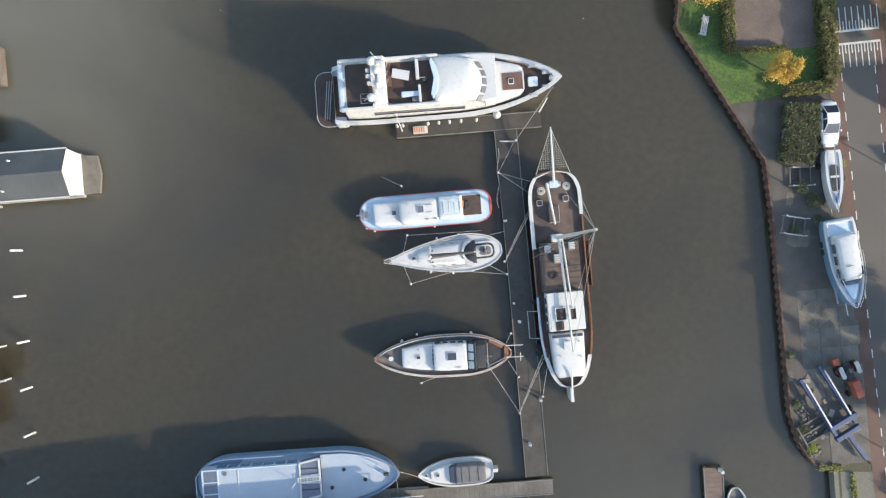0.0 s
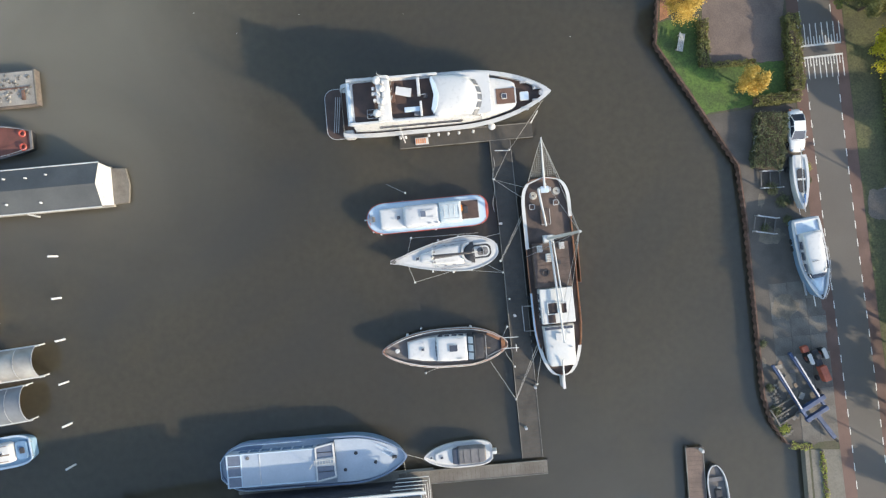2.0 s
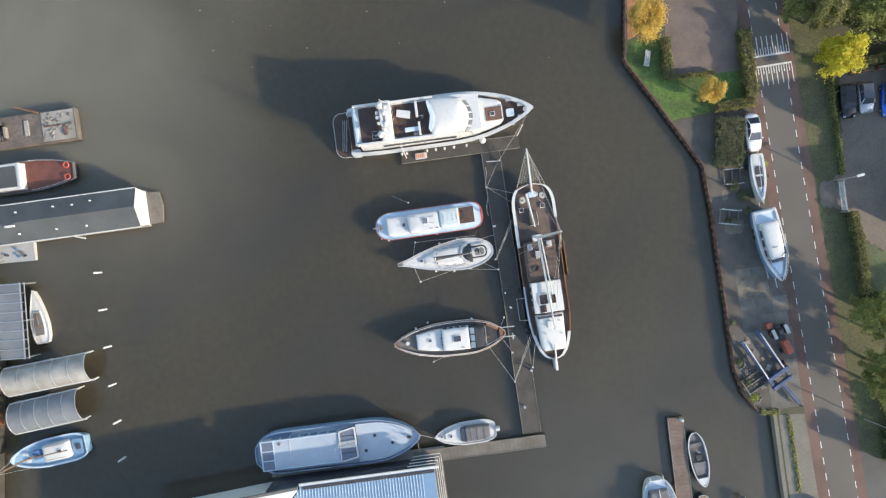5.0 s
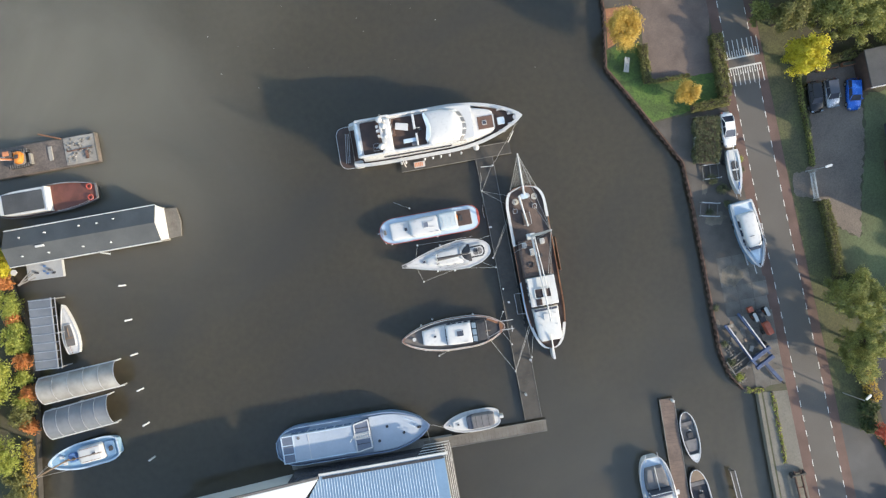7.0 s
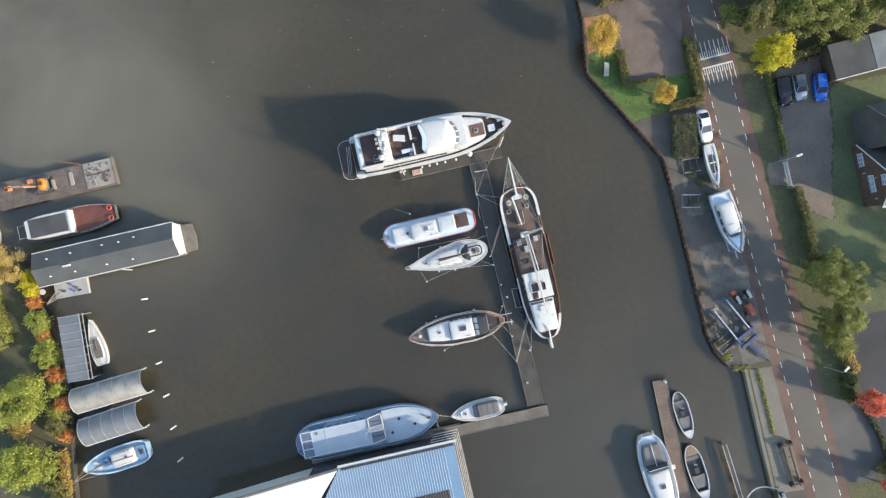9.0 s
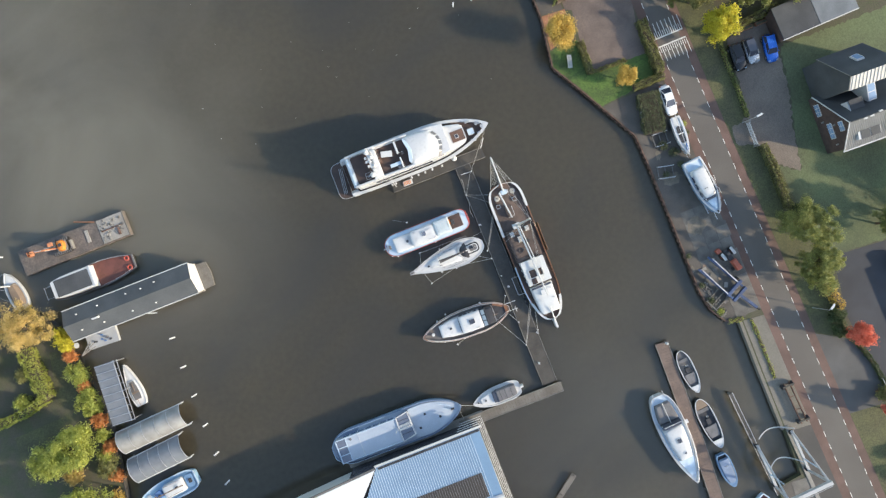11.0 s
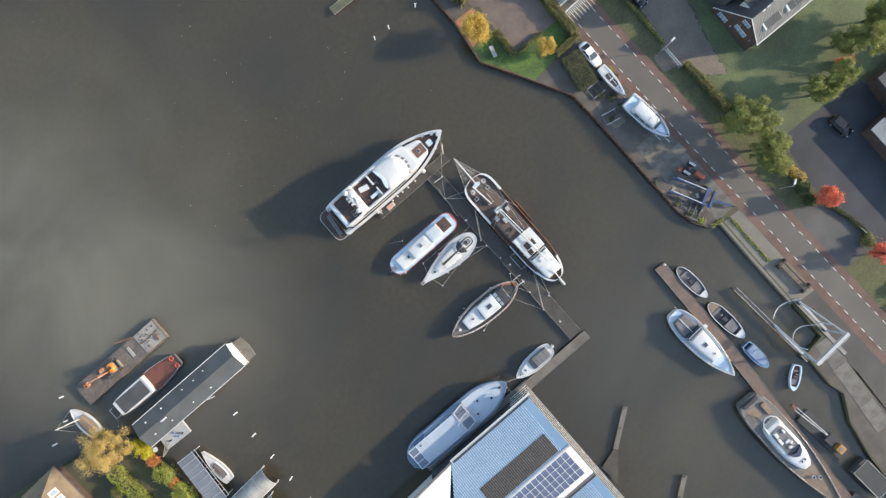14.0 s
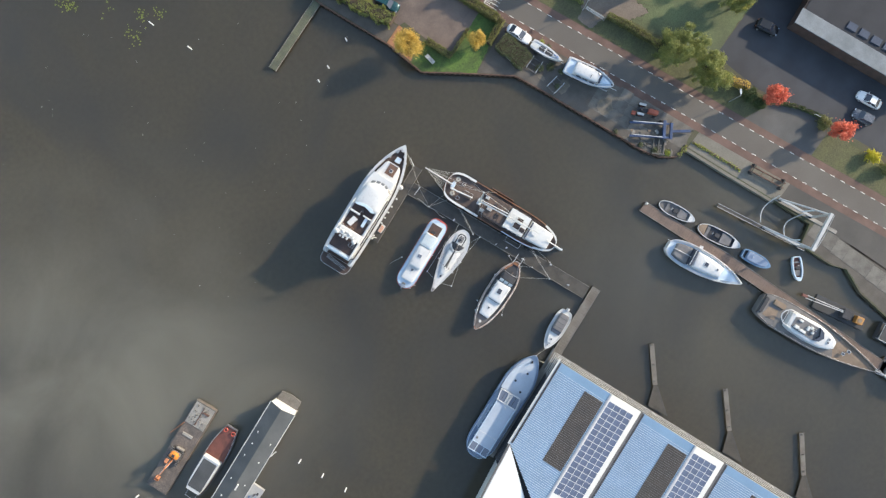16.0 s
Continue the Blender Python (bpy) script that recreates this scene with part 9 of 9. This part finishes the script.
hedge([(-64.9, -3.4), (-68.5, -4.6), (-73.0, -5.4)], 1.2, 1.6, L_FRESH, "green clipped garden hedge", 100, seed=13)
# water plants
lp = thing("lily_pads", pose(0, 0, 0), "scattered yellow-green lily pads floating on the water", "lily pads", kind="stuff")
rng = np.random.default_rng(8)
s = Shape()
for cx, cy, n in ((-3.4, 82.3, 30), (-2.7, 80.7, 26), (.9, 75.0, 10), (3.6, 69.5, 24), (5.8, 67.5, 18), (-.8, 69.6, 14), (-1.0, 67.6, 16), (.5, 84, 30), (4, 80, 16)):
    for _ in range(n):
        x, y, r = cx + rng.normal() * .7, cy + rng.normal() * .7, rng.uniform(.08, .19)
        s.add([(x + r * math.cos(a * .785), y + r * math.sin(a * .785), .012) for a in range(8)], [tuple(range(8))])
part("pads", s, L_LILY, lp)
fl_ = thing("floating_leaves", pose(0, 0, 0), "small pale leaves drifting on the water", "leaves", kind="stuff")
s = Shape()
for _ in range(60):
    x, y, r = rng.uniform(-34, 22), rng.uniform(24, 84), rng.uniform(.06, .12)
    s.add([(x - r, y, .012), (x, y - r * .6, .012), (x + r, y, .012), (x, y + r * .6, .012)], [(0, 1, 2, 3)])
part("leaf", s, PALELEAF, fl_)

# weeds at the edges of the yard
for i, (x, y, r, h, m) in enumerate(((37.0, 6.4, .8, .7, L_SHRUB), (38.3, 5.0, .9, .6, L_SHRUB), (40.9, 8.8, .45, .6, L_FRESH), (41.0, 7.4, .4, .5, L_SHRUB), (38.9, 2.9, .5, .4, L_SHRUB), (36.3, 2.0, .4, .35, L_SHRUB),
                                     (37.2, -18.6, .6, .4, L_SHRUB), (38.2, -20.6, .5, .35, L_FRESH), (36.6, -16.0, .35, .3, L_SHRUB), (35.9, -11.0, .3, .3, L_SHRUB))):
    bush(x, y, r, h, m, "low weeds growing between the yard paving", 140 + i, int(900 * r + 250), .07)
hedge([(38.9, -22.5), (40.2, -22.75), (41.3, -22.6)], .75, .22, L_FRESH, "low mossy plants on the quay corner", 150, .07, seed=160, wob=.35)
